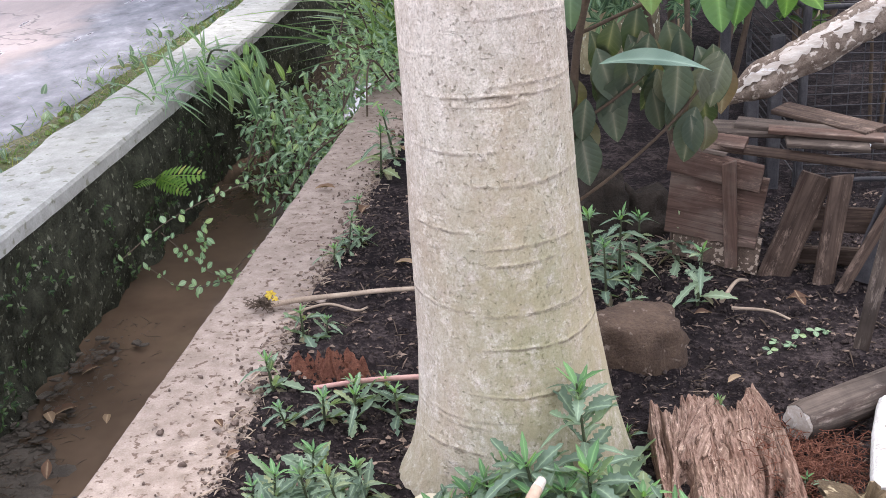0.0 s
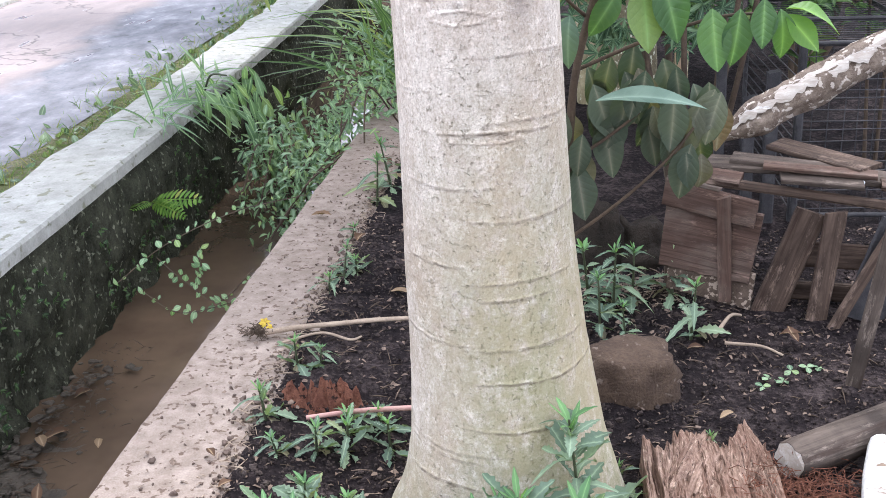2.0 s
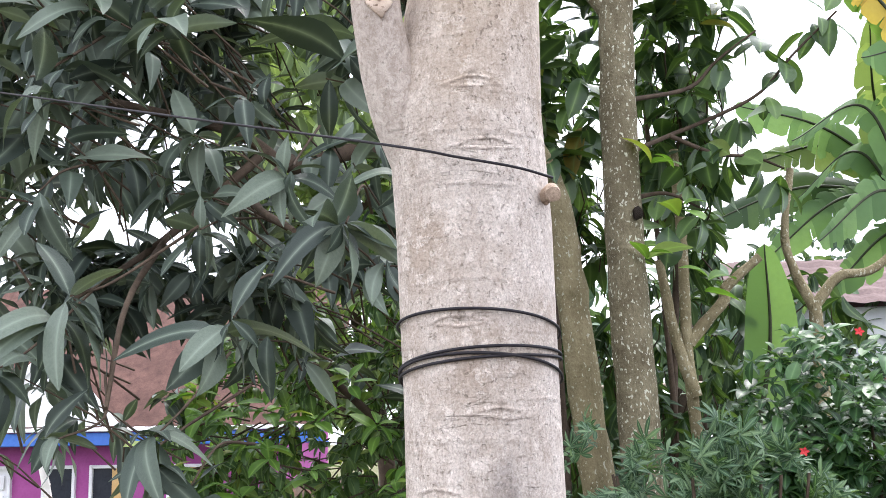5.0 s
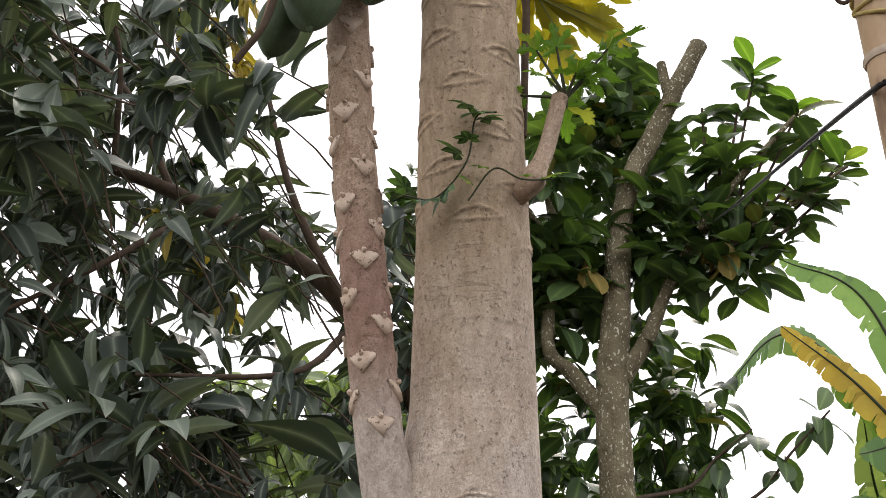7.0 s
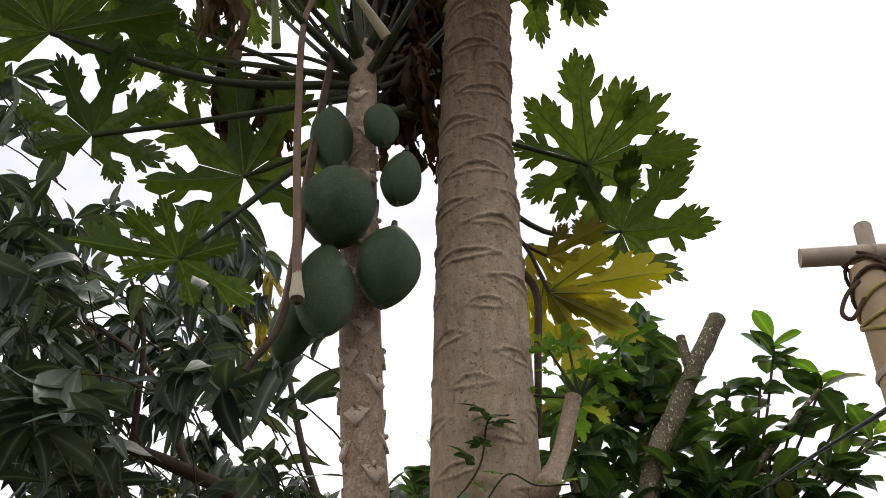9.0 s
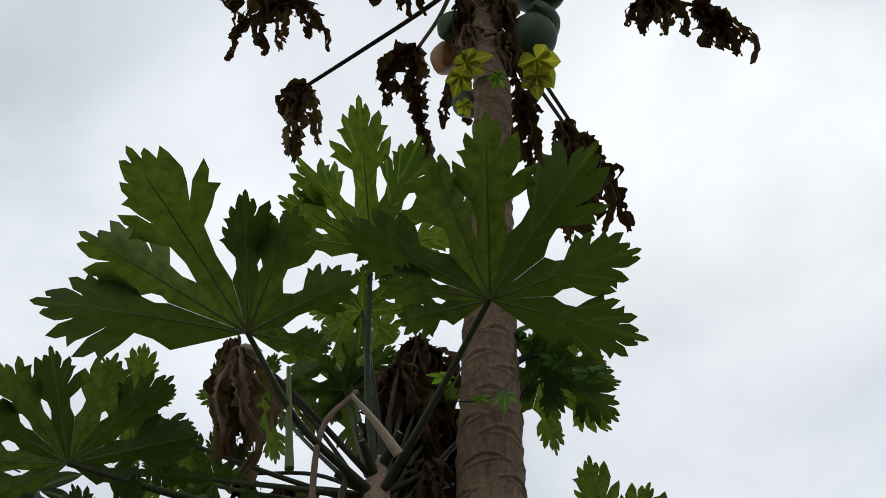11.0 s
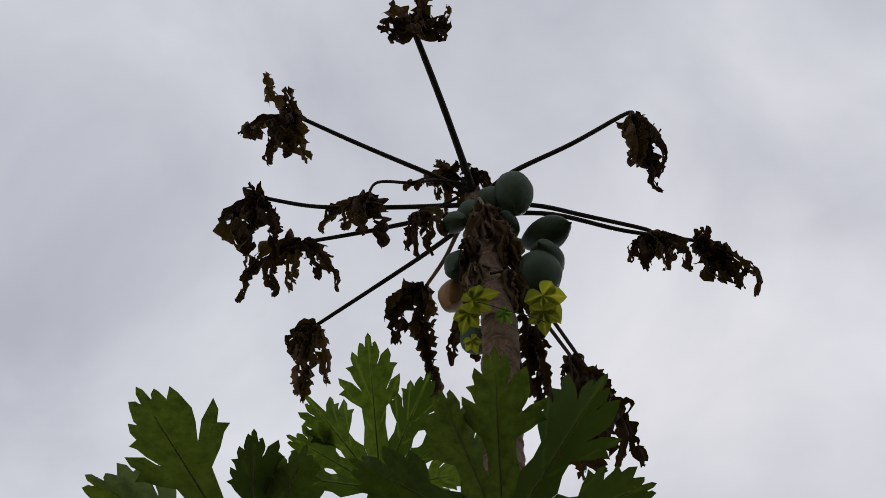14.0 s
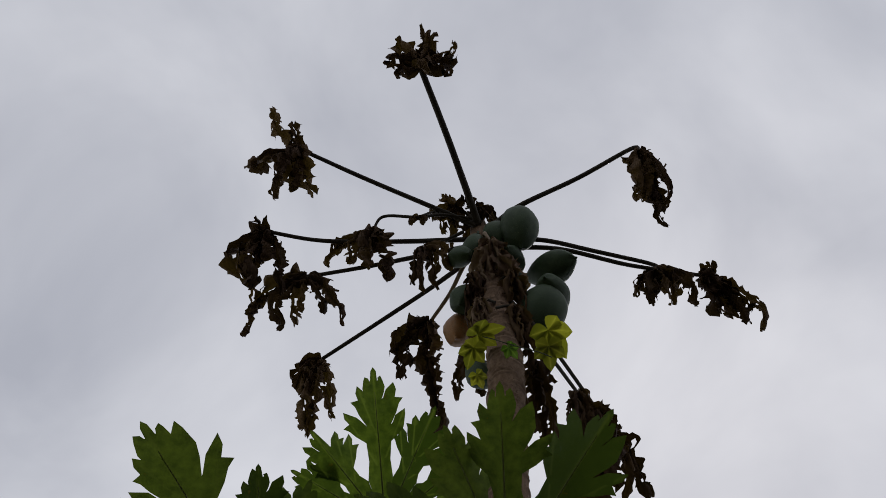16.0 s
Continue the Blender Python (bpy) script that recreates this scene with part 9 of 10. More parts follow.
# ---- weeds, litter and canal plants ----
T_WEED = [blade(1.0, 0.26, 0.60, 0.34, 0.45, 14, 0.03, 0.8, 0.24), blade(1.0, 0.21, 0.56, 0.5, 1.0, 14, 0.04, 0.8, 0.22), blade(1.0, 0.30, 0.62, 0.3, 0.2, 12, 0.03, 0.7, 0.26), blade(1.0, 0.24, 0.58, 0.7, -0.15, 14, 0.045, 0.8, 0.22)]
WEED_LEAF = [template_mesh("leaf", t, M_WEED) for t in T_WEED]
WEED_DRY = template_mesh("leaf", blade(1.0, 0.33, 0.6, 0.5, 0.7, 10, 0.04, 0.8, 0.15), M_WEED_OLD)
WEED_YOUNG = [template_mesh("leaf", blade(1.0, w, 0.5, 0.35, d, 8, 0.01, 0.9, 0.1), M_WEED_NEW) for w, d in ((0.26, 0.25), (0.22, -0.1))]


def weed(at, height, leaf, tiers, per, label="green leafy weed with long toothed leaves growing in the soil"):
    ob = thing("weed", at, label, "weed", "weeds round the trunk")
    x, y, z = at
    lean = Vector((rnd(-0.15, 0.15), rnd(-0.15, 0.1), 1)).normalized()
    part("stem", tapered([(x, y, z - 0.02), Vector(at) + lean * height * 0.5, Vector(at) + lean * height], 0.0045, 0.002, 3, 6), M_VEIN, ob)
    for t in range(tiers):
        q = (t + 0.35) / tiers
        for k in range(per):
            a = k * 6.283 / per + t * 1.1 + rnd(-0.9, 0.9)
            up = 0.05 + 0.75 * q + rnd(-0.3, 0.45)
            d = Vector((math.cos(a), math.sin(a), up))
            p = Vector(at) + lean * height * (q + rnd(-0.06, 0.06))
            part("leaf", WEED_LEAF[rng.randrange(4)], M_WEED, ob, "", frame_to(p, d, (rnd(-0.3, 0.3), rnd(-0.5, 0.1), 1), leaf * (1.25 - 0.6 * q) * rnd(0.4, 1.3)))
    part("leaf", WEED_DRY, M_WEED_OLD, ob, "brownish wilting lower leaf", frame_to(Vector(at) + lean * height * 0.15, (rnd(-1, 1), rnd(-1, 0), -0.1), (0, -0.2, 1), leaf * 0.9))
    for k in range(6):
        a = k * 1.05 + rnd(-0.2, 0.2)
        p = Vector(at) + lean * height * rnd(0.88, 1.0)
        part("leaf", WEED_YOUNG[k % 2], M_WEED_NEW, ob, "", frame_to(p, (math.cos(a), math.sin(a), rnd(0.7, 1.6)), (0, 0, 1), leaf * rnd(0.35, 0.6)))
    return ob


first_weeds = [weed((-0.255, 1.75, 0.0), 0.13, 0.076, 5, 6), weed((0.33, 1.80, 0.0), 0.30, 0.105, 8, 5, "taller leafy weed with long toothed leaves beside the trunk"), weed((0.42, 1.55, 0.0), 0.16, 0.098, 5, 6), weed((-0.16, 2.22, 0.0), 0.07, 0.065, 2, 6), weed((0.645, 2.73, 0.0), 0.17, 0.07, 4, 5)]
for k, x, y, s in ((0, -0.20, 1.86, 1.0), (0, -0.17, 1.70, 0.9), (0, -0.12, 1.56, 0.8), (0, -0.24, 1.62, 0.85), (0, -0.13, 1.78, 0.9), (0, -0.10, 1.86, 0.8), (0, -0.19, 1.78, 1.0), (0, -0.16, 1.46, 0.9), (0, -0.10, 1.38, 0.95), (0, -0.06, 1.47, 0.8), (0, -0.14, 1.30, 0.8), (0, -0.28, 1.70, 0.7), (0, -0.30, 1.80, 0.6), (0, -0.06, 1.40, 1.0), (0, -0.02, 1.49, 0.9), (0, 0.0, 1.36, 0.85), (0, -0.13, 1.52, 0.9),
                   (2, 0.31, 1.62, 1.0), (2, 0.13, 1.655, 0.9), (2, 0.22, 1.65, 1.0), (2, 0.29, 1.66, 1.05), (2, 0.385, 1.655, 1.05), (2, 0.44, 1.58, 0.9), (2, 0.36, 1.70, 1.0), (2, 0.40, 1.42, 0.95), (2, 0.24, 1.72, 0.8), (2, 0.16, 1.76, 0.75), (2, 0.34, 1.50, 0.85), (2, 0.46, 1.63, 0.85), (2, 0.09, 1.68, 0.65), (2, 0.50, 1.50, 0.75), (2, 0.02, 1.60, 0.55), (2, 0.17, 1.64, 0.7), (2, 0.40, 1.32, 0.8), (2, 0.33, 1.38, 0.7), (2, 0.46, 1.42, 0.75), (2, 0.15, 1.69, 1.05), (2, 0.245, 1.69, 1.15), (2, 0.33, 1.68, 1.2), (2, 0.07, 1.64, 0.8),
                   (3, -0.10, 2.26, 1.0), (3, -0.22, 2.12, 1.0), (3, -0.35, 2.23, 1.1), (3, -0.30, 2.10, 0.8), (3, -0.16, 2.14, 1.2), (3, -0.07, 2.18, 1.1), (3, -0.28, 2.52, 0.7), (3, 0.76, 1.55, 1.1), (3, -0.33, 2.98, 1.0), (3, -0.27, 3.12, 0.9), (3, 0.73, 1.86, 0.8), (3, 0.74, 1.45, 1.0), (3, 0.42, 2.05, 0.7), (3, 0.62, 2.17, 0.6), (3, -0.33, 2.5, 1.0),
                   (4, 0.46, 2.92, 1.2), (4, 0.42, 2.80, 1.0), (4, 0.52, 2.98, 1.2), (4, 0.63, 3.0, 1.3), (4, 0.40, 2.95, 1.3), (4, 0.48, 2.72, 0.8), (4, -0.28, 3.72, 1.1), (4, -0.34, 3.4, 0.8), (4, -0.30, 3.05, 0.8), (4, -0.25, 3.9, 1.2)):
    o = first_weeds[k]
    s *= 0.92 if k == 0 else 1.02 if k == 2 else 0.95
    copy_thing(o, pose(x, y, ground_z(x, y), rnd(-10, 10), rnd(-10, 10), rnd(0, 360)) @ Matrix.Diagonal((s, s, s * rnd(0.8, 1.15), 1)))


def litter(name, label, category, n, area, make, material, kind="stuff"):
    s = Shape()
    for _ in range(n):
        x, y = area()
        make(s, x, y, ground_z(x, y) if x > canal_x(y) + 0.27 else max(0.032, ground_z(x, y)))
    solo(name, s, material, label, category, kind=kind)


def clod(s, x, y, z):
    r = rnd(0.0015, 0.0045) * (2.1 if rng.random() < 0.08 else 1)
    m = pose(x, y, z + r * 0.3, rnd(0, 360), rnd(0, 360), 0) @ Matrix.Diagonal((r, r * rnd(0.6, 1.2), r * rnd(0.5, 0.9), 1))
    s.put(CLOD.v, CLOD.f, m)


CLOD = lumpy((0, 0, 0), (1, 1, 1), 2, 0.6, 4, 6)


def chip(s, x, y, z):
    a = rnd(0, 6.283)
    ln = rnd(0.004, 0.012) if rng.random() < 0.75 else rnd(0.012, 0.035)
    d = Vector((math.cos(a), math.sin(a), rnd(-0.1, 0.25))) * ln
    c = Vector((x, y, z + 0.003))
    s.tube([c - d, c + Vector((0, 0, 0.002)), c + d], [0.0008, rnd(0.001, 0.0022), 0.0006], 4, False)


def soil_area():
    while True:
        x, y = rnd(-0.5, 1.5), 0.95 + 2.6 * rng.random() ** 1.2
        if x > canal_x(y) + 0.25:
            return x, y


def kerb_area():
    y = rnd(1.2, 4.6)
    return canal_x(y) + 0.02 + 0.25 * rng.random() ** 0.5, y


def edge_area():
    y = rnd(1.2, 4.0)
    return canal_x(y) + max(0.245, 0.275 - 0.03 * (y - 1.4)) + rng.gauss(0, 0.022), y


litter("soil_crumbs", "crumbs of dark soil over the yard", "soil", 26000, soil_area, clod, M_SOIL)
litter("kerb_dirt", "crumbs of dirt strewn over the kerb", "dirt", 260, kerb_area, clod, M_DIRT)
litter("edge_dirt", "soil washed over the edge of the kerb", "dirt", 900, edge_area, clod, M_DIRT)
litter("wood_chips", "small pale wood chips and twigs on the soil", "litter", 950, soil_area, chip, M_CHIP)
litter("dark_twigs", "small dark twigs on the soil and kerb", "litter", 1500, soil_area, chip, M_TWIG)
litter("edge_twigs", "twigs and straw along the kerb", "litter", 420, edge_area, chip, M_TWIG_PALE)

def flake(s, x, y, z):
    a, ln = rnd(0, 6.283), rnd(0.003, 0.009)
    d, e = Vector((math.cos(a), math.sin(a), rnd(-0.3, 0.3))) * ln, Vector((-math.sin(a), math.cos(a), rnd(-0.4, 0.4))) * ln * rnd(0.3, 0.7)
    c = Vector((x, y, z + 0.004))
    s.grid([[c - d - e * 0.5, c - d * 0.8 + e], [c - e + Vector((0, 0, rnd(0, 0.006))), c + e * 0.9], [c + d - e * 0.3, c + d * 0.9 + e * 0.5]])


litter("leaf_flakes", "flakes of brown dead leaf trodden into the soil", "litter", 2600, soil_area, flake, M_CHIP)
litter("kerb_flakes", "flakes of dead leaf and bark strewn on the kerb", "litter", 240, kerb_area, flake, M_CHIP)

def heap_area():
    return 0.50 + rng.gauss(0, 0.10), 3.08 + rng.gauss(0, 0.07)


litter("dry_straw", "dry straw and leaf stalks heaped beside the coop", "litter", 260, heap_area, chip, M_TWIG_PALE)
litter("heap_flakes", "brown crumbled leaves heaped beside the coop", "litter", 300, heap_area, flake, M_CHIP)

# dry leaves that can be told apart
T_DRY = [blade(1.0, 0.5, 0.5, 0.5, d, 5, 0.03, 0.8) for d in (0.2, -0.3)]
DRY = [template_mesh("dry_leaf", t, M_DRYLEAF) for t in T_DRY]
for x, y, ln in ((-0.31, 1.72, 0.05), (-0.10, 2.98, 0.06), (-0.30, 3.35, 0.07), (-0.39, 1.95, 0.04), (-0.24, 4.05, 0.10), (-0.28, 4.2, 0.09), (0.62, 2.62, 0.05), (0.86, 2.70, 0.06), (0.90, 2.66, 0.05), (-0.42, 3.6, 0.07), (0.68, 2.3, 0.04), (-0.45, 2.1, 0.035), (0.35, 2.45, 0.05)):
    ob = new("dry_leaf", DRY[rng.randrange(2)])
    ob.matrix_basis = frame_to((x, y, max(ground_z(x, y), 0.02 if x > canal_x(y) + 0.27 else 0.04) + 0.004), (rnd(-1, 1), rnd(-1, 1), 0.1), (0, 0, 1), ln)
    tagged(ob, "curled pale brown fallen leaf on the ground", "fallen leaf", "fallen leaves")
# creeping seedlings in the mud
for x, y in ((0.80, 2.52), (0.83, 2.50), (0.86, 2.55), (0.90, 2.56), (0.93, 2.57), (0.78, 2.48)):
    ob = new("seedling", template_mesh("seedling", merge(*[(*blade(1, 0.7, 0.6, 0.1, 0.1, 4), Matrix.Rotation(2.1 * q, 4, 'Z')) for q in range(3)]), M_CANAL))
    ob.matrix_basis = frame_to((x, y, ground_z(x, y) + 0.008), (rnd(-1, 1), rnd(-1, 1), 0.1), (0, -0.2, 1), 0.022)
    tagged(ob, "tiny pale green seedling in the mud", "seedling", "seedlings")

# sticks, husk and a pink stalk
solo("long_stick", tapered([(-0.445, 2.662, 0.050), (-0.36, 2.685, 0.055), (-0.278, 2.709, 0.052), (-0.18, 2.732, 0.052), (-0.05, 2.765, 0.045)], 0.0075, 0.0058, 6, 8, 0.35), M_TWIG_PALE, "pale dry stick lying from the soil onto the kerb", "stick")
solo("pink_stalk", tapered([(-0.262, 2.23, 0.045), (-0.15, 2.252, 0.05), (-0.043, 2.275, 0.045), (0.05, 2.30, 0.035)], 0.0055, 0.007, 5, 8, 0.08), M_PINK, "pinkish leaf stalk lying by the trunk", "stalk")
solo("bent_root", tapered([(-0.40, 2.62, 0.04), (-0.30, 2.66, 0.05), (-0.22, 2.62, 0.05), (-0.20, 2.68, 0.03)], 0.004, 0.003, 6, 6, 0.2), M_TWIG_PALE, "thin bent root on the soil", "root")
solo("stick", tapered([(0.72, 2.66, 0.02), (0.80, 2.62, 0.03), (0.85, 2.60, 0.015)], 0.005, 0.003, 4, 6, 0.2), M_TWIG_PALE, "short pale stick in the mud before the coop", "stick", "sticks in the mud")
solo("stick", tapered([(0.70, 2.70, 0.02), (0.75, 2.78, 0.04), (0.79, 2.84, 0.015)], 0.006, 0.004, 4, 6, 0.2), M_TWIG_PALE, "short pale stick in the mud before the coop", "stick", "sticks in the mud")
husk = Shape()
rows = []
for i in range(50):
    row = []
    for j in range(30):
        a, b = i / 49, j / 29
        x, y = -0.38 + 0.24 * a, 2.27 + 0.14 * b
        h = 0.050 * math.sin(math.pi * a) ** 0.6 * math.sin(math.pi * b) ** 0.6 * (1 + 1.6 * noise.noise(Vector((x * 30, y * 55, 3))) + 0.9 * noise.noise(Vector((x * 90, y * 140, 3)))) + 0.012 * noise.noise(Vector((x * 70, y * 160, 1)))
        row.append((x + 0.01 * noise.noise(Vector((x * 30, y * 30, 8))), y, -0.01 + max(0, h)))
    rows.append(row)
husk.grid(rows)
solo("rotten_husk", husk, M_HUSK, "heap of rotten red-brown husk beside the kerb", "husk", smooth=False)
clump = Shape()
for _ in range(110):
    a = rnd(0, 6.283)
    c = Vector((-0.462 + rng.gauss(0, 0.016), 2.668 + rng.gauss(0, 0.012), 0.040 + abs(rng.gauss(0, 0.010))))
    e = c + Vector((math.cos(a), math.sin(a), rnd(-0.3, 0.6))) * rnd(0.012, 0.03)
    clump.tube([c, (c + e) / 2 + Vector((0, 0, 0.004)), e], 0.0011, 4, False)
solo("root_clump", clump, M_TWIG, "dark tangle of roots at the end of the stick", "clump")
PETALS = template_mesh("yellow_flower", merge(*[(*blade(1, 0.6, 0.6, 0.3, 0.5, 4), Matrix.Rotation(1.05 * q, 4, 'Z') @ Matrix.Rotation(-0.4, 4, 'Y')) for q in range(5)]), M_BANANA_Y)
for x, y, z, size in ((-0.448, 2.682, 0.070, 0.016), (-0.436, 2.675, 0.062, 0.012), (-0.455, 2.690, 0.058, 0.012)):
    flw = new("yellow_flower", PETALS)
    flw.matrix_basis = frame_to((x, y, z), (rnd(-1, 1), rnd(-1, 1), 0), (rnd(-0.6, 0.6), -0.5, 0.8), size)
    tagged(flw, "small withered yellow flower at the end of the stick", "flower", "yellow flowers")

# plants over the canal
can = thing("canal_plants", (-0.7, 5.2, -0.4), "tangle of small-leaved plants growing over the canal", "plants", kind="stuff")
poses, stems = [], Shape()


def creeper(points, n, ln, jitter, templates_n=2):
    path = smooth_path(points, 8)
    stems.tube(path, 0.004, 5, False)
    for _ in range(n):
        p = path[rng.randrange(len(path))] + Vector((rng.gauss(0, jitter), rng.gauss(0, jitter), rng.gauss(0, jitter)))
        poses.append((rng.randrange(templates_n), frame_to(p, unit() + Vector((0, -0.3, 0.1)), (rnd(-0.5, 0.5), -0.4, 1), ln * rnd(0.6, 1.3))))


for k in range(26):
    y = rnd(4.5, 7.5)
    x = canal_x(y) - rnd(-0.12, 0.12)
    creeper([(x + 0.1, y + 0.2, 0.05), (x, y, rnd(0.0, 0.4)), (x - rnd(0.02, 0.14), y - rnd(0, 0.3), rnd(-0.25, 0.15))], 95, 0.040, 0.05)
for k in range(32):
    x, y = rnd(-1.0, -0.52), rnd(4.75, 5.7)
    creeper([(x, y, -0.46), (x - 0.04, y - 0.05, rnd(-0.22, 0.02)), (x - rnd(-0.06, 0.16), y - rnd(0.1, 0.25), rnd(-0.40, -0.12))], 62, 0.040, 0.04)
for k in range(4):
    y = rnd(4.1, 4.8)
    creeper([(canal_x(y) - 0.02, y, 0.0), (canal_x(y) - 0.15, y, -0.1), (canal_x(y) - 0.3, y - 0.1, -0.3)], 60, 0.036, 0.04)
part("foliage", mass("foliage", T_SMALL, poses, M_CANAL), M_CANAL, can, kind="stuff")
part("stems", stems, M_TWIG, can, kind="stuff")
over = thing("hanging_weed", (-1.2, 5.1, 0.1), "leafy weed and grass hanging over the canal coping", "weed")
poses = []
for k in range(64):
    y = rnd(4.9, 5.7)
    q = rng.random()
    poses.append((rng.randrange(3), frame_to((wall_x(y) + 0.02 + 0.36 * q + rnd(-0.05, 0.05), y - 0.1 * q, 0.17 - 0.28 * q + rnd(-0.05, 0.06)), (rnd(-0.1, 0.8), rnd(-0.6, 0.2), rnd(-1.3, -0.5)), (0.3, -0.8, 0.5), rnd(0.08, 0.17))))
foliage(over, [blade(1.0, 0.22, 0.45, 0.25, d, 8, 0.012, 0.9) for d in (0.3, 0.6, 0.9)], poses, M_CANAL, 64)
poses = []
for k in range(60):
    y = rnd(4.5, 5.6)
    poses.append((rng.randrange(3), frame_to((wall_x(y) - rnd(0.0, 0.15), y, 0.10), (rnd(-0.3, 1), rnd(-0.9, 0.3), rnd(0.3, 1.0)), (0, -0.4, 1), rnd(0.14, 0.26))))
foliage(over, [blade(1.0, 0.07, 0.3, 0.3, d, 6, 0.0, 1.0) for d in (0.5, 0.9, 1.3)], poses, M_CANAL, 0, "leaf", "arching blades of grass")
part("stem", tapered([(-1.27, 5.2, 0.08), (-1.2, 5.1, 0.2), (-1.1, 5.0, 0.22)], 0.006, 0.004, 4, 6), M_VEIN, over)
tuft = thing("grass_tuft", (-0.42, 6.3, 0.03), "tuft of long arching grass on the canal bank", "grass", kind="stuff")
poses = []
for k in range(160):
    x, y = canal_x(6.2) + rng.gauss(0.05, 0.12), rnd(5.4, 7.4)
    poses.append((rng.randrange(3), frame_to((x, y, 0.0), (rnd(-1.0, 0.4), rnd(-1, 0.5), rnd(0.8, 1.6)), (0, -0.5, 1), rnd(0.35, 0.75))))
part("foliage", mass("foliage", T_GRASS, poses, M_GUAVA), M_GUAVA, tuft, kind="stuff")

# fern and flowering twig over the water
fern = thing("fern", (-1.20, 4.25, -0.10), "small light green fern growing out of the canal wall", "fern")
for d, ln in (((0.95, -0.25, 0.25), 0.28), ((0.6, -0.5, 0.05), 0.24), ((0.3, -0.6, 0.35), 0.18), ((0.85, -0.3, -0.2), 0.2), ((-0.2, -0.7, 0.2), 0.17)):
    base = Vector((-1.25, 4.25, -0.12))
    d = Vector(d).normalized()
    pieces = [(*blade(1, 0.03, 0.3, 0.1, 0.25, 5), Matrix.Identity(4))]
    for k in range(10):
        q = 0.12 + 0.86 * k / 10
        for sg in (-1, 1):
            pieces.append((*blade(0.24 * math.sin(math.pi * (0.15 + 0.85 * q)) + 0.03, 0.085, 0.4, 0.1, 0.2, 4), Matrix.Translation((q, 0, -0.25 * q * q)) @ Matrix.Rotation(sg * 1.15, 4, 'Z')))
    part("frond", template_mesh("frond", merge(*pieces), M_LIME), M_LIME, fern, "", frame_to(base, d, (0, -0.75, 0.9), ln * 0.78))
ft = thing("flowering_twig", (-0.60, 3.35, 0.05), "thin twigs with small round leaves reaching over the canal water", "twig")
poses = []
for pts in ([(-0.50, 3.55, 0.12), (-0.70, 3.42, 0.12), (-0.89, 3.3, 0.05), (-1.04, 3.25, -0.06)], [(-0.60, 3.2, 0.0), (-0.72, 3.25, -0.12), (-0.85, 3.28, -0.06), (-0.93, 3.3, 0.02)], [(-0.62, 3.2, -0.08), (-0.74, 3.25, -0.14), (-0.88, 3.27, -0.16), (-0.97, 3.28, -0.10)], [(-0.80, 3.28, -0.09), (-0.79, 3.27, -0.02), (-0.78, 3.27, 0.05)]):
    path = smooth_path([Vector(p) + Vector((rnd(-0.012, 0.012), 0, rnd(-0.012, 0.012))) for p in pts], 9)
    part("stem", Shape().tube(path, 0.0016, 5, False), M_TWIG, ft)
    for p in path[2:]:
        for sg in (-1, 1):
            if rng.random() < 0.42:
                o = p + unit() * 0.008
                poses.append((rng.randrange(2), frame_to(o, (rnd(-0.8, 0.8), rnd(-0.6, 0.2), sg * rnd(0.2, 1)), (rnd(-0.6, 0.6), -1, rnd(0.0, 0.9)), rnd(0.014, 0.032))))
foliage(ft, [blade(1.0, 0.7, 0.55, 0.1, 0.15, 5, 0, 0.7), blade(1.0, 0.5, 0.5, 0.2, 0.4, 5, 0, 0.8)], poses, M_CANAL, 150, "leaf")

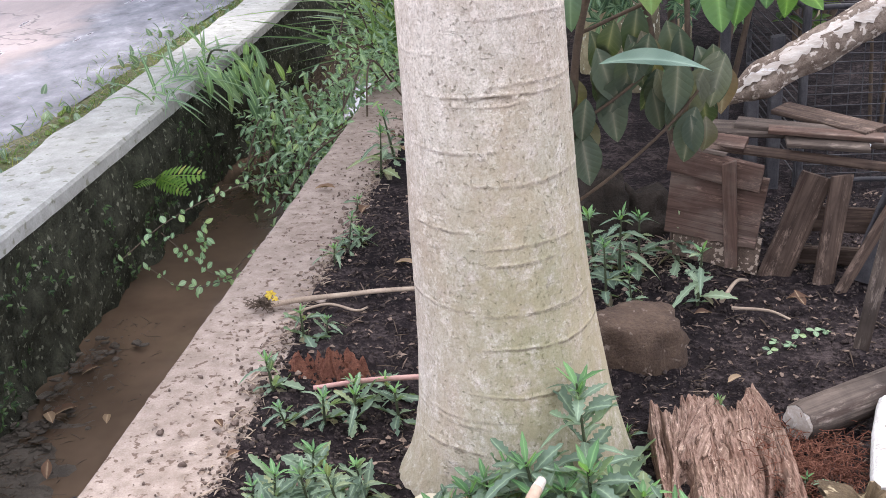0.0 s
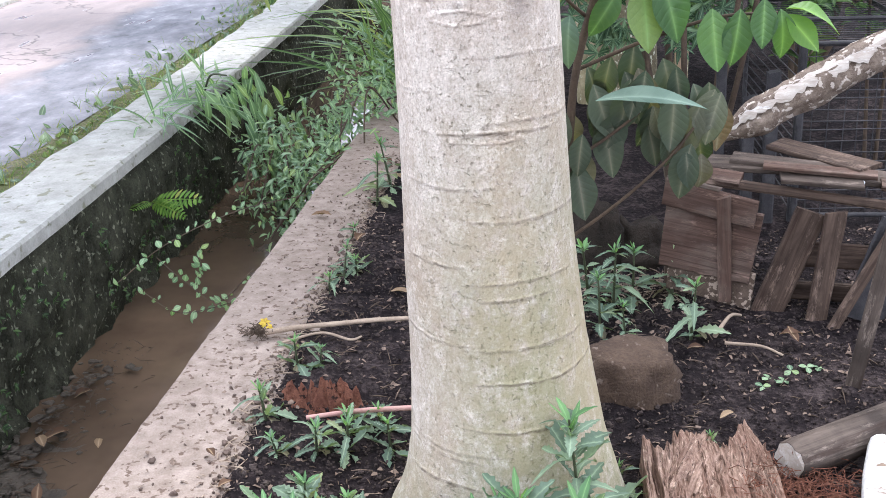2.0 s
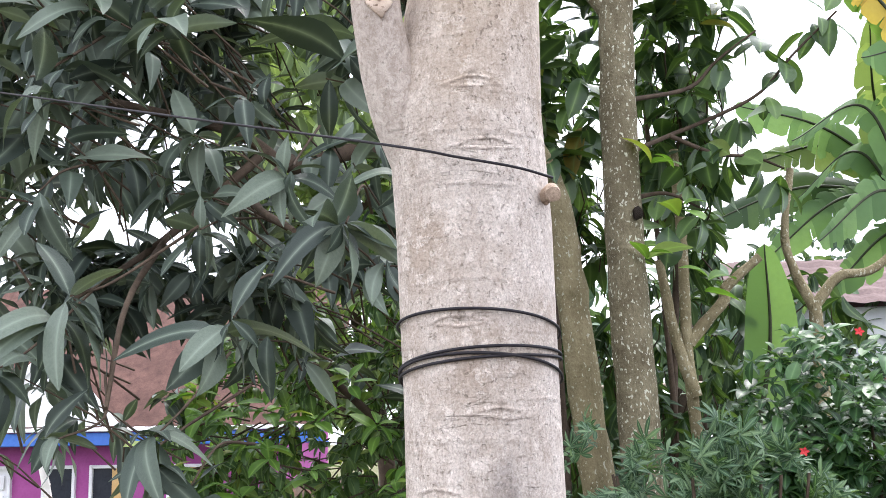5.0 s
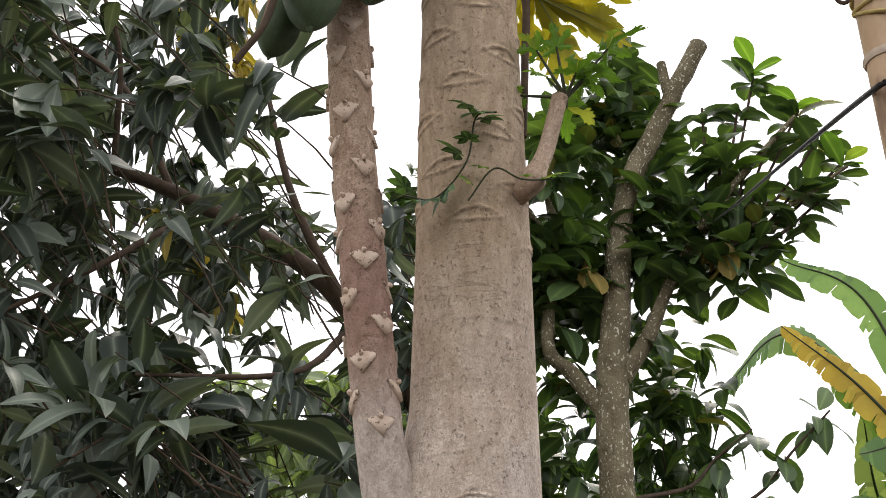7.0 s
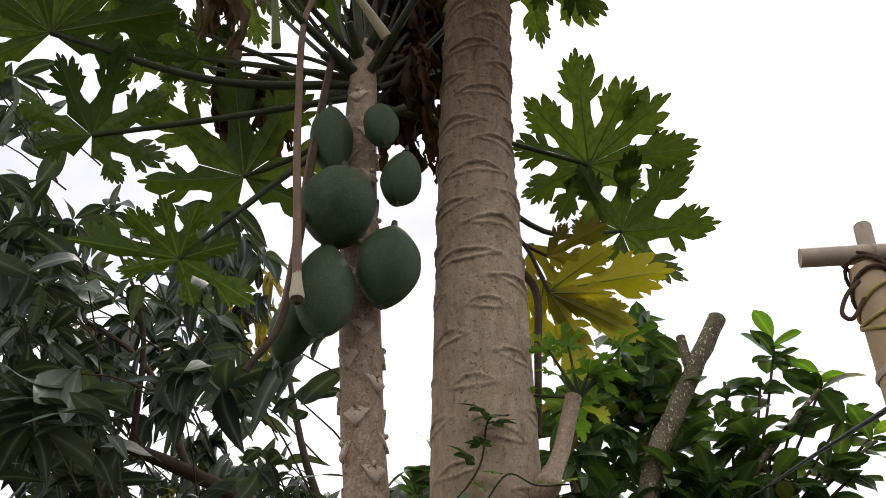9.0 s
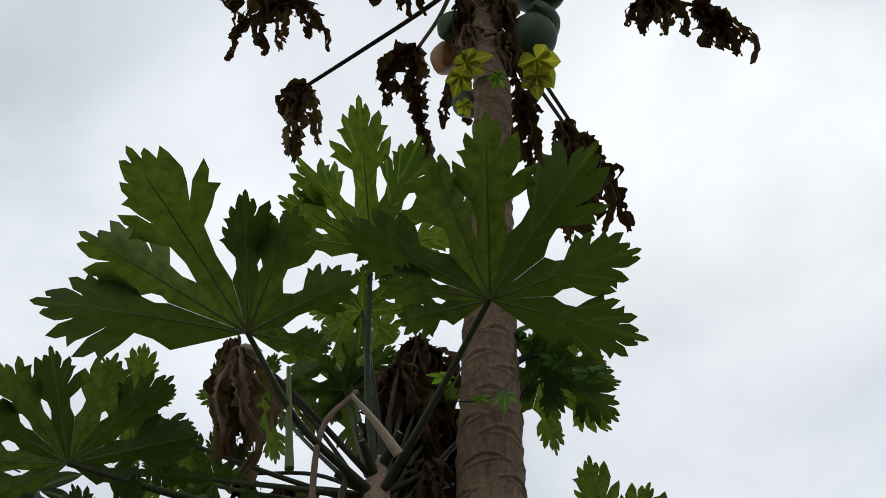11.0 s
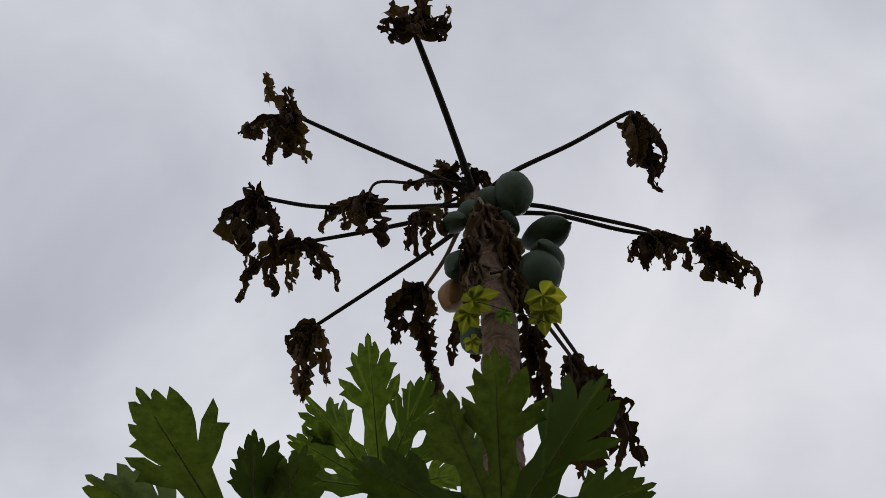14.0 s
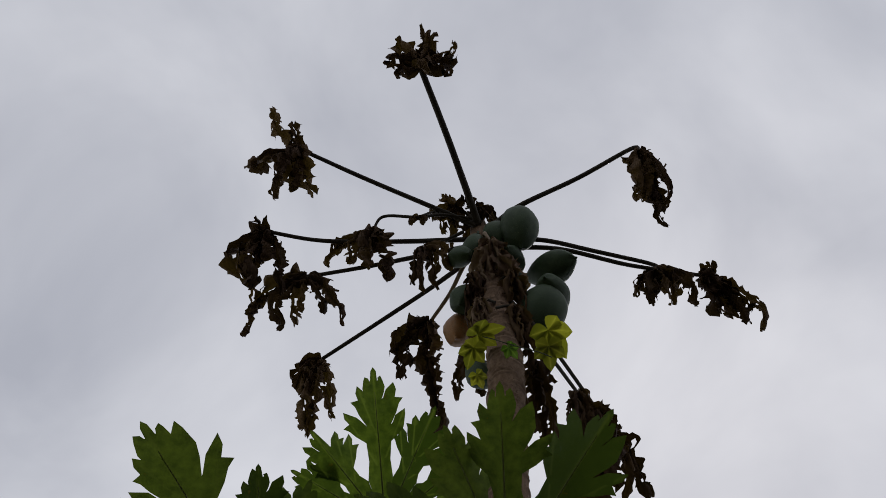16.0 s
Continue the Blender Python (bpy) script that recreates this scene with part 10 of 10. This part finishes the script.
# small ferns and moss on the canal wall
poses = []
for _ in range(420):
    y, z = rnd(1.9, 5.2), rnd(-0.46, 0.0)
    if noise.noise(Vector((y * 2.6, z * 5, 3))) < -0.02:
        continue
    o = Vector((wall_x(y) - 0.01 + 0.02 * rng.random(), y, z))
    for _ in range(5):
        poses.append((rng.randrange(2), frame_to(o, (rnd(0.2, 1), rnd(-0.8, 0.8), rnd(-0.8, 0.7)), (1, rnd(-0.5, 0.5), 0.6), rnd(0.010, 0.026))))
tagged(new("wall_moss", mass("wall_moss", T_SMALL, poses, M_SHADE)), "moss and tiny ferns in the joints of the canal wall", "moss", kind="stuff")
mud = Shape()
for _ in range(220):
    y = rnd(2.2, 3.5)
    p = Vector((wall_x(y) + abs(rng.gauss(0.05, 0.09)), y, -0.455 + rnd(0, 0.02)))
    r = rnd(0.004, 0.016)
    mud.put(CLOD.v, CLOD.f, Matrix.Translation(p) @ Matrix.Rotation(rnd(0, 6), 4, 'Z') @ Matrix.Diagonal((r, r * rnd(0.5, 2.2), r * 0.35, 1)))
solo("mud_lumps", mud, M_SILT, "lumps of dark mud along the foot of the canal wall", "mud", kind="stuff")

# rubbish in the canal
solo("canal_litter", (lambda s: [chip(s, -1.25 + abs(rng.gauss(0, 0.10)), rnd(2.1, 3.6), -0.45 + rnd(0, 0.04)) for _ in range(420)] and s)(Shape()), M_TWIG, "twigs and rotting leaves caught on the silt", "litter", kind="stuff")
for x, y, ln in ((-1.16, 3.0, 0.09), (-1.2, 2.9, 0.07), (-1.05, 2.95, 0.05), (-1.22, 3.2, 0.08), (-1.1, 2.6, 0.06)):
    ob = new("dry_leaf", DRY[0])
    ob.matrix_basis = frame_to((x, y, -0.43), (rnd(-1, 1), rnd(-1, 1), 0.1), (0, 0, 1), ln)
    tagged(ob, "wet brown leaf lying on the canal silt", "fallen leaf", "fallen leaves")
solo("wet_plastic", lumpy((-1.0, 2.5, -0.462), (0.05, 0.055, 0.018), 31, 0.9, 10, 14), M_WIRE, "black wet plastic bag lying in the canal", "plastic bag")
